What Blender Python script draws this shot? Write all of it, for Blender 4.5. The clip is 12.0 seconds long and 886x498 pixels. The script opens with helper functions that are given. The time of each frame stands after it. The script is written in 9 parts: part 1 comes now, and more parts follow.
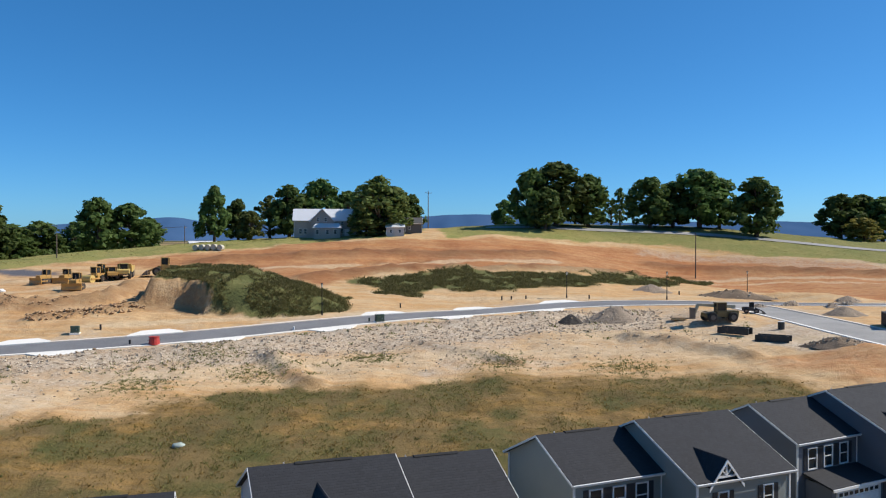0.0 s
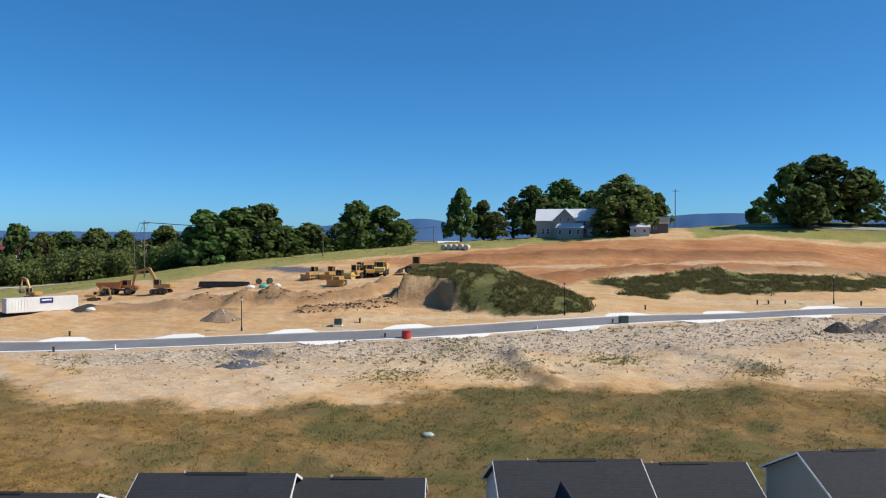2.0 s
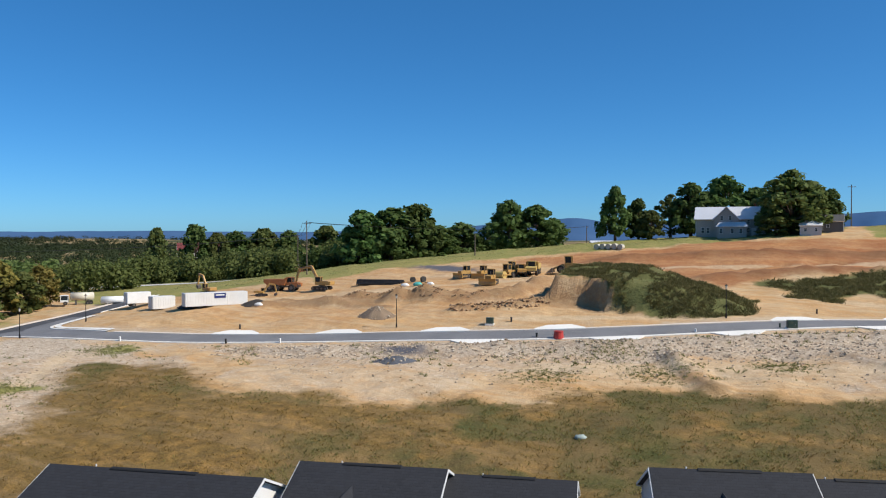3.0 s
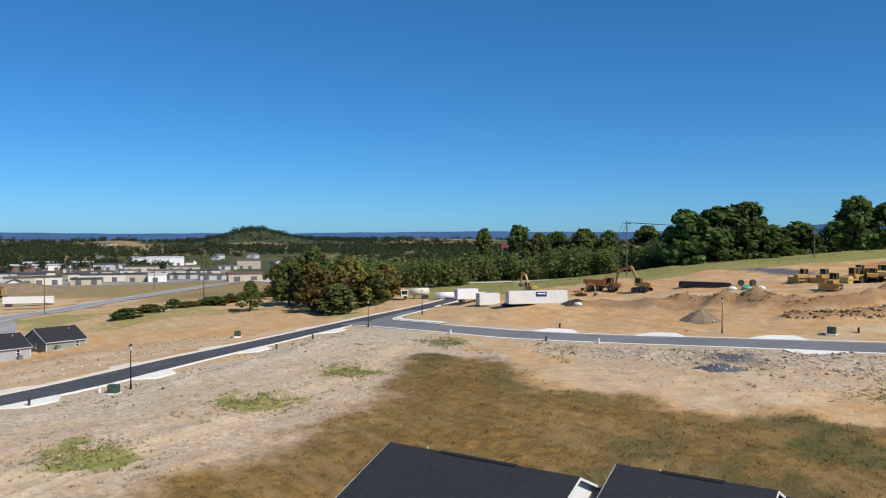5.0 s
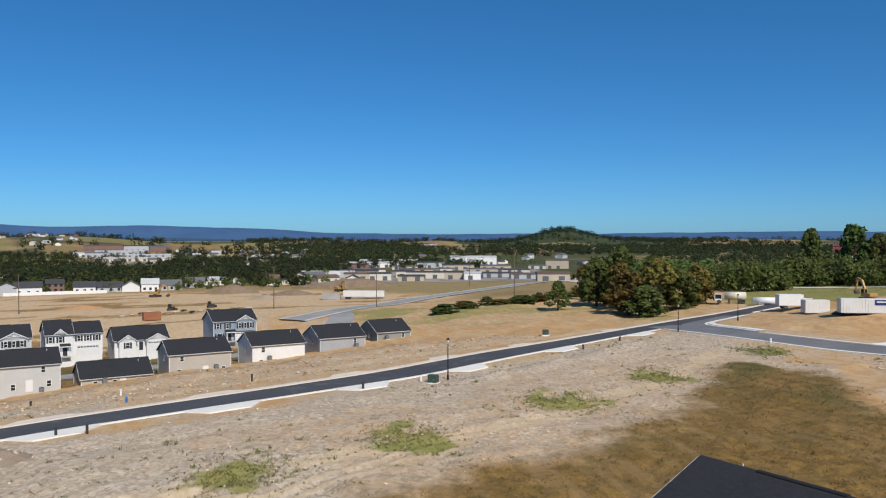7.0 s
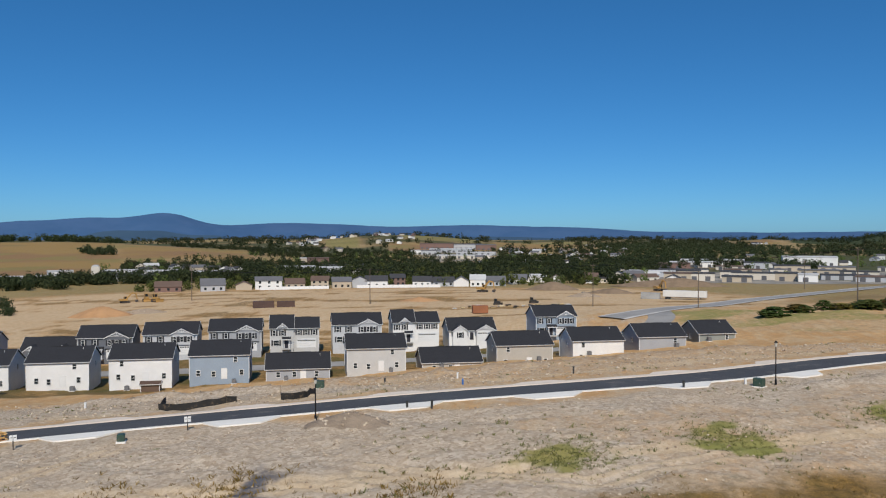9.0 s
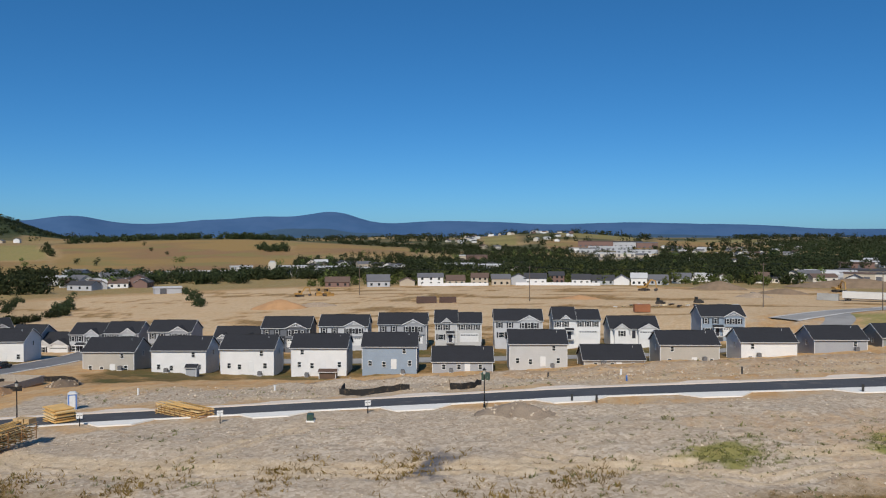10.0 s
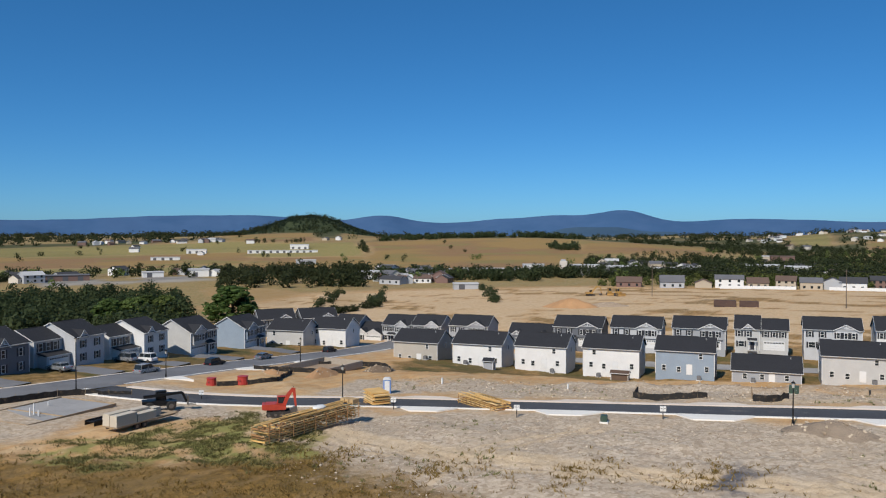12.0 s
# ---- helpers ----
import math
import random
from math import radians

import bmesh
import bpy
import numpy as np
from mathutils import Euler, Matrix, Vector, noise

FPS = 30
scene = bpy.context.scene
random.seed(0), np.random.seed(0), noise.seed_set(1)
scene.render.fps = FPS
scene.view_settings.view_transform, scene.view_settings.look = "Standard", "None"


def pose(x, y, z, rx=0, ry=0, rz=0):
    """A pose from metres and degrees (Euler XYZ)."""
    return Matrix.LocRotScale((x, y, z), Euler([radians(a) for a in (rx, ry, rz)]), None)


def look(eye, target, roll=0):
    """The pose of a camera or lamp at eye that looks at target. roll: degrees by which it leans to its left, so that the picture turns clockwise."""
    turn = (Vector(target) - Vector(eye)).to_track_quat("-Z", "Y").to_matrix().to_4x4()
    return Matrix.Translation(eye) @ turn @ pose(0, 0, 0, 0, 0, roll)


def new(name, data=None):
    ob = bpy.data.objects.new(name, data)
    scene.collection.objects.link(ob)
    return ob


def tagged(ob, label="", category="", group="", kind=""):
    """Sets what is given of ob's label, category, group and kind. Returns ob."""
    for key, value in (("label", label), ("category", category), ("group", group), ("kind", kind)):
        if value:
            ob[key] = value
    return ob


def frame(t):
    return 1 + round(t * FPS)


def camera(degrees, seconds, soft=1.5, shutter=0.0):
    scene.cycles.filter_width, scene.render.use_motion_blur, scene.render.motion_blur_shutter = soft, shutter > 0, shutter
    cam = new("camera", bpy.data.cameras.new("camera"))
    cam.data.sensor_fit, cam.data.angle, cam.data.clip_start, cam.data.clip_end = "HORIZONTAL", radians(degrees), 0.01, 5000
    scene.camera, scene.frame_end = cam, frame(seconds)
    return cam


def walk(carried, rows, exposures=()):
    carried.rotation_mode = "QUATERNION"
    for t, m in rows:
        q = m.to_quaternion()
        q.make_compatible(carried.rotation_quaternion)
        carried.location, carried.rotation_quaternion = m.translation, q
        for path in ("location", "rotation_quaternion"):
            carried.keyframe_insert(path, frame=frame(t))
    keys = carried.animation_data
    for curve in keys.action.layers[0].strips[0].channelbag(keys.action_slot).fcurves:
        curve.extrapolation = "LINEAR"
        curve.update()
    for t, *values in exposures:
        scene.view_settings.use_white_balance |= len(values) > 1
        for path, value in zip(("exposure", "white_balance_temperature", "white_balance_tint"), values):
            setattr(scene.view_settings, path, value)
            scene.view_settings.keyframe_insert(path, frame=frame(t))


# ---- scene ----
cam = camera(57.95, 12.0, soft=1.15)
EYE = 26.0
# seconds, x, y, z from the first eye, yaw, pitch, roll
ROWS = [
    (0.0, -0.00, -0.00, -0.00, 0.00, -0.82, -0.01),
    (0.5, -0.14, -0.04, 0.01, 2.45, -0.82, -0.01),
    (1.0, -0.11, 0.03, -0.03, 7.08, -0.80, -0.03),
    (1.5, -0.11, 0.09, -0.07, 12.09, -0.80, 0.00),
    (2.0, -0.13, 0.01, -0.06, 17.21, -0.80, 0.02),
    (2.5, -0.20, 0.16, -0.14, 22.59, -0.80, 0.02),
    (3.0, -0.25, 0.29, -0.14, 28.04, -0.82, 0.03),
    (3.2, -0.23, 0.44, -0.16, 30.26, -0.83, 0.02),
    (4.8, -0.21, 0.55, -0.09, 48.45, -0.80, 0.01),
    (5.0, -0.21, 0.52, -0.10, 50.69, -0.80, 0.02),
    (5.5, -0.27, 0.57, -0.13, 55.88, -0.78, 0.03),
    (6.0, -0.36, 0.61, -0.12, 61.43, -0.78, -0.01),
    (6.5, -0.40, 0.67, -0.11, 66.97, -0.78, -0.03),
    (7.0, -0.32, 0.64, 0.01, 72.46, -0.78, -0.02),
    (7.2, -0.01, 0.59, 0.05, 74.73, -0.79, 0.00),
    (8.8, 2.92, 0.00, 0.01, 92.69, -0.86, -0.02),
    (9.0, 3.52, -0.16, -0.00, 94.95, -0.87, 0.03),
    (9.5, 5.57, -0.41, 0.14, 100.54, -0.93, 0.03),
    (10.0, 7.57, -0.58, 0.06, 106.16, -1.03, 0.06),
    (10.5, 8.44, -0.69, 0.27, 111.74, -1.06, 0.05),
    (11.0, 8.71, -0.65, 0.43, 117.17, -1.10, 0.02),
    (11.5, 8.68, -0.73, 0.48, 122.26, -1.13, -0.02),
    (12.0, 8.64, -0.70, 0.47, 126.72, -1.14, -0.06),
]
walk(cam, [(t, pose(x, y, EYE + z, 90 + pitch, roll, yaw)) for t, x, y, z, yaw, pitch, roll in ROWS],
     exposures=((0.0, 0.22), (2.5, 0.17), (5.5, 0.0), (9.0, -0.31), (10.3, -0.33), (12.0, -0.2)))

# ---------------------------------------------------------------- light
SUN_AZ, SUN_EL = -82.0, 42.0      # azimuth from +y, anticlockwise; elevation
world = bpy.data.worlds.new("world")
scene.world = world
world.use_nodes = True
wn, wl = world.node_tree.nodes, world.node_tree.links
sky = wn.new("ShaderNodeTexSky")
sky.sky_type = "NISHITA"
sky.sun_disc = False
sky.sun_elevation = radians(SUN_EL)
sky.sun_rotation = radians(-SUN_AZ)
sky.altitude = 2600
sky.air_density = 0.85
sky.dust_density = 4.0
sky.ozone_density = 5.0
tint = wn.new("ShaderNodeMix")
tint.data_type, tint.blend_type = "RGBA", "MULTIPLY"
tint.inputs[0].default_value = 1.0
tint.inputs[7].default_value = (0.725, 1.05, 1.20, 1)
deep = wn.new("ShaderNodeHueSaturation")
deep.inputs["Saturation"].default_value = 1.1
wl.new(sky.outputs[0], tint.inputs[6])
wl.new(tint.outputs[2], deep.inputs["Color"])
haze = wn.new("ShaderNodeMix")          # thin even haze over the clear sky
haze.data_type = "RGBA"
haze.inputs[0].default_value = 0.10
haze.inputs[7].default_value = (1.0, 4.3, 9.6, 1)
wl.new(deep.outputs[0], haze.inputs[6])
wl.new(haze.outputs[2], wn["Background"].inputs[0])
wn["Background"].inputs[1].default_value = 0.094
sun = new("sun", bpy.data.lights.new("sun", "SUN"))
sun.data.energy, sun.data.angle, sun.data.color = 4.9, radians(0.53), (1.0, 0.93, 0.825)
_toward = Vector((-math.sin(radians(SUN_AZ)) * math.cos(radians(SUN_EL)), math.cos(radians(SUN_AZ)) * math.cos(radians(SUN_EL)), math.sin(radians(SUN_EL))))
sun.matrix_world = look(_toward * 200, (0, 0, 0))
scene.view_settings.exposure = 0.0

# ---------------------------------------------------------------- materials
MATS = {}


def material(name, rough=0.8, metal=0.0):
    m = bpy.data.materials.new(name)
    m.use_nodes = True
    n, l = m.node_tree.nodes, m.node_tree.links
    b = n["Principled BSDF"]
    b.inputs["Roughness"].default_value, b.inputs["Metallic"].default_value = rough, metal
    return m, n, l, b


def mixed(n, l, fac, a, b):
    """A colour mix; fac, a and b are sockets, numbers or colours."""
    x = n.new("ShaderNodeMix")
    x.data_type = "RGBA"
    for i, v in ((0, fac), (6, a), (7, b)):
        if isinstance(v, bpy.types.NodeSocket):
            l.new(v, x.inputs[i])
        elif i == 0:
            x.inputs[0].default_value = v
        else:
            x.inputs[i].default_value = (*v, 1)
    return x.outputs[2]


def noise_at(n, l, vec, scale, detail=4.0, rough=0.55, lo=None, hi=None):
    t = n.new("ShaderNodeTexNoise")
    t.inputs["Scale"].default_value, t.inputs["Detail"].default_value, t.inputs["Roughness"].default_value = scale, detail, rough
    if vec is not None:
        l.new(vec, t.inputs["Vector"])
    if lo is None:
        return t.outputs[0]
    return ramp(n, l, t.outputs[0], lo, hi)


def ramp(n, l, value, lo, hi):
    r = n.new("ShaderNodeMapRange")
    r.interpolation_type = "SMOOTHSTEP"
    l.new(value, r.inputs[0])
    r.inputs[1].default_value, r.inputs[2].default_value = lo, hi
    return r.outputs[0]


def maths(n, l, op, a, b=0.0):
    x = n.new("ShaderNodeMath")
    x.operation = op
    for i, v in enumerate((a, b)):
        if isinstance(v, bpy.types.NodeSocket):
            l.new(v, x.inputs[i])
        else:
            x.inputs[i].default_value = v
    return x.outputs[0]


def bumped(n, l, b, height, strength, distance):
    u = n.new("ShaderNodeBump")
    u.inputs["Strength"].default_value, u.inputs["Distance"].default_value = strength, distance
    l.new(height, u.inputs["Height"])
    l.new(u.outputs[0], b.inputs["Normal"])


def plain(name, c, rough=0.7, metal=0.0, vary=0.25, scale=1.5, bump=0.0, grime=0.0):
    """A surface with grain and large stains; c is its base colour."""
    if name in MATS:
        return MATS[name]
    m, n, l, b = material(name, rough, metal)
    tc = n.new("ShaderNodeTexCoord").outputs["Object"]
    big = noise_at(n, l, tc, scale * 0.25, 3, 0.6, 0.3, 0.7)
    fine = noise_at(n, l, tc, scale * 6, 4, 0.6, 0.3, 0.7)
    dark = tuple(v * (1 - vary) for v in c)
    col = mixed(n, l, big, dark, c)
    col = mixed(n, l, maths(n, l, "MULTIPLY", fine, 0.5), col, tuple(min(1, v * (1 + 0.6 * vary)) for v in c))
    if grime:
        dirt = noise_at(n, l, tc, scale * 1.3, 5, 0.65, 0.5, 0.75)
        col = mixed(n, l, maths(n, l, "MULTIPLY", dirt, grime), col, (0.30, 0.2, 0.12))
    l.new(col, b.inputs["Base Color"])
    rr = maths(n, l, "ADD", maths(n, l, "MULTIPLY", fine, 0.15), rough - 0.07)
    l.new(rr, b.inputs["Roughness"])
    if bump:
        bumped(n, l, b, fine, 0.6, bump)
    MATS[name] = m
    return m


def siding(name, c):
    """Lapped vinyl boards, 12 cm apart."""
    if name in MATS:
        return MATS[name]
    m, n, l, b = material(name, 0.6)
    tc = n.new("ShaderNodeTexCoord").outputs["Object"]
    sep = n.new("ShaderNodeSeparateXYZ")
    l.new(tc, sep.inputs[0])
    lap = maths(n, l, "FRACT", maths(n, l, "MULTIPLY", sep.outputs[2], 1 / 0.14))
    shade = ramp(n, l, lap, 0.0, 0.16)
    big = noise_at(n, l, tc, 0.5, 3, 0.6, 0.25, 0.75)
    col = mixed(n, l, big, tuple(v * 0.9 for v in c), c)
    # shadow line of each lap, painted as a darker lower edge
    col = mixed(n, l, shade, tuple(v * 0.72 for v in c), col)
    l.new(col, b.inputs["Base Color"])
    bumped(n, l, b, lap, 0.5, 0.012)
    MATS[name] = m
    return m


def shingles(name, c):
    if name in MATS:
        return MATS[name]
    m, n, l, b = material(name, 0.88)
    tc = n.new("ShaderNodeTexCoord").outputs["Object"]
    br = n.new("ShaderNodeTexBrick")
    l.new(tc, br.inputs["Vector"])
    mp = n.new("ShaderNodeMapping")
    l.new(tc, mp.inputs[0])
    mp.inputs["Rotation"].default_value = (radians(25), 0, 0)
    l.new(mp.outputs[0], br.inputs["Vector"])
    br.inputs["Scale"].default_value = 1.0
    br.inputs["Brick Width"].default_value, br.inputs["Row Height"].default_value, br.inputs["Mortar Size"].default_value = 0.33, 0.15, 0.012
    br.inputs["Color1"].default_value = (*[v * 0.75 for v in c], 1)
    br.inputs["Color2"].default_value = (*[v * 1.3 for v in c], 1)
    br.inputs["Mortar"].default_value = (*[v * 0.45 for v in c], 1)
    big = noise_at(n, l, tc, 0.35, 4, 0.6, 0.3, 0.7)
    fine = noise_at(n, l, tc, 25, 3, 0.7, 0.3, 0.7)
    col = mixed(n, l, maths(n, l, "MULTIPLY", big, 0.4), br.outputs[0], tuple(v * 1.35 for v in c))
    col = mixed(n, l, maths(n, l, "MULTIPLY", fine, 0.35), col, tuple(v * 1.6 for v in c))
    l.new(col, b.inputs["Base Color"])
    bumped(n, l, b, br.outputs["Fac"], 0.6, -0.01)
    MATS[name] = m
    return m


def glass_dark(name="window_glass"):
    if name in MATS:
        return MATS[name]
    m, n, l, b = material(name, 0.06)
    b.inputs["Base Color"].default_value = (0.02, 0.026, 0.03, 1)
    b.inputs["Specular IOR Level"].default_value = 0.35
    MATS[name] = m
    return m


def leaves(name, c, c2):
    if name in MATS:
        return MATS[name]
    m, n, l, b = material(name, 0.6)
    geo = n.new("ShaderNodeNewGeometry")
    oi = n.new("ShaderNodeObjectInfo")
    tc = n.new("ShaderNodeTexCoord").outputs["Object"]
    patch = noise_at(n, l, tc, 0.5, 3, 0.6, 0.3, 0.7)
    col = mixed(n, l, geo.outputs["Random Per Island"], c, c2)
    col = mixed(n, l, maths(n, l, "MULTIPLY", patch, 0.6), col, tuple(0.7 * v for v in c))
    hsv = n.new("ShaderNodeHueSaturation")
    l.new(col, hsv.inputs["Color"])
    l.new(maths(n, l, "ADD", maths(n, l, "MULTIPLY", oi.outputs["Random"], 0.04), 0.48), hsv.inputs["Hue"])
    l.new(maths(n, l, "ADD", maths(n, l, "MULTIPLY", oi.outputs["Random"], 0.5), 0.75), hsv.inputs["Value"])
    l.new(hsv.outputs[0], b.inputs["Base Color"])
    b.inputs["Specular IOR Level"].default_value = 0.08
    thin = n.new("ShaderNodeBsdfTranslucent")
    l.new(hsv.outputs[0], thin.inputs[0])
    mx = n.new("ShaderNodeMixShader")
    mx.inputs[0].default_value = 0.42
    l.new(b.outputs[0], mx.inputs[1])
    l.new(thin.outputs[0], mx.inputs[2])
    l.new(mx.outputs[0], n["Material Output"].inputs[0])
    MATS[name] = m
    return m

# ---------------------------------------------------------------- terrain
# Heights of the land, in metres, area by area: (x, y, z).
LAND_NEAR = [(0, 0, 3.4), (10, 50, 4.3), (-40, 30, 4.4), (45, 65, 5.6), (80, 80, 9.0), (56, 100, 10.8), (0, 97, 7.6), (-25, 76, 5.8),
             (28, 94, 8.2), (-52, 42, 5.0), (-66, 14, 6.2), (-68, -20, 5.0), (-64, 64, 6.8), (-58, 89, 8.0), (30, -40, 3.0), (80, 10, 5.0),
             (-28, -72, 4.0), (-57, -68, 3.6), (40, -100, 4.0), (120, 60, 9.0)]
LAND_ROADS = [(-78, -76, 2.6), (-86, -39, 4.3), (-93, -11, 5.8), (-104, 33, 6.9), (-132, 79, 7.4), (-150, 108, 7.7), (-106, 101, 8.2),
              (-81, 110, 9.0), (-54, 117, 10.0), (-30, 128, 11.2), (-5, 142, 12.2), (27, 158, 12.9), (62, 163, 12.9), (62, 125, 12.5),
              (90, 100, 12.0), (105, 175, 12.5), (-172, 135, 9.0)]
LAND_HILL = [(-33, 141, 13.0), (-71, 154, 15.6), (-72, 182, 17.0), (-112, 150, 13.2), (-118, 122, 11.6), (0, 168, 13.8), (0, 180, 17.0),
             (0, 205, 19.5), (-7, 227, 25.0), (-35, 245, 26.4), (14, 265, 29.5), (33, 268, 30.2), (91, 278, 29.0), (70, 221, 15.2), (80, 250, 23.5),
             (40, 190, 15.6), (140, 240, 20.0), (-118, 168, 16.5), (-90, 210, 21.5), (-60, 226, 24.0), (180, 330, 24.0), (20, 340, 24.0),
             (-140, 300, 15.0), (-186, 198, 11.7), (-240, 260, 10.0)]
LAND_LOW = [(-121, -95, -1.5), (-141, -78, -4.3), (-150, -60, -4.3), (-162, -34, -3.5), (-181, -145, -6.0), (-190, -105, -5.6), (-174, 0, -1.6), (-182, 35, 0.4), (-138, 30, 5.6), (-120, -30, 2.4),
            (-206, -60, -4.6), (-222, 10, -2.5), (-165, -135, -5.4), (-60, -142, 3.2), (-92, -152, 0.8), (-122, -163, -2.3), (-70, -120, 2.3), (-100, -130, -0.2), (-70, -210, -1.0), (-340, -105, -3.0),
            (-290, 85, 1.0), (-235, 25, 1.6), (-215, 90, 6.5), (-420, 210, 3.0), (-430, -250, -6.0), (0, -300, -3.0), (-275, 240, 10.5), (-480, 20, -3.0)]


def blend(a, b, v):
    """0 below a, 1 above b, smooth between."""
    u = np.clip((np.asarray(v, float) - a) / (b - a), 0, 1)
    return u * u * (3 - 2 * u)


def far_land(x, y):
    """The wide valley: low ground with long swells that rise towards the mountains."""
    r = np.hypot(x, y)
    az = np.degrees(np.arctan2(-x, y))
    z = -4 - 3 * blend(450, 800, r) + 11 * blend(800, 1900, r) + 5 * blend(1900, 3600, r)
    for a, w, d, s, h in ((64, 2.2, 2700, 420, 34), (63, 6.0, 2700, 420, 16), (52, 9, 3300, 500, 14), (80, 9, 2900, 500, 10), (98, 7, 1900, 380, 25), (108, 9, 2500, 500, 14), (73, 2.2, 2300, 300, 12),
                          (121, 11, 1350, 330, 19), (112, 5, 1050, 200, 4), (139, 13, 1700, 420, 17), (136.3, 3.7, 2300, 330, 64), (150, 9, 2500, 500, 12)):
        z = z + h * np.exp(-((az - a) / w) ** 2 - ((r - d) / s) ** 2)
    return z


def thin_plate(pts):
    p = np.array(pts, float)
    q = p[:, :2] / 100
    d2 = ((q[:, None] - q[None]) ** 2).sum(-1)
    k = 0.5 * d2 * np.log(d2 + 1e-12)
    n = len(p)
    one = np.c_[np.ones(n), q]
    a = np.zeros((n + 3, n + 3))
    a[:n, :n], a[:n, n:], a[n:, :n] = k + 0.002 * np.eye(n), one, one.T
    w = np.linalg.solve(a, np.r_[p[:, 2], 0, 0, 0])

    def height(x, y):
        s = np.stack([np.ravel(x), np.ravel(y)], 1) / 100
        e2 = ((s[:, None] - q[None]) ** 2).sum(-1)
        h = (0.5 * e2 * np.log(e2 + 1e-12)) @ w[:n] + w[n] + s @ w[n + 1:]
        return h.reshape(np.shape(x))
    return height


SITE = thin_plate(LAND_NEAR + LAND_ROADS + LAND_HILL + LAND_LOW)


def land(x, y):
    """Height of the smooth land at x, y (numbers or arrays)."""
    x, y = np.asarray(x, float), np.asarray(y, float)
    near = 1 - blend(360, 600, np.hypot(x + 40, y - 20))
    return near * SITE(np.clip(x, -560, 400), np.clip(y, -440, 480)) + (1 - near) * far_land(x, y)

# ---------------------------------------------------------------- small tools
def lattice(x, y, scale, seed):
    """Smooth value noise in 0..1 on a square lattice."""
    u, v = np.asarray(x, float) / scale + 37.2, np.asarray(y, float) / scale - 11.9
    i, j = np.floor(u), np.floor(v)
    fu, fv = u - i, v - j
    fu, fv = fu * fu * (3 - 2 * fu), fv * fv * (3 - 2 * fv)

    def h(a, b):
        s = np.sin(a * 127.1 + b * 311.7 + seed * 74.7) * 43758.5453
        return s - np.floor(s)
    return (h(i, j) * (1 - fu) + h(i + 1, j) * fu) * (1 - fv) + (h(i, j + 1) * (1 - fu) + h(i + 1, j + 1) * fu) * fv


def fbm(x, y, scale, seed, octaves=4):
    s, a, tot = 0.0, 1.0, 0.0
    for k in range(octaves):
        s = s + a * lattice(x, y, scale / 2 ** k, seed + 5 * k)
        tot, a = tot + a, a * 0.55
    return s / tot


def inside(poly, x, y):
    """Signed distance to a polygon, positive inside."""
    ax, ay = np.asarray(x, float), np.asarray(y, float)
    xs, ys = [p[0] for p in poly], [p[1] for p in poly]
    close = (ax > min(xs) - 60) & (ax < max(xs) + 60) & (ay > min(ys) - 60) & (ay < max(ys) + 60)
    out = np.full(ax.shape, -60.0)
    px, py = ax[close], ay[close]
    d = np.full(px.shape, 1e9)
    odd = np.zeros(px.shape, bool)
    for (ax, ay), (bx, by) in zip(poly, poly[1:] + poly[:1]):
        ex, ey = bx - ax, by - ay
        t = np.clip(((px - ax) * ex + (py - ay) * ey) / (ex * ex + ey * ey), 0, 1)
        d = np.minimum(d, np.hypot(px - ax - t * ex, py - ay - t * ey))
        if ey:
            odd ^= ((ay > py) != (by > py)) & (px < ex * (py - ay) / ey + ax)
    out[close] = np.where(odd, d, -d)
    return out


def from_line(line, x, y):
    """Distance to an open line."""
    gx, gy = np.asarray(x, float), np.asarray(y, float)
    xs, ys = [p[0] for p in line], [p[1] for p in line]
    close = (gx > min(xs) - 40) & (gx < max(xs) + 40) & (gy > min(ys) - 40) & (gy < max(ys) + 40)
    out = np.full(gx.shape, 1e3)
    x, y = gx[close], gy[close]
    d = np.full(x.shape, 1e9)
    for (ax, ay), (bx, by) in zip(line, line[1:]):
        ex, ey = bx - ax, by - ay
        t = np.clip(((x - ax) * ex + (y - ay) * ey) / (ex * ex + ey * ey), 0, 1)
        d = np.minimum(d, np.hypot(x - ax - t * ex, y - ay - t * ey))
    out[close] = d
    return out


def smooth_line(pts, step=2.0):
    """Catmull-Rom through the points, at even steps."""
    p = [Vector((*q, 0)) for q in pts]
    p = [2 * p[0] - p[1]] + p + [2 * p[-1] - p[-2]]
    out = []
    for a, b, c, d in zip(p, p[1:], p[2:], p[3:]):
        n = max(1, int((c - b).length / step))
        for k in range(n):
            t = k / n
            v = 0.5 * (2 * b + (c - a) * t + (2 * a - 5 * b + 4 * c - d) * t * t + (3 * b - a - 3 * c + d) * t ** 3)
            out.append((v.x, v.y))
    return out + [(p[-2].x, p[-2].y)]


# ---------------------------------------------------------------- the plan of roads and surfaces
ROAD_A = smooth_line([(-55.5, -113), (-58, -104), (-61, -96), (-66.5, -86.5), (-76.4, -72.8), (-84.5, -53.7), (-90.5, -33), (-94.3, -20), (-99.9, 0.7), (-104.6, 15), (-111, 30.5), (-124.6, 52.8),
                      (-138.8, 77.5), (-149, 95), (-154.5, 108), (-157, 122), (-161, 136), (-168, 148)])
ROAD_B = smooth_line([(-150, 97), (-136, 96), (-121, 97.5), (-98, 104), (-81.5, 109.3), (-63.5, 114.5), (-41.5, 122), (-21.5, 132), (-3.4, 142.5), (18, 154), (36, 158), (59, 158.5), (100, 160)])
ROAD_SIDE = smooth_line([(58, 158), (59, 146), (59.8, 132), (61.5, 115), (66, 98), (74, 80)])
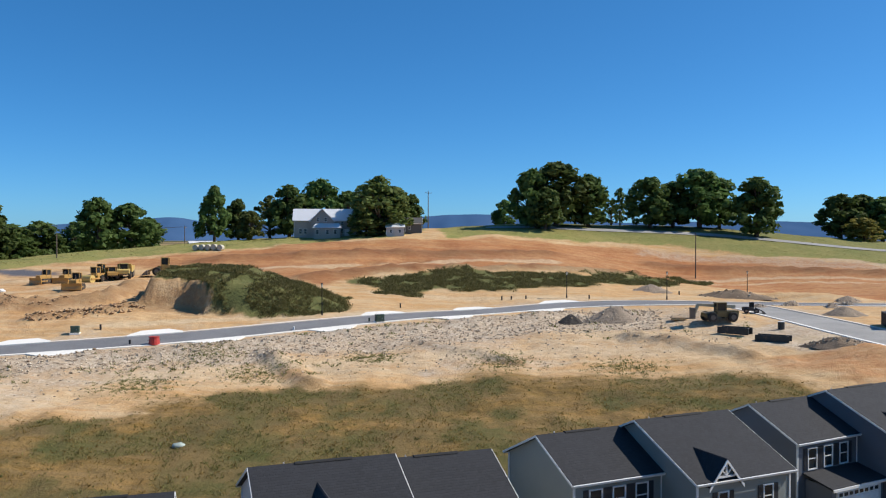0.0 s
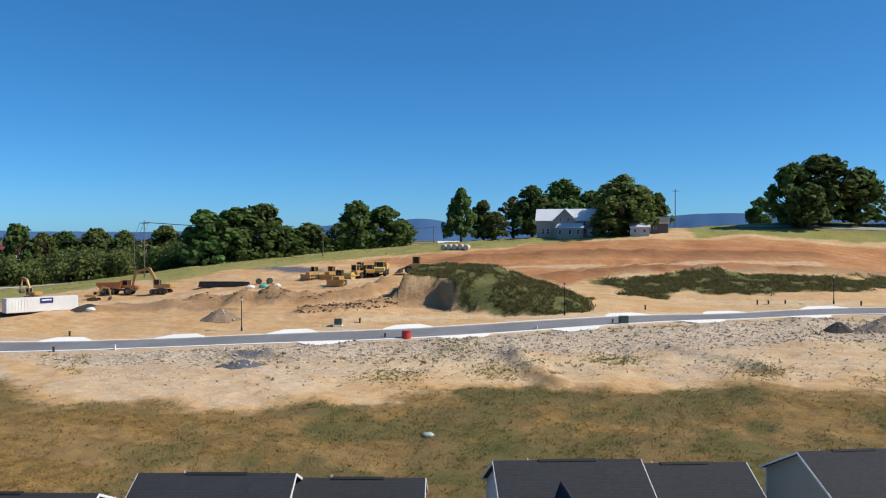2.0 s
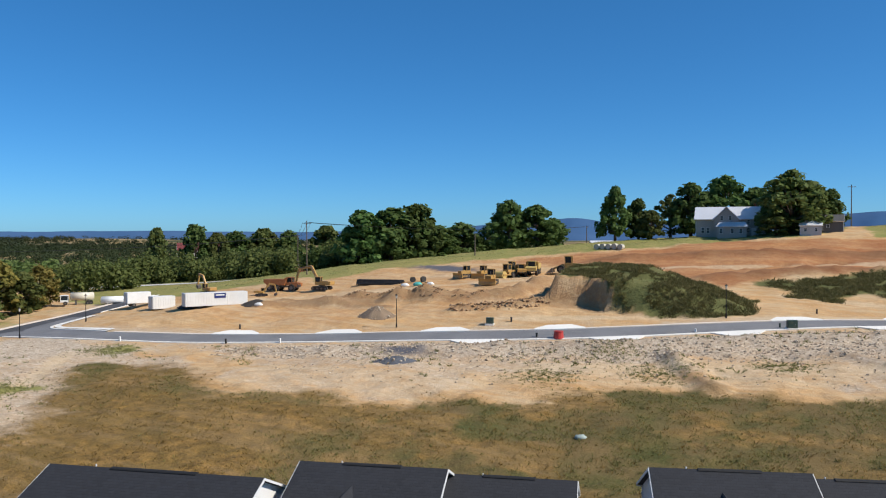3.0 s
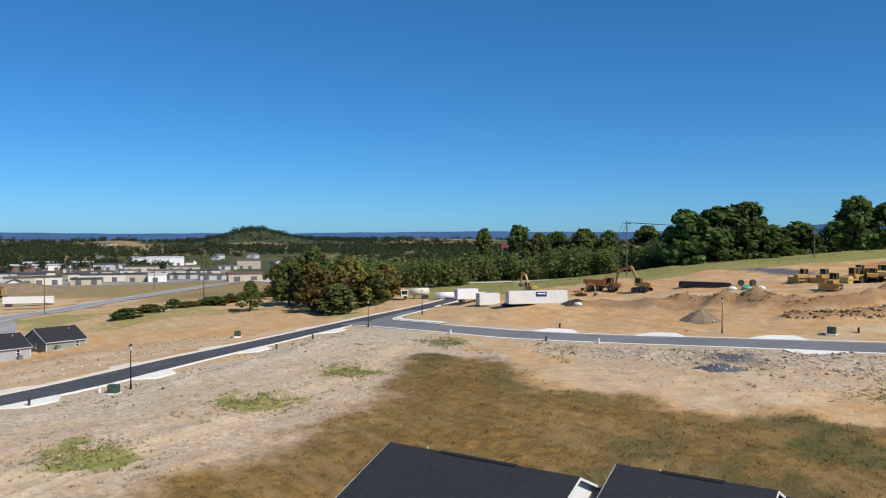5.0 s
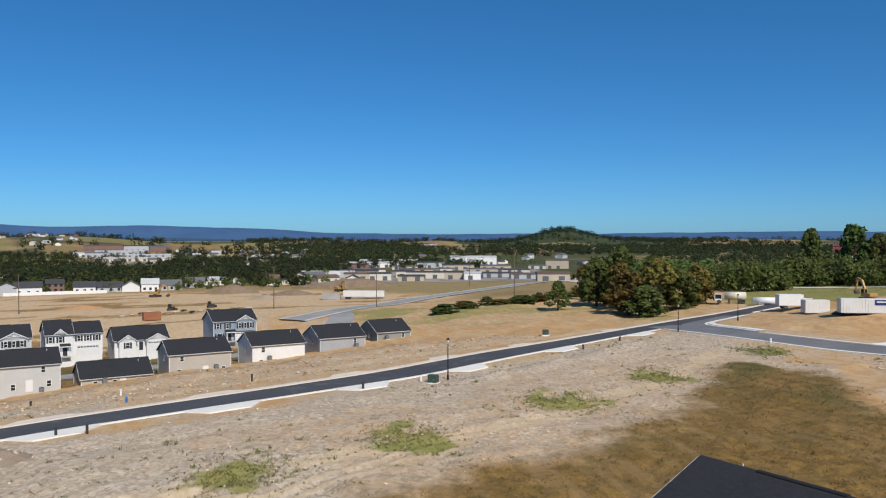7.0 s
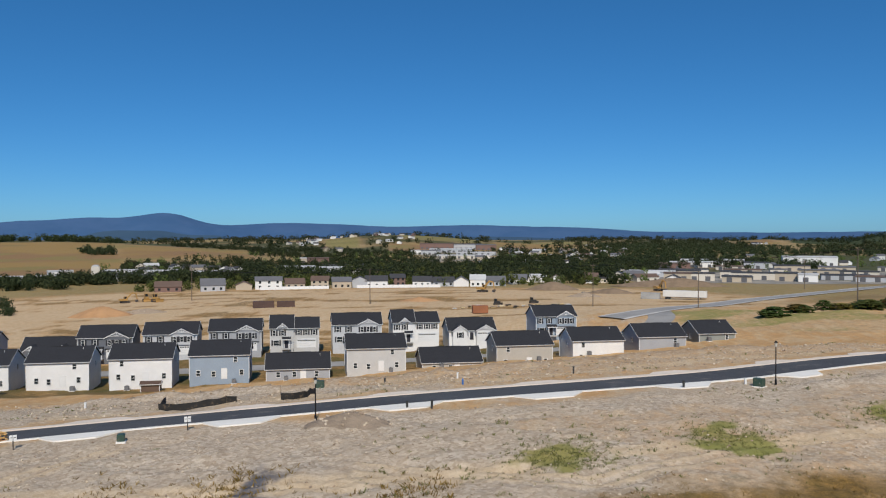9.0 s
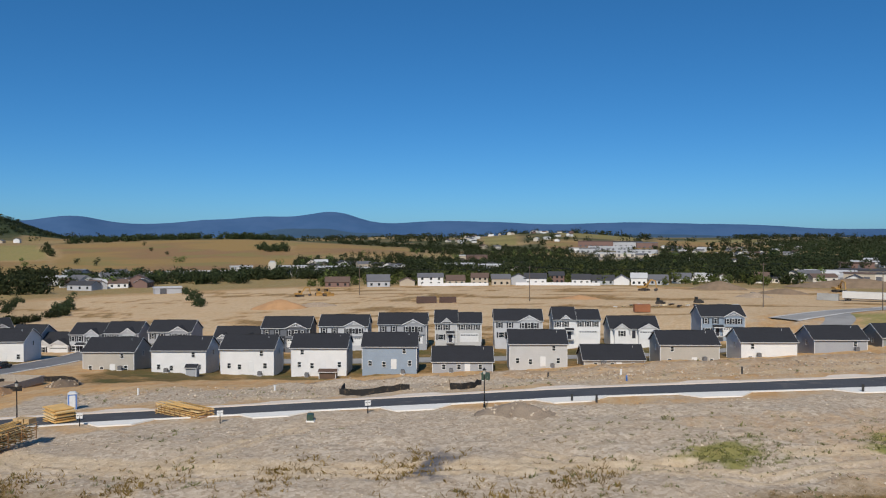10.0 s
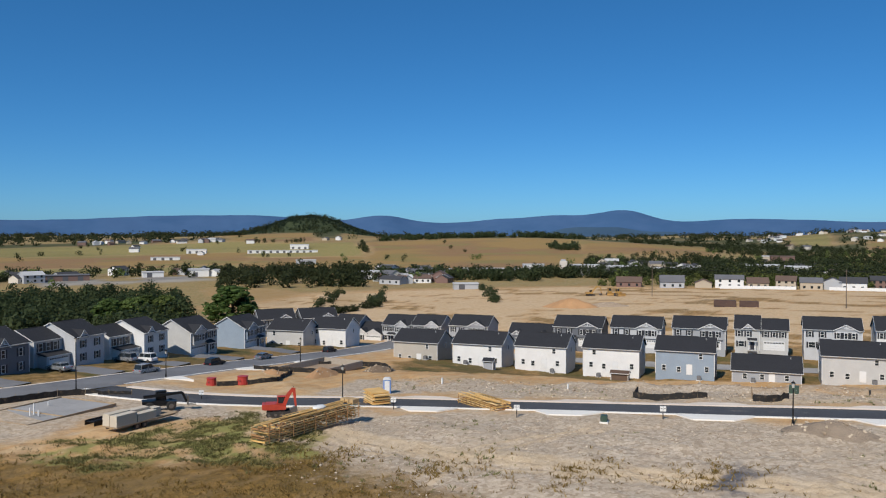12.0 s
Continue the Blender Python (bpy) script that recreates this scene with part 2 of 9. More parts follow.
ROAD_C = smooth_line([(-5, -124), (-24, -120), (-43.5, -117.5), (-56, -118.2), (-66.7, -120.4), (-79, -123), (-104, -130.1), (-134.2, -139.3), (-163.9, -148.2), (-185, -156)])
ROAD_D = smooth_line([(-157, -154), (-165, -127), (-172.5, -98), (-180.3, -69), (-188, -40), (-195.8, -11), (-203.6, 18), (-213, 34), (-228, 42), (-246, 44)])
ROAD_K = smooth_line([(-124, 98.5), (-136, 99), (-144.5, 101.5), (-149.8, 107), (-153.2, 118)], 1.0)     # rounded corner of the upper junction
HIGHWAY = smooth_line([(-236, 29), (-244, 39), (-262, 52), (-291.6, 65), (-328.8, 92.5), (-354, 127), (-378, 162), (-430, 210), (-600, 300)], 4)
FAR_ROAD = smooth_line([(-480, 215), (-330, 180), (-242, 179), (-208, 192), (-173, 199), (-140, 218), (-100, 262), (-60, 330)], 4)
HILL_LANE = smooth_line([(14, 262), (40, 262), (70, 266), (110, 262), (150, 250), (200, 246), (260, 250)], 4)
# line, half width
ROADS = {"K": (ROAD_K, 2.5), "A": (ROAD_A, 4.0), "B": (ROAD_B, 3.25), "S": (ROAD_SIDE, 4.2), "C": (ROAD_C, 4.4), "D": (ROAD_D, 3.8), "H": (HIGHWAY, 6.2), "F": (FAR_ROAD, 3.6), "L": (HILL_LANE, 2.4)}

HEAP = [(-56, 152), (-53.5, 141), (-45.5, 142), (-42, 138.5), (-34, 137), (-26, 138.5), (-17, 144), (-18, 158), (-36, 163), (-50, 161)]
HEAP_CUT = [(-56.5, 153), (-53.5, 141), (-45.5, 142), (-43.5, 139.5)]
# low banks and spoil ridges between the lots: line, height, half width
BERMS = [([(-25, 114), (-19, 103), (-16, 99)], 1.1, 1.5), ([(28, 122), (36, 113), (41, 106)], 0.9, 1.6), ([(-60, 106), (-40, 113.5), (-18, 124), (4, 135), (22, 144)], 0.8, 2.2),
         ([(-4, 120), (6, 112), (10, 107)], 0.6, 1.4), ([(-86, 96), (-66, 102), (-50, 104)], 0.7, 2.0), ([(-96, 139), (-78.6, 139.6), (-69.6, 141.2), (-62, 145.7), (-60, 160)], 1.7, 2.6), ([(-68, 131.5), (-58.3, 136.9), (-53.9, 141.4)], 1.1, 1.1), ([(-110, 134), (-94, 133), (-82, 132)], 0.7, 1.2),
         ([(-30, 178), (-8, 190), (20, 200), (50, 208)], 1.2, 3.0), ([(-60, 200), (-30, 208), (0, 214), (30, 224)], 1.0, 3.0), ([(60, 228), (95, 226), (130, 214)], 1.0, 2.5),
         ([(-27, 192), (-20, 196)], -1.2, 0.9), ([(-19, 198.5), (-12, 201)], -1.2, 0.9), ([(-11, 203), (-4, 206)], -1.2, 0.9),
         ([(-100, 34), (-112, 58), (-128, 84)], 0.5, 1.5), ([(-110, 128), (-90, 136), (-74, 141)], 0.8, 1.8), ([(-118, -66), (-124, -30), (-134, 10), (-148, 48)], 0.9, 2.2)]
# pale wheel tracks over the soil: line, half width
TRACKS = [([(-96, 170), (-72, 172), (-56, 180), (-40, 190), (-20, 196), (4, 208), (30, 214)], 2.2), ([(-140, 128), (-110, 142), (-80, 158), (-60, 172)], 3.0), ([(64, 214), (85, 219), (106, 214), (130, 205)], 1.6),
          ([(66, 208), (88, 212), (106, 207), (124, 198)], 1.2), ([(-14, 166), (10, 164), (40, 166), (70, 178)], 2.2), ([(-57, 128), (-40, 134), (-20, 140), (0, 150)], 2.0),
          ([(20, 128), (30, 120), (44, 116), (60, 112)], 2.6), ([(-40, 100), (-20, 108), (0, 112), (20, 114), (38, 108)], 3.0), ([(2, 100), (-6, 90), (-12, 72), (-14, 50)], 1.1),
          ([(-62, -90), (-56, -60), (-60, -30), (-66, 0)], 2.4), ([(-70, 10), (-80, 40), (-96, 66), (-112, 84)], 1.6), ([(-96, -60), (-106, -24), (-118, 14), (-136, 50), (-152, 84)], 2.4),
          ([(-58, -84), (-52, -62), (-55, -40), (-61, -18), (-66, 2)], 0.4), ([(-60, -83.4), (-54, -61.6), (-57, -39.6), (-63, -17.6), (-68, 2.4)], 0.4),
          ([(-46, -44), (-60, -46), (-76, -40)], 0.4), ([(-46, -46), (-60, -48), (-75, -42)], 0.4), ([(-66, -14), (-62, 6), (-72, 26)], 0.4), ([(-68, -14), (-64, 6), (-74, 26)], 0.4),
          ([(-230, -20), (-270, -40), (-320, -30), (-390, -50)], 4.0), ([(-240, 10), (-290, 20), (-360, 10), (-420, 20)], 4.0), ([(-225, -80), (-280, -110), (-350, -120), (-410, -100)], 4.0)]
GRASS_LOT = [(-45, 82), (-35, 85), (-36, 93), (-19, 95.5), (1, 101.5), (16, 104), (36, 98), (46, 90), (75, 80), (80, 30), (30, 0), (-30, -5), (-55, 5), (-63, 18), (-65, 30),
             (-71, 42), (-81, 59), (-101, 80), (-86, 83), (-74, 72), (-58, 75)]
DRY_WEST = [(-63, 18), (-65, 30), (-71, 42), (-81, 59), (-101, 80), (-86, 83), (-74, 72), (-58, 75), (-48, 60), (-44, 40), (-40, 10), (-55, 5)]
GRASS_SOUTH = [(-30, -73), (-29, -88), (-40, -84), (-54, -84), (-62, -83), (-56, -75), (-53, -62), (-46, -60), (-40, -66)]
DRY_SOUTH = [(20, -50), (-20, -36), (-46, -40), (-48, -48), (-48, -58), (-45, -66), (-37, -74), (-29, -87), (10, -92)]
SLAB_SOIL = [(-30, -90), (-54, -92), (-68, -103), (-62, -114), (-40, -117), (-24, -110)]
RED_HILL = [(-92, 196), (-67, 211), (-38, 226), (-13, 227), (11, 240), (25, 241), (54, 243), (88, 241), (125, 230), (160, 205), (150, 160), (98, 166), (66, 206), (32, 204),
            (0, 193), (-14, 184), (-26, 172), (-50, 186)]
RED_NEAR = [(40, 102), (50, 92), (66, 88), (80, 95), (70, 106), (54, 110)]
BANK = [(-20, 175), (-9, 166), (8, 171), (27, 176), (58, 197), (70, 212), (64, 216), (31, 198), (2, 190), (-11, 183)]
YARD = [(-160, 130), (-140, 160), (-92, 190), (-60, 186), (-46, 160), (-60, 128), (-100, 112)]
MEADOW_W = [(-300, 150), (-175, 190), (-120, 162), (-100, 192), (-67, 213), (-38, 229), (-14, 230), (0, 280), (-80, 300), (-250, 300)]
MEADOW_N = [(-186, 138), (-222, 170), (-200, 184), (-160, 186), (-128, 172), (-134, 158), (-150, 146), (-166, 136)]
MEADOW_E = [(0, 232), (12, 243), (25, 244), (54, 247), (88, 246), (126, 235), (170, 205), (300, 210), (300, 400), (0, 330)]
LOW_FIELD = [(-235, 20), (-212, -20), (-208, -60), (-196, -112), (-205, -200), (-225, -300), (-300, -318), (-345, -290), (-420, -200), (-452, -60), (-430, 60), (-330, 105), (-290, 80)]
VERGE = [(-150, 150), (-250, 60), (-238, 40), (-190, 60), (-160, 95), (-168, 130)]
YARDS_C = [(-20, -126), (-45, -122), (-72, -124), (-97, -127), (-120, -131), (-150, -150), (-130, -180), (-20, -160)]
YARDS_D = [(-108, -104), (-136, -90), (-158, -56), (-172, -20), (-184, 20), (-210, 30), (-222, -10), (-216, -50), (-200, -90), (-150, -128)]
RUBBLE = [(-92, 99), (-64, 109), (-40, 116), (-20, 126), (0, 136), (18, 146), (40, 148), (36, 128), (12, 124), (-8, 116), (-30, 108), (-52, 100), (-78, 93), (-90, 92)]
GRAVEL_A = [(-60, -96), (-68, -60), (-72, -30), (-78, -4), (-86, 20), (-94, 40), (-112, 68), (-104, 92), (-90, 94), (-125, 96), (-142, 92), (-128, 72), (-112, 46), (-100, 20),
            (-90, -15), (-82, -45), (-72, -70), (-62, -92)]
GRAVEL_S = [(-40, -60), (-42, -34), (-50, -4), (-58, 16), (-74, 14), (-82, -6), (-78, -40), (-68, -72), (-60, -92), (-48, -98), (-52, -76)]
LOTS_B = [(-110, 100), (-62, 112), (-20, 130), (20, 150), (48, 152), (50, 130), (42, 112), (10, 106), (-30, 98), (-46, 88), (-62, 82), (-86, 90)]
PALE_PAD = [(-74, 77), (-77, 88), (-56, 92), (-42, 89), (-49, 81), (-57, 75)]
STRIP_A = [(-40, -60), (-60, -70), (-72, -60), (-80, -40), (-88, -10), (-98, 22), (-112, 45), (-130, 75), (-140, 92), (-110, 94), (-84, 84), (-76, 62), (-66, 40), (-58, 15), (-52, -10), (-44, -36)]
STRIP_FAR = [(-86, -84), (-95, -54), (-102, -22), (-112, 14), (-126, 40), (-150, 72), (-160, 60), (-145, 20), (-132, -20), (-128, -52), (-112, -84), (-98, -96)]
GRAVEL_FAR = [(-90, -62), (-96, -36), (-101, -10), (-112, -12), (-124, -40), (-116, -76), (-100, -86), (-84, -86)]


# green weeds on the bare lots: centre and reach
PATCHES = ((-69.4, 4.8, 6.5), (-75.4, 20.4, 7), (-85.8, 42.8, 7.5), (-95, 61.3, 6.5), (-109.5, 89.5, 6))
PADS = [[(-22.4, 112.9), (-4.5, 116.8), (0.1, 106.6), (-6.1, 102.0), (-16.5, 98.5)], [(-37.2, 105.8), (-24.4, 107.9), (-18.6, 98.7), (-31.4, 95.4)], [(13.7, 125.3), (40.7, 128.0), (47.1, 106.0), (35.7, 104.7), (22.0, 107.1), (6.0, 111.0)],
        [(-48, 96), (-39, 98), (-36, 93), (-46, 89)]]
# fields of the valley: azimuths, distances, and what covers them
FAR_FIELDS = [(117, 132.4, 620, 1340, "crop"), (108.5, 117, 960, 1300, "crop"), (132.4, 141, 640, 1010, "crop"), (133, 142, 1020, 1370, "green"), (141, 157, 820, 1120, "crop"), (141, 157, 650, 820, "green"), (141, 157, 1120, 1420, "green"),
              (91.5, 99, 1360, 1560, "crop"), (92, 98, 1640, 1900, "green"), (100.8, 103.5, 1450, 1850, "green"), (85.5, 91.5, 1500, 2000, "crop"), (82, 90, 2050, 2500, "green"), (72, 82, 2000, 2250, "crop"),
              (136, 142, 1420, 1800, "crop"), (128, 134, 1500, 1900, "crop"), (65.5, 80, 530, 880, "paved"), (91, 97, 1040, 1380, "paved"), (102, 118, 610, 720, "paved"), (143, 154, 520, 610, "paved")]
GOLD = [[(-232, -295), (-248, -279), (-281, -308), (-305, -344), (-311, -391), (-280, -400)], [(-234, -237), (-257, -246), (-321, -297), (-316, -314), (-262, -275)]]
HILL_XY = (-2300 * math.sin(radians(136.3)), 2300 * math.cos(radians(136.3)))


def soft(poly, x, y, edge, wob, scale, seed):
    return blend(-edge, edge, inside(poly, x, y) + wob * (fbm(x, y, scale, seed) - 0.5) * 2)


def road_gap(x, y):
    """Metres outside the nearest road's edge (negative on the road)."""
    g = np.full(np.shape(x), 1e9)
    for line, half in ROADS.values():
        g = np.minimum(g, from_line(line[::2], x, y) - half)
    return g


def mound(x, y, cx, cy, a, b, turn, h, power=2.0):
    c, s = math.cos(radians(turn)), math.sin(radians(turn))
    u, v = ((x - cx) * c + (y - cy) * s) / a, (-(x - cx) * s + (y - cy) * c) / b
    return h * np.exp(-(u * u + v * v) ** (power / 2))


def relief(x, y, gap):
    """Graded heaps, banks, ruts and lumps on top of the smooth land."""
    d = inside(HEAP, x, y) + 2.6 * (fbm(x, y, 4, 71) - 0.5) + 4.5 * (fbm(x, y, 9, 75) - 0.5) * blend(-44, -36, x)            # overgrown soil heap, cut steeply at its west end
    z = 4.9 * blend(0, 2.2 + 6.0 * blend(-43, -30, x), d) * (1 - 0.45 * blend(-40, -22, x)) + 1.2 * (fbm(x, y, 3, 72) - 0.5) * (d > 0)
    for line, h, w in BERMS:
        z = z + h * np.exp(-(from_line(line, x, y) / (w * (0.7 + 0.6 * fbm(x, y, 4, 73)))) ** 2) * (0.2 + 1.6 * fbm(x, y, 3.0, 74))
    for line, w in TRACKS[:18]:
        e = from_line(line, x, y)
        z = z - 0.16 * np.exp(-((e - 0.75) / 0.35) ** 2)
    z = z + mound(x, y, 45, 134, 6, 4, 0, 2.0) + mound(x, y, 31, 141, 3, 2.5, 0, 1.5)
    z = z + mound(x, y, 78, 172, 12, 4, -20, 1.6)
    z = z + mound(x, y, 62, 101, 12, 3.5, -25, 1.6)
    rough = blend(2.0, 7.0, gap) * (1 - blend(260, 400, np.hypot(x, y)))
    for cx, cy, reach in ((-42.5, -102, 11), (-101, -112, 9), (-46, -86, 6)):
        rough = rough * blend(reach * 0.75, reach * 1.15, np.hypot(x - cx, y - cy))
    return z + rough * ((fbm(x, y, 9, 3) - 0.5) * 1.1 + (fbm(x, y, 2.6, 8) - 0.5) * 0.5 + (fbm(x, y, 1.1, 9, 2) - 0.5) * 0.22)


def ground_z(x, y):
    """Height of the finished ground."""
    x, y = np.atleast_1d(np.asarray(x, float)), np.atleast_1d(np.asarray(y, float))
    gap = road_gap(x, y)
    z = land(x, y) + relief(x, y, gap) * blend(0.5, 4, gap)
    return z - 0.35 * (1 - blend(-1.2, -0.3, gap))


def gz(x, y):
    return float(ground_z(x, y)[0])


WORN = [None]


def zones(x, y):
    r = np.hypot(x, y)
    gap = road_gap(x, y)
    clump = fbm(x, y, 7, 21)
    tuft = fbm(x, y, 2.4, 22, 3)
    grass = soft(GRASS_LOT, x, y, 2.5, 4, 9, 1) * (0.25 + 0.75 * blend(0.40, 0.58, 0.6 * clump + 0.4 * fbm(x, y, 22, 29))) * (1 - 0.75 * soft(DRY_WEST, x, y, 6, 8, 14, 27))
    dry = soft(DRY_WEST, x, y, 8, 7, 9, 2)
    dry = np.maximum(dry, soft(DRY_SOUTH, x, y, 8, 7, 8, 3))
    dry = np.maximum(dry, soft(GRASS_LOT, x, y, 6, 6, 8, 4) * (0.82 + 0.18 * blend(0.42, 0.62, fbm(x, y, 16, 5))))
    patches = np.zeros(np.shape(x))
    for cx, cy, a in PATCHES:
        spot = np.exp(-(((x - cx) / a) ** 2 + ((y - cy) / a) ** 2)) * 1.5 - 0.6 + (tuft - 0.5) * 1.6
        patches = np.maximum(patches, blend(0.0, 0.8, spot) * 0.75)
    weeds = soft(BANK, x, y, 2.5, 7, 9, 7)
    weeds = np.maximum(weeds, blend(-0.5, 1.2, inside(HEAP, x, y) * 0.6 + (tuft - 0.45) * 2 - 4 * (1 - blend(1.6, 3.4, from_line(HEAP_CUT, x, y)))))
    gravel = soft(GRAVEL_A, x, y, 4, 8, 11, 9) * 0.85
    gravel = np.maximum(gravel, soft(RUBBLE, x, y, 2.5, 5, 7, 10) * 0.72)
    gravel = np.maximum(gravel, soft([(-74, -86), (-95, -96), (-100, -88), (-86, -75)], x, y, 1.5, 2, 5, 46))
    gravel = np.maximum(gravel, soft(PALE_PAD, x, y, 2.0, 6, 8, 38) * 0.66)
    gravel = np.maximum(gravel, soft(LOTS_B, x, y, 4, 7, 8, 49) * 0.55)
    gravel = np.maximum(gravel, soft(STRIP_A, x, y, 4, 7, 9, 39) * 0.62)
    gravel = np.maximum(gravel, soft(STRIP_FAR, x, y, 4, 7, 9, 40) * 0.48)
    gravel = np.maximum(gravel, soft(SLAB_SOIL, x, y, 3, 5, 7, 42) * 0.75)
    gravel = np.maximum(gravel, soft(GRAVEL_S, x, y, 4, 7, 9, 33) * 0.9)
    gravel = np.maximum(gravel, soft(GRAVEL_FAR, x, y, 4, 9, 9, 11) * 0.8)
    gravel = np.maximum(gravel, blend(9, 1, gap) * (r < 300) * 0.55 * blend(0.3, 0.6, clump))
    gravel = np.maximum(gravel, soft([(40, 112), (52, 104), (60, 112), (56, 130), (46, 126)], x, y, 2, 3, 5, 12) * 0.7)
    gravel = np.maximum(gravel, soft([(60, 244), (95, 242), (130, 236), (160, 215), (150, 205), (120, 222), (85, 232), (55, 236)], x, y, 2, 4, 9, 13) * 0.45)
    red = soft(RED_HILL, x, y, 4, 7, 12, 14)
    red = np.maximum(red, 0.3 * (1 - blend(2, 4.5, from_line(HEAP_CUT, x, y))))
    red = np.maximum(red, soft(RED_NEAR, x, y, 3, 4, 7, 15) * 0.6)
    red = np.maximum(red, soft(YARD, x, y, 6, 9, 13, 16) * 0.35)
    red = np.maximum(red, soft(LOW_FIELD, x, y, 8, 20, 40, 17) * 0.25 * blend(0.4, 0.65, fbm(x, y, 26, 18)))
    south = soft(GRASS_SOUTH, x, y, 4, 5, 6, 6) * (0.45 + 0.55 * blend(0.35, 0.55, tuft))
    meadow = np.maximum(soft(MEADOW_W, x, y, 4, 5, 11, 19), soft(MEADOW_E, x, y, 3, 5, 11, 20))
    meadow = np.maximum(np.maximum(meadow, south * 0.72), patches)
    meadow = np.maximum(meadow, soft(MEADOW_N, x, y, 3, 5, 10, 43) * 0.9)
    verge = soft(VERGE, x, y, 6, 8, 12, 23)
    meadow = np.maximum(meadow, verge * 0.62 * blend(0.32, 0.52, fbm(x, y * 0.4, 30, 36)))
    dry = np.maximum(dry, verge * 0.3)
    yards = np.maximum(soft(YARDS_C, x, y, 3, 4, 8, 24), soft(YARDS_D, x, y, 3, 4, 8, 25))
    grass = np.maximum(grass, 0.75 * yards * blend(0.36, 0.56, fbm(x, y, 9, 28)))
    dry = np.maximum(dry, 0.7 * yards)
    site = 1 - blend(430, 470, np.hypot(x + 60, y - 10))
    low = soft(LOW_FIELD, x, y, 6, 10, 30, 26)
    away = np.clip(1 - site, 0, 1)
    outer = np.maximum(away, (1 - blend(-20, 10, np.maximum.reduce([inside(LOW_FIELD, x, y), 430 - np.hypot(x + 60, y - 10) - 180]))) * blend(240, 300, r))
    outer = outer * (1 - low)
    az = np.degrees(np.arctan2(-x, y))
    mix = fbm(x, y, 420, 30) * 0.7 + fbm(x, y, 90, 31) * 0.3
    cover = {"crop": np.zeros(np.shape(x)), "green": np.zeros(np.shape(x)), "paved": np.zeros(np.shape(x))}
    wob, wod = 1.6 * (fbm(x, y, 160, 32) - 0.5), 150 * (fbm(x, y, 170, 35) - 0.5)
    for a0, a1, d0, d1, what in FAR_FIELDS:
        m = blend(a0 - 0.35, a0 + 0.35, az + wob) * blend(a1 + 0.35, a1 - 0.35, az + wob) * blend(d0 - 12, d0 + 12, r + wod) * blend(d1 + 12, d1 - 12, r + wod)
        cover[what] = np.maximum(cover[what], m)
    for poly in GOLD:
        cover["crop"] = np.maximum(cover["crop"], 0.55 * soft(poly, x, y, 3, 5, 30, 44))
    hill = np.hypot(x - HILL_XY[0], y - HILL_XY[1]) < 420
    hill |= (np.abs(az - 63.5) < 8) & (r > 2150) & (r < 3200)
    crop = np.where(hill, 0, cover["crop"] * np.maximum(outer, cover["crop"]))
    paved = cover["paved"] * blend(0.38, 0.46, fbm(x, y, 70, 45)) * outer
    rest = outer * (1 - np.maximum(crop, 0.6 * cover["green"]))
    forest = np.where(hill, outer, rest * (0.35 + 0.6 * blend(0.42, 0.58, mix)))
    meadow = np.maximum(meadow, np.where(hill, 0, outer * np.maximum(0.6 * cover["green"], 0.45 * rest * blend(0.58, 0.42, mix))))
    wet = 0.9 * np.exp(-(((x + 61) / 4.5) ** 2 + ((y - 102) / 2.6) ** 2))
    wet = np.maximum(wet, 0.8 * np.exp(-(((x + 62) / 6) ** 2 + ((y + 22) / 3.2) ** 2)) * blend(0.35, 0.6, tuft))
    wet = np.maximum(wet, np.exp(-(((x + 96) / 11) ** 2 + ((y - 182) / 5) ** 2)))
    strip = fbm(x, y * 0.25, 9, 37)
    worn_pad = np.zeros(np.shape(x))
    for poly in PADS + [PALE_PAD]:
        worn_pad = np.maximum(worn_pad, soft(poly, x, y, 0.8, 1.2, 4, 48))
    dry = np.maximum(dry, low * 0.6 * blend(0.56, 0.64, strip))
    worn = low * (0.3 + 0.7 * blend(0.64, 0.48, strip))
    worn = np.maximum(np.maximum(worn, verge * 0.5), 0.5 * worn_pad)
    gravel = gravel * (1 - 0.3 * worn_pad)
    for line, w in TRACKS:
        worn = np.maximum(worn, np.exp(-(from_line(line, x, y) / w) ** 2))
    ridge_soil_and_shade = np.zeros(np.shape(x))
    for line, h, w in BERMS:
        ridge_soil_and_shade = np.maximum(ridge_soil_and_shade, np.exp(-(from_line(line, x, y) / (1.3 * w)) ** 2))
    # the heap's cut face lies in shade; that darkness is painted in here
    ridge_soil_and_shade = np.maximum(ridge_soil_and_shade, 0.75 * np.exp(-(from_line(HEAP_CUT, x, y) / 2.6) ** 4))
    WORN[0] = np.stack([worn, ridge_soil_and_shade, paved, worn * 0 + 1], 1)
    return np.stack([grass, weeds, gravel, red], 1), np.stack([dry, np.maximum(forest, 0), np.maximum(crop, 0), wet], 1), meadow


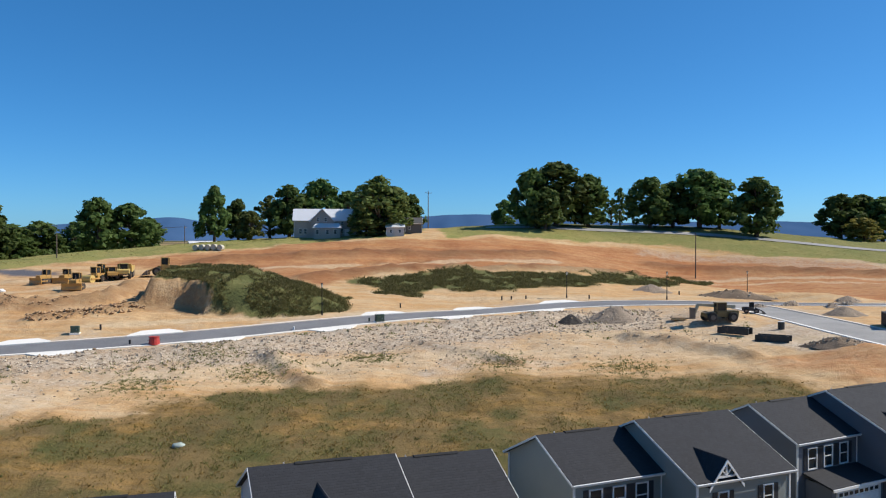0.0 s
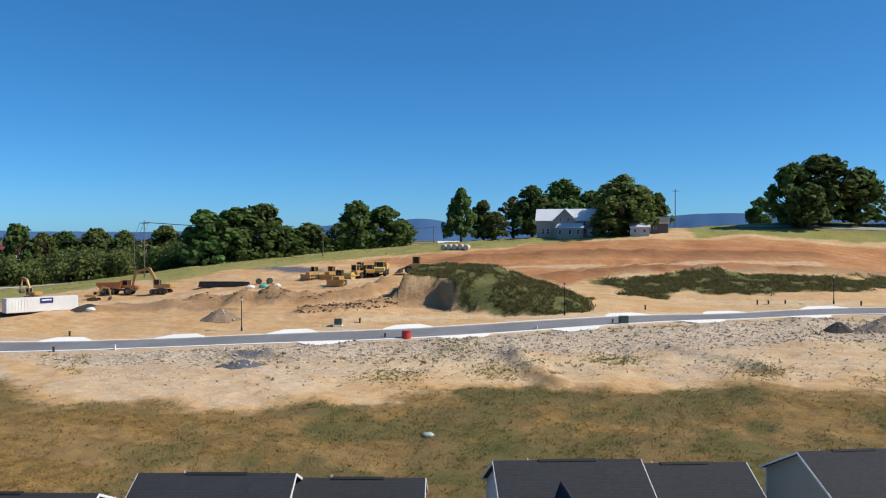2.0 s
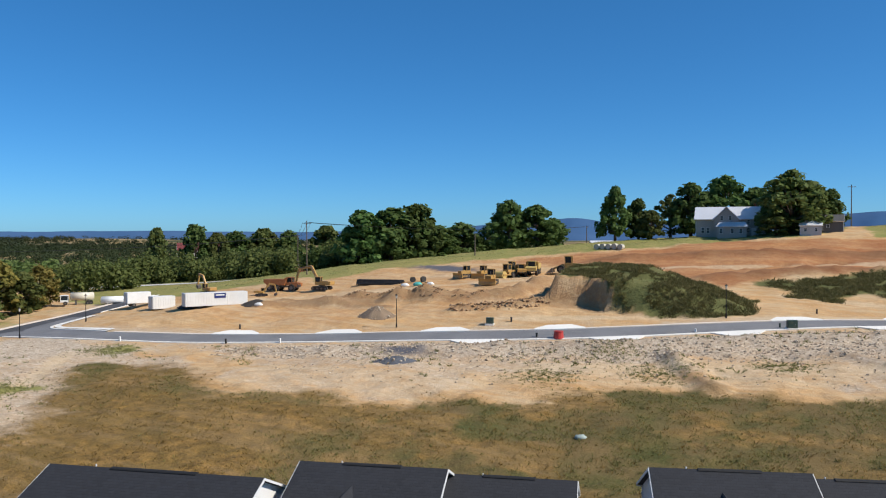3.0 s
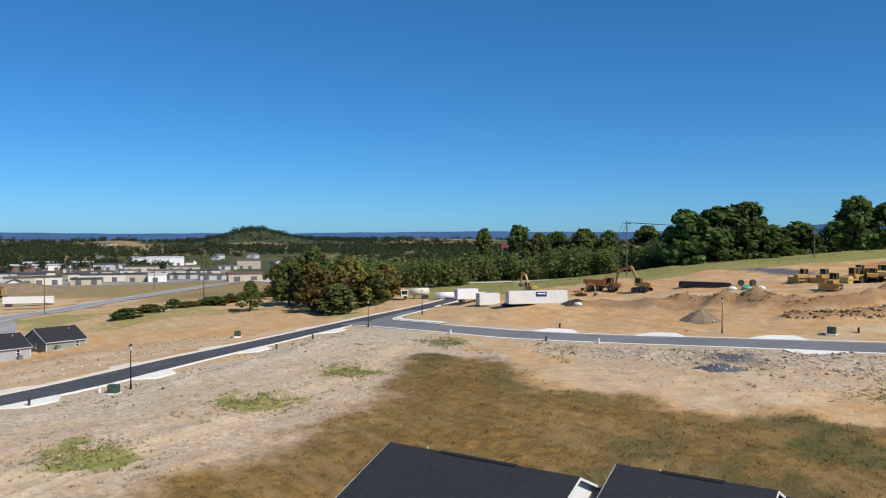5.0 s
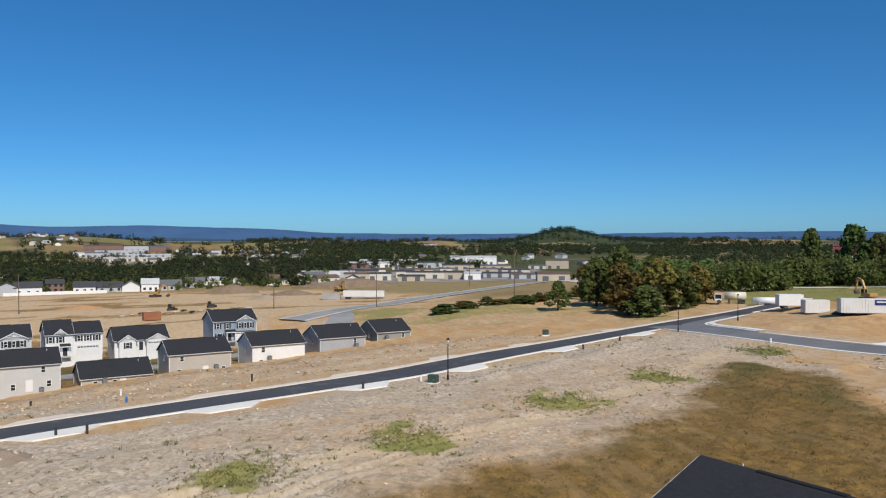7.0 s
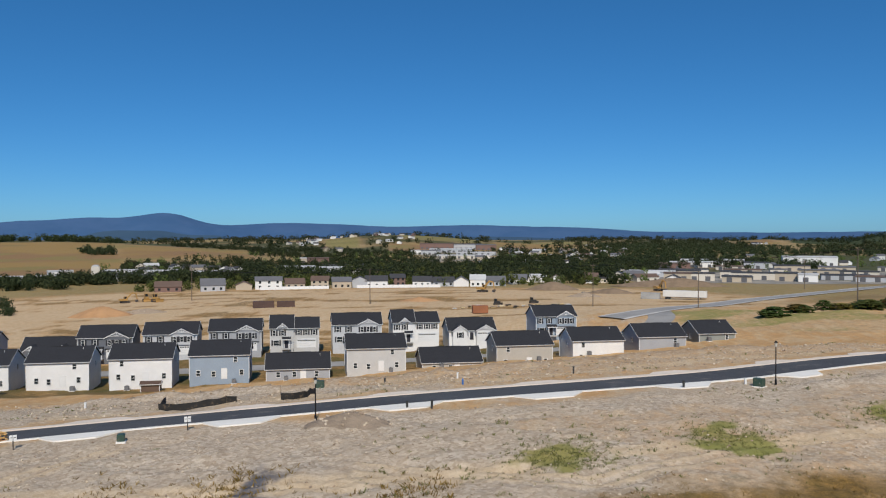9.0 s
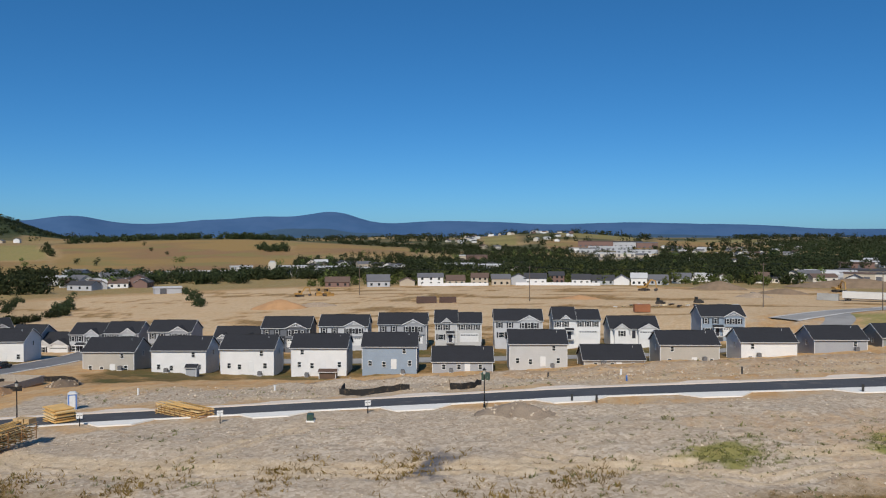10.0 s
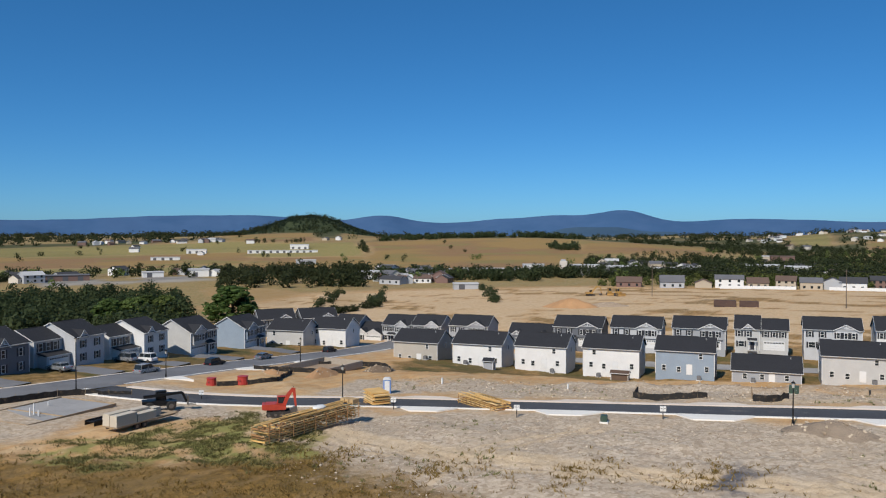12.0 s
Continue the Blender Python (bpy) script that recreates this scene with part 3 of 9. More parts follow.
def ground_material():
    m, n, l, b = material("ground", 0.95)
    pos = n.new("ShaderNodeNewGeometry").outputs["Position"]
    za, zb, zc, zd = (n.new("ShaderNodeAttribute") for _ in range(4))
    za.attribute_name, zb.attribute_name, zc.attribute_name, zd.attribute_name = "zone_a", "zone_b", "meadow", "zone_c"
    sa, sb, sd = (n.new("ShaderNodeSeparateColor") for _ in range(3))
    l.new(zd.outputs["Color"], sd.inputs[0])
    mp = n.new("ShaderNodeMapping")
    l.new(pos, mp.inputs[0])
    mp.inputs["Rotation"].default_value = (0, 0, radians(-24))
    mp.inputs["Scale"].default_value = (0.16, 1, 1)
    streak = noise_at(n, l, mp.outputs[0], 0.55, 5, 0.65, 0.42, 0.66)
    strata = noise_at(n, l, mp.outputs[0], 0.16, 4, 0.6, 0.38, 0.62)
    l.new(za.outputs["Color"], sa.inputs[0])
    l.new(zb.outputs["Color"], sb.inputs[0])
    gravelly = noise_at(n, l, pos, 7.0, 3, 0.75, 0.38, 0.62)
    huge = noise_at(n, l, pos, 0.035, 4, 0.6, 0.35, 0.65)
    big = noise_at(n, l, pos, 0.13, 5, 0.62, 0.32, 0.68)
    mid = noise_at(n, l, pos, 0.7, 5, 0.68, 0.34, 0.66)
    fine = noise_at(n, l, pos, 3.2, 4, 0.7, 0.33, 0.67)
    grit = n.new("ShaderNodeTexVoronoi")
    grit.inputs["Scale"].default_value = 2.6
    l.new(pos, grit.inputs["Vector"])
    gs = n.new("ShaderNodeSeparateColor")
    l.new(grit.outputs["Color"], gs.inputs[0])

    def edge(mask, width=0.34):
        """A zone's mask, its edge broken up by the lumps of the soil."""
        broken = maths(n, l, "ADD", mask, maths(n, l, "MULTIPLY", maths(n, l, "SUBTRACT", noise_at(n, l, pos, 0.55, 6, 0.72), 0.5), 0.9))
        return ramp(n, l, broken, 0.5 - width, 0.5 + width)
    col = mixed(n, l, huge, (0.60, 0.355, 0.155), (0.63, 0.435, 0.24))
    col = mixed(n, l, big, col, (0.55, 0.325, 0.14))
    col = mixed(n, l, maths(n, l, "MULTIPLY", mid, 0.6), col, (0.41, 0.25, 0.12))
    col = mixed(n, l, maths(n, l, "MULTIPLY", streak, 0.5), col, (0.58, 0.46, 0.30))
    # dark ridge soil, and the painted shade of the heap's cut face
    col = mixed(n, l, maths(n, l, "MULTIPLY", edge(sd.outputs[1], 0.3), 0.7), col, (0.27, 0.17, 0.09))
    speck = maths(n, l, "MULTIPLY", maths(n, l, "GREATER_THAN", gs.outputs[1], 0.72), maths(n, l, "LESS_THAN", grit.outputs["Distance"], 0.16))
    col = mixed(n, l, maths(n, l, "MULTIPLY", speck, 0.7), col, mixed(n, l, gs.outputs[2], (0.22, 0.16, 0.10), (0.68, 0.60, 0.48)))
    red = mixed(n, l, huge, (0.44, 0.175, 0.06), (0.55, 0.30, 0.13))
    red = mixed(n, l, strata, red, (0.46, 0.25, 0.115))
    red = mixed(n, l, maths(n, l, "MULTIPLY", big, 0.7), red, (0.36, 0.145, 0.06))
    red = mixed(n, l, maths(n, l, "MULTIPLY", mid, 0.5), red, (0.28, 0.105, 0.045))
    red = mixed(n, l, maths(n, l, "MULTIPLY", streak, 0.4), red, (0.54, 0.32, 0.16))
    # same mask on red clay: ridge soil plus the cut's painted shade
    red = mixed(n, l, maths(n, l, "MULTIPLY", sd.outputs[1], 0.6), red, (0.15, 0.07, 0.038))
    col = mixed(n, l, edge(za.outputs["Alpha"]), col, red)
    stones = mixed(n, l, gs.outputs[0], (0.33, 0.27, 0.205), (0.62, 0.54, 0.44))
    stones = mixed(n, l, maths(n, l, "MULTIPLY", big, 0.5), stones, (0.46, 0.375, 0.28))
    col = mixed(n, l, maths(n, l, "MULTIPLY", edge(sa.outputs[2]), 0.85), col, stones)
    col = mixed(n, l, maths(n, l, "MULTIPLY", edge(sd.outputs[0], 0.3), 0.6), col, mixed(n, l, mid, (0.64, 0.505, 0.34), (0.52, 0.385, 0.235)))
    dry = mixed(n, l, mid, (0.37, 0.205, 0.055), (0.11, 0.062, 0.018))
    dry = mixed(n, l, maths(n, l, "MULTIPLY", big, 0.6), dry, (0.13, 0.092, 0.028))
    dry = mixed(n, l, maths(n, l, "MULTIPLY", fine, 0.45), dry, (0.30, 0.20, 0.075))
    dry = mixed(n, l, maths(n, l, "MULTIPLY", gravelly, 0.42), dry, (0.07, 0.05, 0.018))
    green = mixed(n, l, mid, (0.085, 0.092, 0.027), (0.15, 0.118, 0.043))
    green = mixed(n, l, maths(n, l, "MULTIPLY", fine, 0.6), green, (0.10, 0.10, 0.032))
    green = mixed(n, l, maths(n, l, "MULTIPLY", gravelly, 0.5), green, (0.045, 0.05, 0.016))
    green = mixed(n, l, maths(n, l, "MULTIPLY", big, 0.75), green, (0.19, 0.125, 0.055))
    mw = n.new("ShaderNodeMapping")
    l.new(pos, mw.inputs[0])
    mw.inputs["Rotation"].default_value = (0, 0, radians(62))
    mw.inputs["Scale"].default_value = (0.1, 1, 1)
    swath = noise_at(n, l, mw.outputs[0], 0.42, 4, 0.6, 0.42, 0.62)
    dry = mixed(n, l, maths(n, l, "MULTIPLY", swath, 0.4), dry, (0.30, 0.20, 0.095))
    col = mixed(n, l, edge(sb.outputs[0]), col, dry)
    col = mixed(n, l, edge(sa.outputs[0]), col, green)
    weed = mixed(n, l, mid, (0.08, 0.095, 0.033), (0.14, 0.142, 0.05))
    weed = mixed(n, l, maths(n, l, "MULTIPLY", big, 0.5), weed, (0.17, 0.15, 0.06))
    col = mixed(n, l, edge(sa.outputs[1]), col, weed)
    mead = mixed(n, l, big, (0.24, 0.24, 0.075), (0.33, 0.28, 0.10))
    mead = mixed(n, l, maths(n, l, "MULTIPLY", mid, 0.5), mead, (0.20, 0.20, 0.06))
    col = mixed(n, l, edge(zc.outputs["Fac"], 0.25), col, mead)
    far = noise_at(n, l, pos, 0.006, 3, 0.5, 0.42, 0.58)
    crop = mixed(n, l, far, (0.31, 0.205, 0.08), (0.27, 0.165, 0.083))
    crop = mixed(n, l, maths(n, l, "MULTIPLY", noise_at(n, l, pos, 0.012, 4, 0.5, 0.5, 0.62), 0.8), crop, (0.24, 0.20, 0.075))
    col = mixed(n, l, sb.outputs[2], col, crop)
    wood = mixed(n, l, noise_at(n, l, pos, 0.06, 5, 0.7, 0.3, 0.7), (0.035, 0.05, 0.02), (0.07, 0.085, 0.035))
    col = mixed(n, l, sb.outputs[1], col, wood)
    col = mixed(n, l, sd.outputs[2], col, mixed(n, l, noise_at(n, l, pos, 0.03, 4, 0.6, 0.4, 0.6), (0.24, 0.225, 0.205), (0.36, 0.33, 0.28)))
    col = mixed(n, l, edge(zb.outputs["Alpha"]), col, (0.11, 0.11, 0.125))
    dark = n.new("ShaderNodeMix")          # grain of clods and pebbles
    dark.data_type, dark.blend_type = "RGBA", "MULTIPLY"
    l.new(maths(n, l, "MULTIPLY", maths(n, l, "MULTIPLY", gravelly, fine), 0.32), dark.inputs[0])
    l.new(col, dark.inputs[6])
    dark.inputs[7].default_value = (0.6, 0.55, 0.5, 1)
    l.new(dark.outputs[2], b.inputs["Base Color"])
    h = maths(n, l, "ADD", maths(n, l, "MULTIPLY", mid, 0.5), maths(n, l, "ADD", maths(n, l, "MULTIPLY", fine, 0.3), maths(n, l, "MULTIPLY", gs.outputs[0], 0.2)))
    bumped(n, l, b, h, 0.5, 0.25)
    b.inputs["Specular IOR Level"].default_value = 0.15
    return m


def build_ground():
    """One sheet, fine over the site and coarser towards the horizon."""
    radii = np.r_[0.0, np.geomspace(12, 60, 60)[:-1], np.geomspace(60, 300, 235)[:-1], np.geomspace(300, 4900, 150)]
    az = np.radians(np.r_[np.arange(-40, 172, 0.42), np.arange(172, 320, 3.0)])
    nr, na = len(radii), len(az)
    rr, aa = np.meshgrid(radii[1:], az, indexing="ij")
    x, y = np.r_[0.0, (-np.sin(aa) * rr).ravel()], np.r_[0.0, (np.cos(aa) * rr).ravel()]
    z = ground_z(x, y)
    me = bpy.data.meshes.new("ground")
    i, j = np.meshgrid(np.arange(nr - 2), np.arange(na), indexing="ij")
    k = (j + 1) % na
    quads = np.stack([1 + i * na + j, 1 + i * na + k, 1 + (i + 1) * na + k, 1 + (i + 1) * na + j], -1).reshape(-1, 4)[:, ::-1]
    hub = [(0, 1 + (q + 1) % na, 1 + q) for q in range(na)]
    me.from_pydata(np.stack([x, y, z], 1).tolist(), [], [tuple(q) for q in quads.tolist()] + [h[::-1] for h in hub])
    a, b, c = zones(x, y)
    for name, v in (("zone_a", a), ("zone_b", b), ("zone_c", WORN[0])):
        at = me.attributes.new(name, "FLOAT_COLOR", "POINT")
        at.data.foreach_set("color", v.astype(np.float32).ravel())
    at = me.attributes.new("meadow", "FLOAT", "POINT")
    at.data.foreach_set("value", c.astype(np.float32))
    me.shade_smooth()
    me.update()
    me.materials.append(ground_material())
    ob = new("ground", me)
    tagged(ob, "graded tan and red clay building site with grass", "ground", kind="structure")
    if me.polygons[len(me.polygons) // 2].normal.z < 0:
        me.flip_normals()
    return ob


build_ground()


# ---------------------------------------------------------------- mesh helpers
def box(bm, cx, cy, cz, sx, sy, sz, bevel=0.0, turn=0.0):
    """A box about its centre; turn in degrees about z; bevelled edges."""
    r = bmesh.ops.create_cube(bm, size=1.0, matrix=Matrix.Translation((cx, cy, cz)) @ Matrix.Rotation(radians(turn), 4, "Z") @ Matrix.Diagonal((sx, sy, sz, 1)))
    if bevel:
        e = {e for v in r["verts"] for e in v.link_edges}
        bmesh.ops.bevel(bm, geom=list(e), offset=bevel, segments=1, affect="EDGES")
    return r["verts"]


def rod(bm, a, b, r1, r2=None, seg=8):
    """A tapered round bar from a to b."""
    a, b = Vector(a), Vector(b)
    d = b - a
    m = Matrix.Translation((a + b) / 2) @ d.to_track_quat("Z", "Y").to_matrix().to_4x4()
    return bmesh.ops.create_cone(bm, cap_ends=True, segments=seg, radius1=r1, radius2=r1 if r2 is None else r2, depth=d.length, matrix=m)["verts"]


def prism(bm, outline, a, b, axis="y"):
    """An outline of (u, z) swept along an axis from a to b."""
    def at(u, w, s):
        return (u, s, w) if axis == "y" else (s, u, w) if axis == "x" else (u, w, s)
    lo = [bm.verts.new(at(u, w, a)) for u, w in outline]
    hi = [bm.verts.new(at(u, w, b)) for u, w in outline]
    n = len(outline)
    bm.faces.new(lo)
    bm.faces.new(hi[::-1])
    for i in range(n):
        bm.faces.new((lo[i], hi[i], hi[(i + 1) % n], lo[(i + 1) % n]))


def slab(bm, corners, thick):
    """A plate: its top's corners in order, and its thickness downwards along the normal."""
    c = [Vector(p) for p in corners]
    nn = (c[1] - c[0]).cross(c[2] - c[0]).normalized()
    if nn.z < 0:
        c.reverse()
        nn = -nn
    top = [bm.verts.new(p) for p in c]
    low = [bm.verts.new(p - nn * thick) for p in c]
    bm.faces.new(top)
    bm.faces.new(low[::-1])
    for i in range(len(c)):
        j = (i + 1) % len(c)
        bm.faces.new((top[j], top[i], low[i], low[j]))


def finish(bm, name, mat, smooth=False):
    bmesh.ops.recalc_face_normals(bm, faces=bm.faces[:])
    me = bpy.data.meshes.new(name)
    bm.to_mesh(me)
    bm.free()
    if smooth:
        me.shade_smooth()
    me.materials.append(mat)
    return me


def part(name, bm, mat, parent, label="", smooth=False):
    ob = new(name, finish(bm, name, mat, smooth))
    ob.parent = parent
    if label:
        ob["label"] = label
    return ob


def thing(name, m, label, category, group="", kind=""):
    ob = new(name)
    ob.empty_display_size = 0.3
    ob.matrix_basis = m
    return tagged(ob, label, category, group, kind)


def solid(name, bm, mat, label, category, m=None, group="", kind="", smooth=False):
    ob = new(name, finish(bm, name, mat, smooth))
    if m is not None:
        ob.matrix_basis = m
    return tagged(ob, label, category, group, kind)


# ---------------------------------------------------------------- roads
def asphalt(name, c):
    m, n, l, b = material(name, 0.9)
    pos = n.new("ShaderNodeNewGeometry").outputs["Position"]
    big = noise_at(n, l, pos, 0.12, 4, 0.6, 0.35, 0.65)
    fine = noise_at(n, l, pos, 4, 4, 0.7, 0.3, 0.7)
    dust = noise_at(n, l, pos, 0.4, 5, 0.7, 0.55, 0.75)
    col = mixed(n, l, big, tuple(v * 0.85 for v in c), tuple(v * 1.15 for v in c))
    col = mixed(n, l, maths(n, l, "MULTIPLY", fine, 0.4), col, tuple(v * 1.4 for v in c))
    col = mixed(n, l, maths(n, l, "MULTIPLY", dust, 0.35), col, (0.30, 0.25, 0.2))
    l.new(col, b.inputs["Base Color"])
    bumped(n, l, b, fine, 0.4, 0.02)
    return m


NEW_ASPHALT = asphalt("new_asphalt", (0.052, 0.053, 0.058))
WORN_ASPHALT = asphalt("worn_asphalt", (0.15, 0.15, 0.155))
OLD_ASPHALT = asphalt("old_asphalt", (0.27, 0.26, 0.245))
CONCRETE = plain("pale_concrete", (0.78, 0.75, 0.69), 0.9, vary=0.12, scale=0.8, bump=0.01, grime=0.1)


DUSTY_CONCRETE = plain("dusty_concrete", (0.72, 0.62, 0.52), 0.9, vary=0.15, scale=0.8, bump=0.01, grime=0.15)


def offset_line(line, d):
    out = []
    for k, (x, y) in enumerate(line):
        ax, ay = line[max(0, k - 1)]
        bx, by = line[min(len(line) - 1, k + 1)]
        n = math.hypot(bx - ax, by - ay) or 1
        out.append((x - (by - ay) / n * d, y + (bx - ax) / n * d))
    return out


def sheet(name, line, left, right, mat, lift, label, across=4, category="road"):
    bm = bmesh.new()
    rows = []
    cols = [offset_line(line, left + (right - left) * k / across) for k in range(across + 1)]
    zz = [land(np.array([p[0] for p in c]), np.array([p[1] for p in c])) for c in cols]
    for i in range(len(line)):
        rows.append([bm.verts.new((cols[k][i][0], cols[k][i][1], float(zz[k][i]) + lift)) for k in range(across + 1)])
    for p, q in zip(rows, rows[1:]):
        for k in range(across):
            bm.faces.new((p[k], p[k + 1], q[k + 1], q[k]))
    return solid(name, bm, mat, label, category, kind="structure", smooth=True)


def kerb(name, line, d, label, width=0.55, high=0.13, skip=lambda x, y: False, mat=None):
    """A concrete kerb and gutter beside a road, stopped where another road opens."""
    bm = bmesh.new()
    a, b, c = (offset_line(line, d + s * width / 2) for s in (-1, 1, 3))
    prev = None
    for (p, q) in zip(a, b):
        if skip((p[0] + q[0]) / 2, (p[1] + q[1]) / 2):
            prev = None
            continue
        z0, z1 = float(land(p[0], p[1])), float(land(q[0], q[1]))
        ring = [bm.verts.new(v) for v in ((*p, z0 - 0.3), (*p, z0 + high), (*q, z1 + high), (*q, z1 - 0.3))]
        if prev:
            for k in range(3):
                bm.faces.new((prev[k], prev[k + 1], ring[k + 1], ring[k]))
        prev = ring
    return solid(name, bm, mat or CONCRETE, label, "kerb", kind="structure")


def on_other(own):
    others = [(np.array(l), h) for k, (l, h) in ROADS.items() if k != own]

    def test(x, y):
        return any(np.min(np.hypot(l[:, 0] - x, l[:, 1] - y)) < h + 0.6 for l, h in others)
    return test


sheet("road_main", ROAD_A, -4.0, 4.0, NEW_ASPHALT, 0.0, "new dark asphalt estate road between graded lots")
sheet("road_upper", ROAD_B, -3.25, 3.25, WORN_ASPHALT, 0.008, "dusty grey asphalt estate road below the clay hill")
sheet("road_side", ROAD_SIDE, -4.2, 4.2, OLD_ASPHALT, 0.016, "pale dusty asphalt side street")
sheet("road_lower", ROAD_C, -4.4, 4.4, WORN_ASPHALT, 0.012, "grey asphalt street in front of finished houses")
sheet("road_between_houses", ROAD_D, -3.8, 3.8, OLD_ASPHALT, 0.006, "grey street between two rows of houses")
HIGHWAY_PAVING = asphalt("highway_paving", (0.50, 0.48, 0.45))
sheet("road_highway", HIGHWAY, -6.2, 6.2, OLD_ASPHALT, 0.1, "grey two-lane highway across the valley")
for side in (-5.4, 5.4):
    sheet("road_shoulder", HIGHWAY, side - 0.8, side + 0.8, HIGHWAY_PAVING, 0.13, "pale shoulder along the highway", 1)
sheet("road_far", FAR_ROAD, -3.6, 3.6, HIGHWAY_PAVING, 0.1, "pale road along the wood's edge")
sheet("road_hill_lane", HILL_LANE, -2.4, 2.4, OLD_ASPHALT, 0.1, "pale lane over the grassy hill")
sheet("road_corner", ROAD_K, -2.5, 2.5, WORN_ASPHALT, 0.02, "dusty asphalt rounding the corner of two streets")
kerb("kerb_corner", ROAD_K, -2.5, "pale concrete kerb round the corner", skip=on_other("K"))
sheet("pavement_corner", ROAD_K, -3.1, -4.3, CONCRETE, 0.14, "pale concrete footpath round the corner", 1, "pavement")
for key, name in (("A", "main"), ("B", "upper"), ("S", "side"), ("C", "lower")):
    line, half = ROADS[key]
    for side in (-1, 1):
        kerb("kerb_" + name, line, side * half + (0.35 if key == "A" and side > 0 else 0), "pale concrete kerb along the street", 1.25 if key == "A" and side > 0 else 0.55, skip=on_other(key), mat=DUSTY_CONCRETE if side > 0 else CONCRETE)

# ---------------------------------------------------------------- houses
ROOF = shingles("charcoal_shingles", (0.0165, 0.0172, 0.021))
WHITE_TRIM = plain("white_trim", (0.66, 0.66, 0.65), 0.5, vary=0.08)
SHUTTER = plain("black_shutter", (0.02, 0.021, 0.026), 0.5, vary=0.2)
PANE = glass_dark()
VENT = plain("ridge_vent", (0.012, 0.012, 0.013), 0.8)
FOUNDATION = plain("poured_concrete", (0.42, 0.41, 0.39), 0.9, vary=0.2)
TRIM_MESH = {}


def cached(key, build, mat):
    if key not in TRIM_MESH:
        bm = bmesh.new()
        build(bm)
        TRIM_MESH[key] = finish(bm, key[0], mat)
    return TRIM_MESH[key]


def piece(name, me, parent, m, label=""):
    ob = new(name, me)
    ob.parent = parent
    ob.matrix_basis = m
    if label:
        ob["label"] = label
    return ob


def wall_pose(x, y, z, face):
    """The pose of a thing on a wall: face 'f' front, 'b' back, 'l' left, 'r' right; its outside is local -y."""
    return pose(x, y, z, 0, 0, {"f": 0, "b": 180, "l": -90, "r": 90}[face])


def window(parent, x, y, z, w, h, face="f", shutters=False):
    """A double-hung window, its lower middle at x, y, z on the wall's face."""
    def frame_mesh(bm):
        t = 0.09
        for sx in (-1, 1):
            box(bm, sx * (w / 2 - t / 2), -0.03, h / 2, t, 0.12, h)
        box(bm, 0, -0.03, t / 2, w - 2 * t, 0.12, t)
        box(bm, 0, -0.03, h - t / 2, w - 2 * t, 0.12, t)
        box(bm, 0, -0.02, h / 2, w - 2 * t, 0.08, 0.07)

    def pane_mesh(bm):
        box(bm, 0, 0.0, h * 0.27, w - 0.18, 0.03, h * 0.42)
        box(bm, 0, -0.005, h * 0.73, w - 0.18, 0.03, h * 0.42)

    def shutter_mesh(bm):
        box(bm, 0, -0.03, h / 2, 0.4, 0.06, h, 0.01)
        for k in range(7):
            box(bm, 0, -0.065, h * (k + 0.8) / 7.6, 0.3, 0.02, 0.05)
    m = wall_pose(x, y, z, face)
    f = piece("window", cached(("window_frame", w, h), frame_mesh, WHITE_TRIM), parent, m)
    piece("pane", cached(("pane", w, h), pane_mesh, PANE), f, Matrix())
    if shutters:
        for sx in (-1, 1):
            piece("shutter", cached(("shutter", h), shutter_mesh, SHUTTER), parent, m @ pose(sx * (w / 2 + 0.24), 0, 0), "black louvred shutter")
    return f


def door(parent, x, y, z, face, mat, w=0.95, h=2.05):
    def body(bm):
        box(bm, 0, -0.02, h / 2, w, 0.08, h, 0.01)
        for sx in (-0.22, 0.22):
            for zz, hh in ((0.5, 0.6), (1.3, 0.7)):
                box(bm, sx * w, -0.07, zz, w * 0.32, 0.03, hh, 0.01)

    def frame_mesh(bm):
        for sx in (-1, 1):
            box(bm, sx * (w / 2 + 0.07), -0.03, h / 2 + 0.05, 0.14, 0.12, h + 0.1)
        box(bm, 0, -0.03, h + 0.08, w, 0.12, 0.16)
    d = piece("door", cached(("door", mat.name, w), body, mat), parent, wall_pose(x, y, z, face))
    piece("frame", cached(("door_frame", w), frame_mesh, WHITE_TRIM), d, Matrix())
    return d


def garage_door(parent, x, y, z, w, mat, face="f"):
    h = 2.15

    def body(bm):
        for k in range(4):
            box(bm, 0, 0, h * (k + 0.5) / 4, w, 0.07, h / 4 - 0.02, 0.01)
            n = max(4, int(w / 0.6))
            for j in range(n):
                box(bm, -w / 2 + w * (j + 0.5) / n, -0.04, h * (k + 0.5) / 4, w / n - 0.12, 0.02, h / 4 - 0.16)

    def frame_mesh(bm):
        for sx in (-1, 1):
            box(bm, sx * (w / 2 + 0.09), -0.03, h / 2 + 0.06, 0.16, 0.14, h + 0.12)
        box(bm, 0, -0.03, h + 0.12, w, 0.14, 0.2)

    def lights(bm):
        n = max(4, int(w / 0.6))
        for j in range(n):
            box(bm, -w / 2 + w * (j + 0.5) / n, -0.055, h * 0.875, w / n - 0.2, 0.02, h / 4 - 0.26)
    g = piece("garage_door", cached(("garage_door", w, mat.name), body, mat), parent, wall_pose(x, y, z, face), "white panelled garage door")
    piece("frame", cached(("garage_frame", w), frame_mesh, WHITE_TRIM), g, Matrix())
    piece("pane", cached(("garage_pane", w), lights, PANE), g, Matrix())
    return g


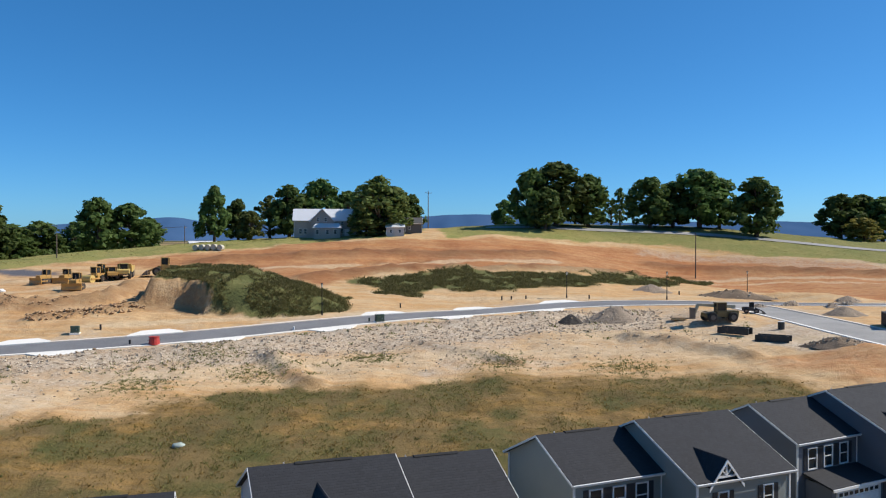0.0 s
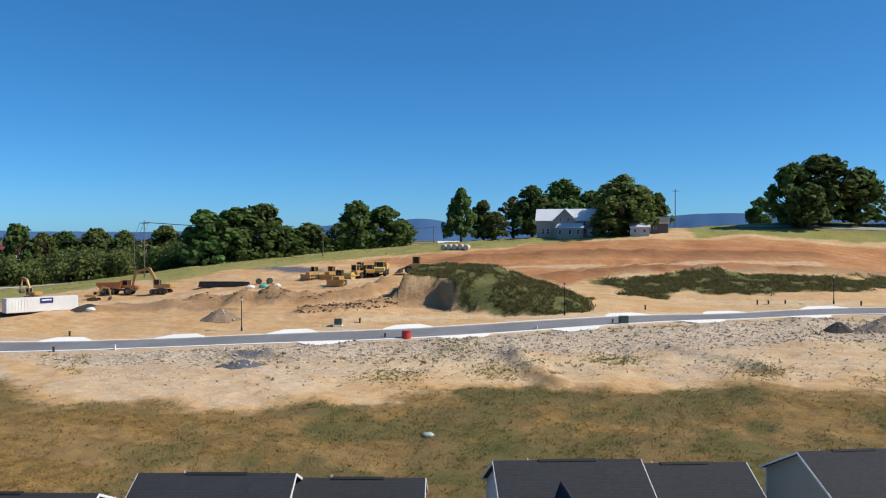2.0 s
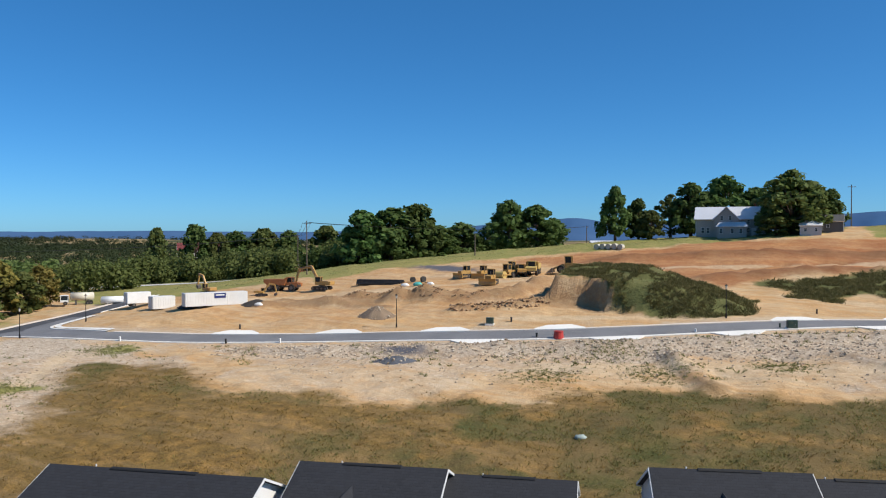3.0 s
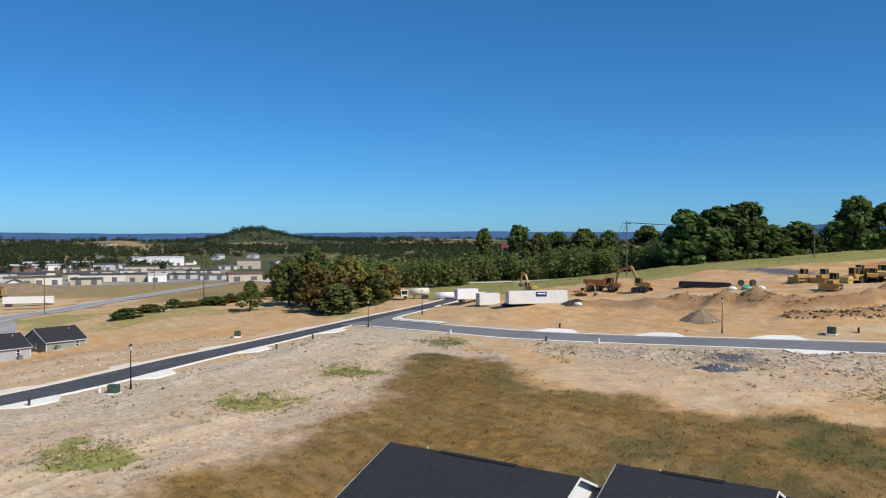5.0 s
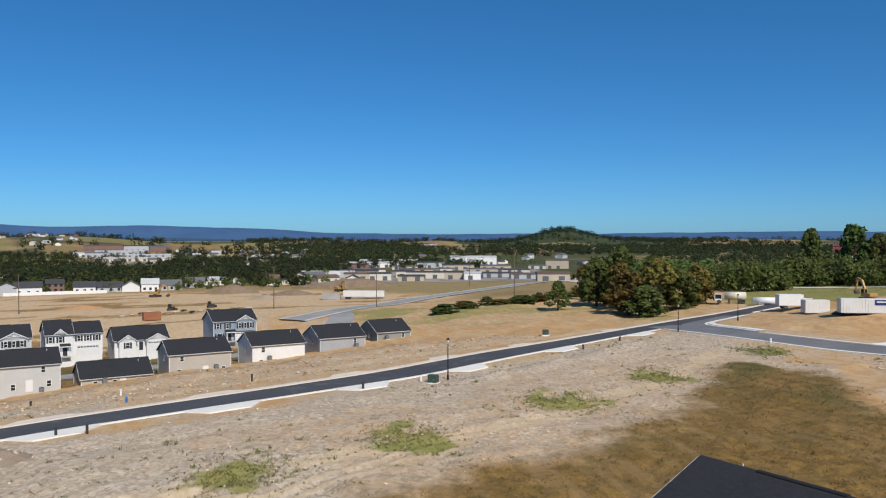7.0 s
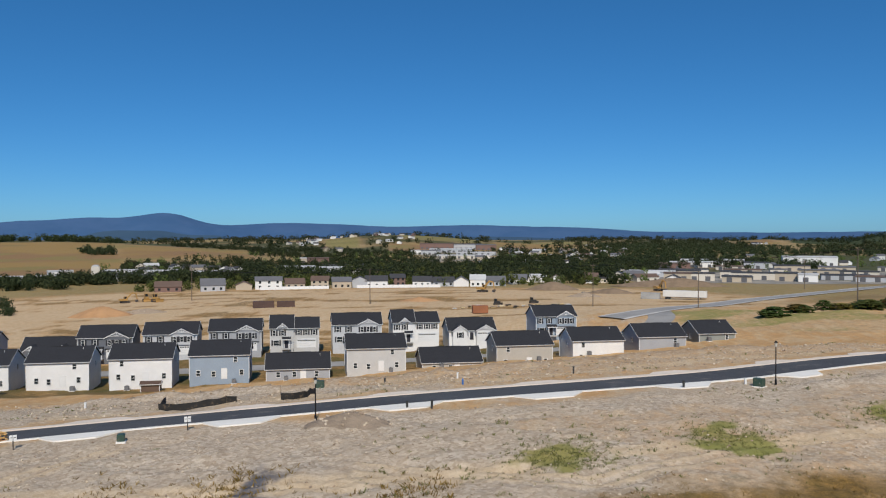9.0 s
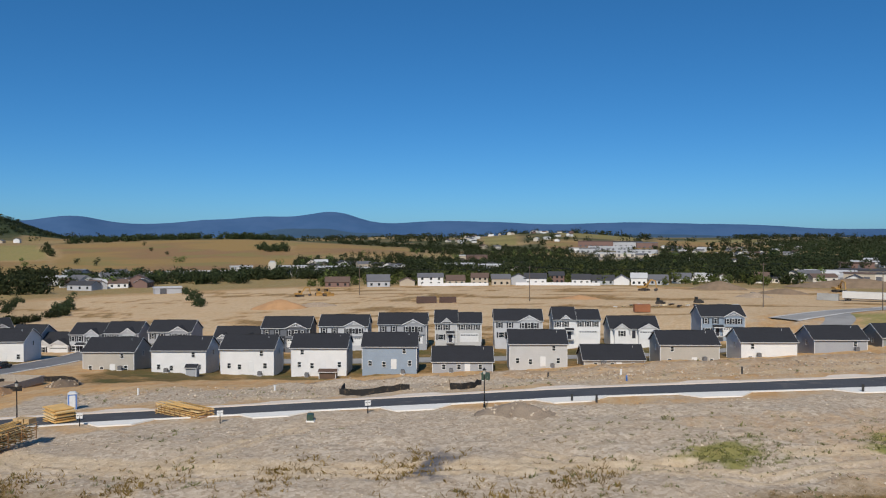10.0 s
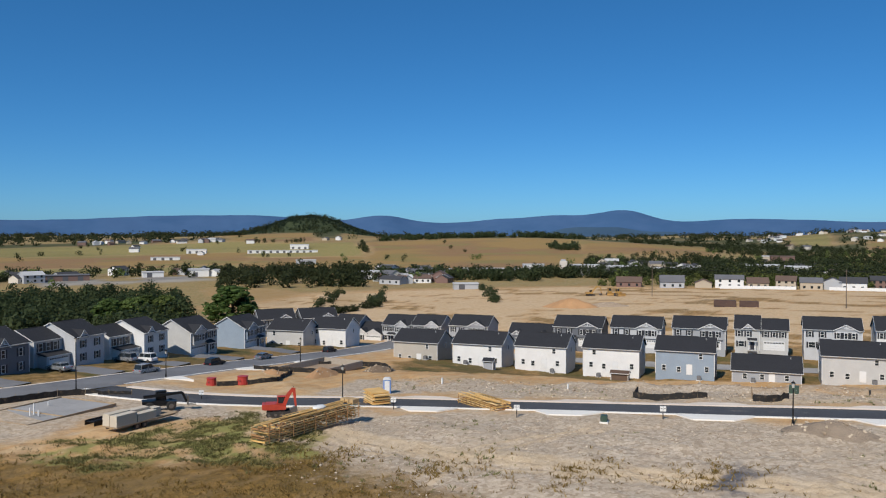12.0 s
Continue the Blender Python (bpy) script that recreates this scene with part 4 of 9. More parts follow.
def gable_body(parent, x0, x1, y0, y1, eave, rise, wall_mat, over=0.32, base=-2.5, vent=True, roof_mat=None):
    """A block with a pitched roof, ridge along x; front at y0."""
    ym = (y0 + y1) / 2
    bm = bmesh.new()
    prism(bm, [(y0, base), (y1, base), (y1, eave), (ym, eave + rise), (y0, eave)], x0, x1, "x")
    part("wall", bm, wall_mat, parent)
    slope = rise / (ym - y0)
    bm = bmesh.new()
    t = 0.13
    lift = 0.16
    ez = eave - over * slope + lift
    slab(bm, [(x0 - over, y0 - over, ez), (x1 + over, y0 - over, ez), (x1 + over, ym, eave + rise + lift), (x0 - over, ym, eave + rise + lift)], t)
    slab(bm, [(x0 - over, y1 + over, ez), (x1 + over, y1 + over, ez), (x1 + over, ym, eave + rise + lift), (x0 - over, ym, eave + rise + lift)], t)
    roof = part("roof", bm, roof_mat or ROOF, parent)
    for y, s in ((y0 - over, -1), (y1 + over, 1)):
        bm = bmesh.new()
        prism(bm, [(y + s * 0.02, ez - 0.22), (y + s * 0.02, ez - 0.02), (y + s * 0.17, ez - 0.03), (y + s * 0.14, ez - 0.14), (y + s * 0.05, ez - 0.17)], x0 - over, x1 + over, "x")
        part("gutter", bm, WHITE_TRIM, parent)
    for x, s in ((x0 - over, -1), (x1 + over, 1)):
        bm = bmesh.new()
        prism(bm, [(y0 - over, ez - 0.17), (y0 - over, ez - 0.02), (ym, eave + rise + lift - 0.02), (y1 + over, ez - 0.02), (y1 + over, ez - 0.17), (ym, eave + rise + lift - 0.17)], x + s * 0.002, x + s * 0.05, "x")
        part("rake_board", bm, WHITE_TRIM, parent)
    for x in (x0, x1):
        for y in (y0, y1):
            piece("corner_board", cached(("corner_board", eave), lambda bm: box(bm, 0, 0, (eave - 0.1) / 2, 0.13, 0.13, eave - 0.1), WHITE_TRIM), parent, pose(x, y, 0))
    if vent:
        bm = bmesh.new()
        w = (x1 - x0) * 0.42
        prism(bm, [(ym - 0.2, eave + rise + lift - 0.04), (ym - 0.15, eave + rise + lift + 0.02), (ym, eave + rise + lift + 0.06), (ym + 0.15, eave + rise + lift + 0.02), (ym + 0.2, eave + rise + lift - 0.04)], (x0 + x1) / 2 - w / 2, (x0 + x1) / 2 + w / 2, "x")
        part("ridge_vent", bm, VENT, roof, "black ridge vent strip")
        bm = bmesh.new()
        rod(bm, (x0 + 1.9, ym + 1.1, eave + rise - 0.9), (x0 + 1.9, ym + 1.1, eave + rise - 0.05), 0.045)
        part("vent_pipe", bm, WHITE_TRIM, roof)
    return roof


def cross_gable(parent, x, w, y0, eave, h, mat, depth=3.2, truss=True):
    """A small gable over the front wall, with white rake boards and a fan-shaped bracket."""
    bm = bmesh.new()
    prism(bm, [(x - w / 2, eave - 0.05), (x + w / 2, eave - 0.05), (x, eave + h)], y0 - 0.12, y0 + depth, "y")
    part("gable_wall", bm, mat, parent)
    bm = bmesh.new()
    o, lift = 0.25, 0.12
    k = h / (w / 2)
    for s in (-1, 1):
        slab(bm, [(x + s * (w / 2 + o), y0 - 0.35, eave - o * k + lift), (x, y0 - 0.35, eave + h + lift), (x, y0 + depth, eave + h + lift), (x + s * (w / 2 + o), y0 + depth * 0.12, eave - o * k + lift)], 0.1)
    part("gable_roof", bm, ROOF, parent)
    bm = bmesh.new()
    for s in (-1, 1):
        prism(bm, [(x + s * (w / 2 + o), eave - o * k - 0.16), (x + s * (w / 2 + o), eave - o * k + 0.06), (x, eave + h + 0.06), (x, eave + h - 0.16)], y0 - 0.42, y0 - 0.36, "y")
    if truss:
        box(bm, x, y0 - 0.3, eave + h * 0.28, w * 0.6, 0.1, 0.12)
        box(bm, x, y0 - 0.3, eave + h * 0.6, 0.12, 0.1, h * 0.6)
        for s in (-1, 1):
            rod(bm, (x, y0 - 0.3, eave + h * 0.3), (x + s * w * 0.17, y0 - 0.3, eave + h * 0.62), 0.055, seg=6)
    part("gable_bracket", bm, WHITE_TRIM, parent, "white fan-shaped gable bracket")


def porch(parent, x, w, y0, z, deep=1.4):
    bm = bmesh.new()
    slab(bm, [(x - w / 2 - 0.2, y0 - deep - 0.2, z), (x + w / 2 + 0.2, y0 - deep - 0.2, z), (x + w / 2 + 0.2, y0 - 0.02, z + 0.5), (x - w / 2 - 0.2, y0 - 0.02, z + 0.5)], 0.12)
    p = part("porch_roof", bm, ROOF, parent)
    bm = bmesh.new()
    box(bm, x, y0 - deep - 0.2, z - 0.16, w + 0.5, 0.1, 0.22)
    part("porch_fascia", bm, WHITE_TRIM, p)
    for s in (-1, 1):
        bm = bmesh.new()
        box(bm, x + s * (w / 2 - 0.1), y0 - deep, z / 2 - 0.1, 0.16, 0.16, z - 0.1)
        part("porch_post", bm, WHITE_TRIM, parent)
    bm = bmesh.new()
    box(bm, x, y0 - deep / 2 - 0.1, 0.0, w + 0.3, deep + 0.2, 0.25, 0.02)
    part("porch_step", bm, FOUNDATION, parent)


DOORS = {k: plain("door_" + k, c, 0.45, vary=0.1) for k, c in (("white", (0.7, 0.7, 0.69)), ("dark", (0.03, 0.03, 0.04)))}
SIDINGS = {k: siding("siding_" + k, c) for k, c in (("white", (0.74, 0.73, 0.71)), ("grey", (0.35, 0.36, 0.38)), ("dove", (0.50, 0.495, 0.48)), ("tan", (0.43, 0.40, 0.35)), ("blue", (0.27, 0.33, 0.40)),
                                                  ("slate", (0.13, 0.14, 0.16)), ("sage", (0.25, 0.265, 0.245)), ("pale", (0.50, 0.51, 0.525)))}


def base_house(m, label, group):
    return thing("house", m, label, "house", group)


def back_house(m, colour, w, label, low=False, seed=0):
    """A house seen from behind: plain wall with a few windows and a glazed door. Local -y is its street front."""
    rnd = random.Random(seed)
    h = base_house(m, label, "houses with their backs to the graded lots")
    mat = SIDINGS[colour]
    eave, dep = (2.6 if low else 5.0), 9.6
    gable_body(h, -w / 2, w / 2, -dep / 2, dep / 2, eave, 2.5 if not low else 2.7, mat)
    yb = dep / 2
    lo = 0.7
    spots = [(-w * 0.36, lo), (w * 0.12, lo - 0.25), (w * 0.36, lo)] if not low else [(-w * 0.3, 0.8), (w * 0.05, 0.8), (w * 0.3, 0.8)]
    for x, z in spots:
        window(h, x + rnd.uniform(-0.3, 0.3), yb, z, 0.9, 1.25, "b")
    if not low:
        window(h, (-w * 0.27 if rnd.random() < 0.6 else w * 0.3), yb, 3.45, 0.85, 1.2, "b")
        for x in (-0.12 * w, 0.16 * w):
            window(h, -w / 2 if x < 0 else w / 2, x * 0.4, 3.3, 0.8, 1.2, "l" if x < 0 else "r")
    door(h, -w * 0.08, yb, 0.05, "b", DOORS["white"])
    return h


def front_house(m, colour, w, label, kind=0, group="houses across the inner street"):
    """A two-storey house seen from the street: windows with black shutters, garage, porch, bracketed gable. Local -y is the front."""
    h = base_house(m, label, group)
    mat = SIDINGS[colour]
    dep, eave = 9.6, 5.3
    y0 = -dep / 2
    if kind == 2:                                     # single storey with two front gables
        gable_body(h, -w / 2, w / 2, y0, dep / 2, 2.7, 2.9, mat)
        for x, gw in ((-w * 0.28, 4.2), (w * 0.27, 5.4)):
            bm = bmesh.new()
            box(bm, x, y0 - 0.6, 0.2, gw - 0.3, 1.3, 5.2)
            part("bay", bm, mat, h)
            cross_gable(h, x, gw, y0 - 1.2, 2.7, 1.5, mat, 4.6)
        window(h, -w * 0.28, y0 - 1.25, 0.8, 1.0, 1.5, "f", True)
        garage_door(h, w * 0.27, y0 - 1.27, 0.05, 4.6, DOORS["white"])
        door(h, -0.2, y0, 0.1, "f", DOORS["dark"])
        return h
    if kind == 1:                                     # taller left half, garage on the right
        gable_body(h, -w / 2, -0.4, y0 - 0.7, dep / 2, eave, 2.9, mat)
        gable_body(h, -0.4, w / 2, y0, dep / 2, eave - 0.1, 2.3, mat)
        cross_gable(h, -w * 0.25, 3.0, y0 - 0.7, eave, 1.3, mat)
        for x in (-w * 0.42, -w * 0.25):
            window(h, x, y0 - 0.7, 3.35, 0.85, 1.45, "f", True)
        for x in (0.08, 0.24, 0.4):
            window(h, w * x, y0, 3.35, 0.8, 1.4, "f", True)
        window(h, -w * 0.38, y0 - 0.7, 0.75, 1.5, 1.5, "f", True)
        porch(h, -w * 0.17, 1.9, y0 - 0.7, 2.6, 1.0)
        door(h, -w * 0.17, y0 - 0.7, 0.15, "f", DOORS["dark"])
        garage_door(h, w * 0.24, y0, 0.05, 4.7, DOORS["white"])
        return h
    gable_body(h, -w / 2, w / 2, y0, dep / 2, eave, 2.6, mat)
    s = 1 if kind == 0 else -1
    gx = s * w * 0.22
    bm = bmesh.new()
    box(bm, gx, y0 - 0.25, eave / 2 + 1.3, w * 0.46, 0.5, eave - 2.6)
    part("bay", bm, mat, h)
    cross_gable(h, gx, w * 0.44, y0 - 0.5, eave, 1.45, mat, 4.2)
    for x in (-0.13, 0.0, 0.13):
        window(h, gx + w * x, y0 - 0.5, 3.3, 0.82, 1.45, "f", True)
    for x in (-0.4, -0.18):
        window(h, s * w * x, y0, 3.35, 0.85, 1.45, "f", True)
    window(h, -s * w * 0.36, y0, 0.7, 1.6, 1.5, "f", True)
    porch(h, -s * w * 0.13, 2.4, y0, 2.6, 1.2)
    door(h, -s * w * 0.13, y0, 0.15, "f", DOORS["dark"])
    garage_door(h, gx, y0, 0.05, 4.8, DOORS["white"])
    return h


# Two straight rows; s runs along them, both face across the inner street.
ROW_N, ROW_U = Vector((-0.9659, -0.2588)), Vector((-0.2588, 0.9659))


def in_row(p, s, z, turned):
    q = ROW_N * p + ROW_U * s
    return pose(q.x, q.y, z, 0, 0, -75 + (180 if turned else 0))


BACKS = [(-80.3, "tan", 11.4), (-64.6, "white", 12.0), (-49.4, "white", 11.8), (-33.5, "white", 12.2), (-17.9, "blue", 12.0), (-1.8, "grey", 13.2), (14.8, "dove", 12.6),
         (31.4, "tan", 13.2), (47.8, "tan", 12.8), (65.0, "white", 12.0), (80.5, "grey", 11.4), (94.0, "sage", 9.0)]
for i, (s, c, w) in enumerate(BACKS):
    low = i in (5, 7)
    back_house(in_row(173, s, -3.3 + max(0, s - 40) * 0.035 + min(0.5, 0.02 * s + 0.1) * (s < 40) - (1.2 if low else 0), False), c, w,
               ("single-storey house with a broad dark shingle roof" if low else "two-storey house with %s siding and dark shingle roof" % {"tan": "beige", "dove": "pale grey", "sage": "grey-green"}.get(c, c)), low, i)
FRONTS = [(-121.0, "grey", 8.4, 0), (-112.8, "white", 7.4, 2), (-104.0, "pale", 8.6, 0), (-94.2, "pale", 9.2, 0), (-81.0, "grey", 11.6, 0), (-62.6, "slate", 13, 2), (-49.4, "slate", 13, 0), (-33.8, "pale", 13, 0), (-17.8, "grey", 13, 0), (-2.8, "dove", 12.4, 1),
          (13.4, "pale", 12.8, 0), (29.0, "white", 12.4, 1), (44.4, "white", 12.8, 2), (68.0, "blue", 11.5, 0)]
for i, (s, c, w, k) in enumerate(FRONTS):
    front_house(in_row(212.5, s, -2.0 + max(0, s - 40) * 0.03 + 0.033 * min(0, s - 24), True), c, w, "%s house with white gable trim and black shutters" % ("one-storey" if k == 2 else "two-storey"), k)

# Near row: broad houses in two halves, one taller and further forward.
def near_house(m, colour, mirrored, label, group="near row of houses", single=False):
    h = base_house(m, label, group)
    mat, s = SIDINGS[colour], -1 if mirrored else 1
    if single:
        gable_body(h, -5.2, 7.5, -8.0, 4.5, 5.75, 2.75, mat)
        for x in (-3.4, -0.6, 2.2, 5.0):
            window(h, x, -8.0, 3.35, 0.95, 1.6, "f", True)
            window(h, x, 4.5, 3.35, 0.95, 1.4, "b")
        garage_door(h, 3.4, -8.0, 0.05, 4.9, DOORS["white"])
        return h

    def span(a, b):
        return (min(s * a, s * b), max(s * a, s * b))
    gable_body(h, *span(-8.0, -0.8), -4.4, 4.5, 5.6, 2.1, mat)
    gable_body(h, *span(-0.8, 7.4), -8.0, 4.5, 5.75, 2.75, mat)
    cross_gable(h, s * (4.0 if mirrored else 1.4), 3.4 if mirrored else 2.5, -8.0, 5.6, 2.2 if mirrored else 1.5, mat, 5.2 if mirrored else 3.4)
    for x in (-6.3, -4.4, -2.5):
        window(h, s * x, -4.4, 3.3, 1.1, 1.75, "f", True)
    for x in (1.4, 5.4):
        window(h, s * x, -8.0, 3.35, 0.95, 1.6, "f", True)
        window(h, s * x, -8.0, 0.6, 0.95, 1.6, "f", True)
    bm = bmesh.new()
    box(bm, s * -4.0, -5.6, 1.2, 6.2, 2.3, 2.9)
    part("bay", bm, mat, h)
    bm = bmesh.new()
    slab(bm, [(s * -7.4, -7.1, 2.6), (s * -0.6, -7.1, 2.6), (s * -0.6, -4.42, 3.2), (s * -7.4, -4.42, 3.2)], 0.14)
    part("porch_roof", bm, ROOF, h)
    bm = bmesh.new()
    box(bm, s * -4.0, -7.16, 2.48, 6.9, 0.1, 0.2)
    part("porch_fascia", bm, WHITE_TRIM, h)
    garage_door(h, s * -4.0, -6.78, 0.05, 4.9, DOORS["white"])
    return h


for x, y, turn, c, mir in ((-37.3, 33.6, 16, "white", True), (-22.8, 41.6, 17, "grey", True), (-4.6, 50.2, 20, "pale", True), (14.2, 60.0, 24, "sage", False), (32.5, 69.5, 28, "slate", False), (50.5, 78.5, 28, "slate", False)):
    near_house(pose(x, y, 4.1 + max(0, x - 14) * 0.02, 0, 0, turn), c, mir, "broad two-storey house with charcoal shingles and white trim", single=c == "white")

# Houses along the lower street, turned away from the lots at an angle.
for x, y, z, c, k in ((-31.6, -133, 3.9, "pale", 0.85), (-47.8, -138.3, 3.6, "slate", 0.85), (-64.0, -143.6, 3.1, "pale", 0.85), (-80.4, -148.0, 1.9, "white", 0.85)):
    near_house(pose(x, y, z, 0, 0, 198) @ Matrix.Scale(k, 4), c, False, "two-storey house with pale gable ends and dark roof", "houses along the lower street")
for x, y, z, c in ((-98.9, -152.0, -0.2, "dove"), (-121.6, -162.0, -2.2, "blue")):
    front_house(pose(x, y, z, 0, 0, 198), c, 9.4, "two-storey house with a garage and a bracketed gable", 3, "houses along the lower street")
for x, y, c in ((-141.0, -163.0, "dove"), (-150.8, -157.0, "white")):
    back_house(pose(x, y, -4.4, 0, 0, -70), c, 10.6, "two-storey house with pale siding seen from behind", False, 31)
for x, y in ((-158, -190), (-169, -183)):
    front_house(pose(x, y, -5.0, 0, 0, 150), "slate", 11, "two-storey dark house behind the corner", 0, "houses along the lower street")

# ---------------------------------------------------------------- trees
BARK = plain("bark", (0.10, 0.075, 0.055), 0.95, vary=0.4, scale=2, bump=0.03)
GREEN = leaves("oak_leaves", (0.085, 0.138, 0.038), (0.14, 0.195, 0.062))
OLIVE = leaves("olive_leaves", (0.115, 0.15, 0.042), (0.18, 0.205, 0.068))
VALLEY = leaves("valley_leaves", (0.042, 0.058, 0.026), (0.08, 0.092, 0.04))
RUSSET = leaves("turning_leaves", (0.17, 0.15, 0.042), (0.30, 0.215, 0.065))


def leaf_cloud(rng, centres, radii, per, size):
    """Corners of many small leaf sprays, four to a spray, round clumps of the given centres and radii."""
    c = np.repeat(np.asarray(centres, float), per, 0)
    r = np.repeat(np.asarray(radii, float), per)
    s0 = np.repeat(np.broadcast_to(np.asarray(size, float), (len(radii),)), per)
    n = len(c)
    d = rng.normal(size=(n, 3))
    d /= np.linalg.norm(d, axis=1)[:, None]
    p = c + d * (r * rng.uniform(0.55, 1.05, n))[:, None]
    nn = d + rng.normal(0, 0.42, (n, 3)) + (0, 0, 0.25)
    nn /= np.linalg.norm(nn, axis=1)[:, None]
    a = np.cross(nn, rng.normal(size=(n, 3)))
    a /= np.linalg.norm(a, axis=1)[:, None]
    b = np.cross(nn, a)
    s = (s0 * rng.uniform(0.6, 1.35, n))[:, None]
    return np.stack([p + a * s, p + b * s * 0.7, p - a * s, p - b * s * 0.75], 1).reshape(-1, 3)


def leaf_mesh(name, verts, mat):
    me = bpy.data.meshes.new(name)
    n = len(verts)
    me.vertices.add(n)
    me.vertices.foreach_set("co", verts.astype(np.float32).ravel())
    me.loops.add(n)
    me.loops.foreach_set("vertex_index", np.arange(n, dtype=np.int32))
    me.polygons.add(n // 4)
    me.polygons.foreach_set("loop_start", np.arange(0, n, 4, dtype=np.int32))
    me.update(calc_edges=True)
    me.materials.append(mat)
    return me


def crown_clumps(rnd, h, w, base, n, shape):
    """Clumps inside an uneven crown: shape 'round', 'tall' or 'open'."""
    out = []
    lob = [(rnd.uniform(0, 6.28), rnd.uniform(0.72, 1.2), rnd.uniform(0.2, 1)) for _ in range(7)]
    while len(out) < n:
        u = rnd.random()
        ang = rnd.uniform(0, 6.28)
        prof = math.sin(math.pi * min(1, (u * 0.86 + 0.14)) ** (0.8 if shape != "tall" else 0.55)) ** 0.62
        reach = w / 2 * prof
        for a, k, zc in lob:
            reach *= 1 + (k - 1) * max(0, math.cos(ang - a)) ** 2 * max(0, 1 - abs(u - zc) * 2.2)
        q = math.sqrt(rnd.uniform(0.18, 1.0))
        r = w * rnd.uniform(0.07, 0.13) if shape != "open" else w * rnd.uniform(0.05, 0.09)
        z = base + (h - base) * u
        out.append((Vector((math.cos(ang) * (reach * q - r * 0.6), math.sin(ang) * (reach * q - r * 0.6), min(z, h - r))), r))
    return out


def tree_meshes(seed, shape, leaf, per=30, n=95, size=0.40):
    """A trunk with limbs and a crown, 10 m high and 8 m wide."""
    rnd = random.Random(seed)
    clumps = crown_clumps(rnd, 10.0, 8.0, 1.1 if shape != "bush" else 0.1, n, shape)
    bm = bmesh.new()
    top = Vector((rnd.uniform(-0.3, 0.3), rnd.uniform(-0.3, 0.3), 6.6))
    rod(bm, (0, 0, -1.2), (top.x * 0.3, top.y * 0.3, 2.6), 0.36, 0.25, 7)
    rod(bm, (top.x * 0.3, top.y * 0.3, 2.5), top, 0.25, 0.07, 6)
    for c, r in clumps[::5]:
        z = min(5.6, max(1.8, c.z * 0.55))
        s = Vector((top.x * z / 8, top.y * z / 8, z))
        rod(bm, s, s.lerp(c, 0.92), 0.11, 0.03, 5)
    trunk = finish(bm, "trunk", BARK)
    v = leaf_cloud(np.random.default_rng(seed), [tuple(c) for c, r in clumps], [r for c, r in clumps], per, size)
    return trunk, leaf_mesh("crown", v, leaf)


TREES = {"oak": [tree_meshes(s, "round", GREEN) for s in (1, 2, 3)], "olive": [tree_meshes(s, "round", OLIVE) for s in (4, 5)],
         "open": [tree_meshes(s, "open", OLIVE, 18, 80, 0.34) for s in (6, 7)], "tall": [tree_meshes(s, "tall", GREEN) for s in (8, 9)],
         "autumn": [tree_meshes(13, "round", RUSSET, 26, 85, 0.38), tree_meshes(14, "open", RUSSET, 20, 85, 0.34), tree_meshes(15, "open", OLIVE, 20, 85, 0.36)],
         "bush": [tree_meshes(s, "bush", c, 28, 85, 0.40) for s, c in ((10, GREEN), (11, RUSSET), (12, OLIVE))]}
TREE_COUNT = [0]


def tree(x, y, h, w, kind, label, group=""):
    TREE_COUNT[0] += 1
    k = TREE_COUNT[0]
    trunk, crown = TREES[kind][k % len(TREES[kind])]
    t = thing("bush" if kind == "bush" else "tree", pose(x, y, gz(x, y), 0, 0, k * 77) @ Matrix.Diagonal((w / 6.6, w / 6.6, h / 10, 1)), label, "bush" if kind == "bush" else "tree", group)
    for name, me in (("trunk", trunk), ("crown", crown)):
        piece(name, me, t, Matrix())
    return t


OAKS_EAST = [(29, 262, 18.5, 12.5), (38, 268, 20.5, 18), (49, 270, 17.1, 12), (33, 258, 13, 10), (71, 275, 16.6, 13.5), (81, 282, 15.3, 13), (89, 278, 19.6, 17), (98, 284, 17.2, 12),
             (105, 268, 19.2, 14.5), (149, 300, 16.0, 15), (162, 310, 17.0, 14), (165, 300, 16.2, 14)]
for x, y, h, w in OAKS_EAST:
    tree(x, y, h * 1.04, w * 1.12, "oak", "large dark oak tree on the grassy hilltop", "oaks on the hilltop")
tree(23, 300, 10.7, 9, "oak", "small dark tree behind the hilltop oaks")
tree(63, 285, 13.5, 6, "open", "thin half-bare tree between the oaks")
tree(63, 300, 9.5, 8, "open", "pale green young tree on the hill")
tree(150, 285, 8.5, 13, "bush", "dark hedge-like bush beside the lane")
SCRUB = smooth_line([(-214, 66), (-222, 83), (-219, 90), (-228, 105), (-243, 123), (-257, 145)], 4.2)
for i, (x, y) in enumerate(SCRUB):
    tree(x + 2.2 * math.sin(i * 2.4), y + 1.6 * math.cos(i * 3.1), 1.5 + 1.2 * abs(math.sin(i * 1.9)) + (3.0 if i == 17 else 0), 6.5 + 1.5 * math.sin(i * 1.3), "bush", "low scrub along the edge of the verge", "scrub beside the highway")
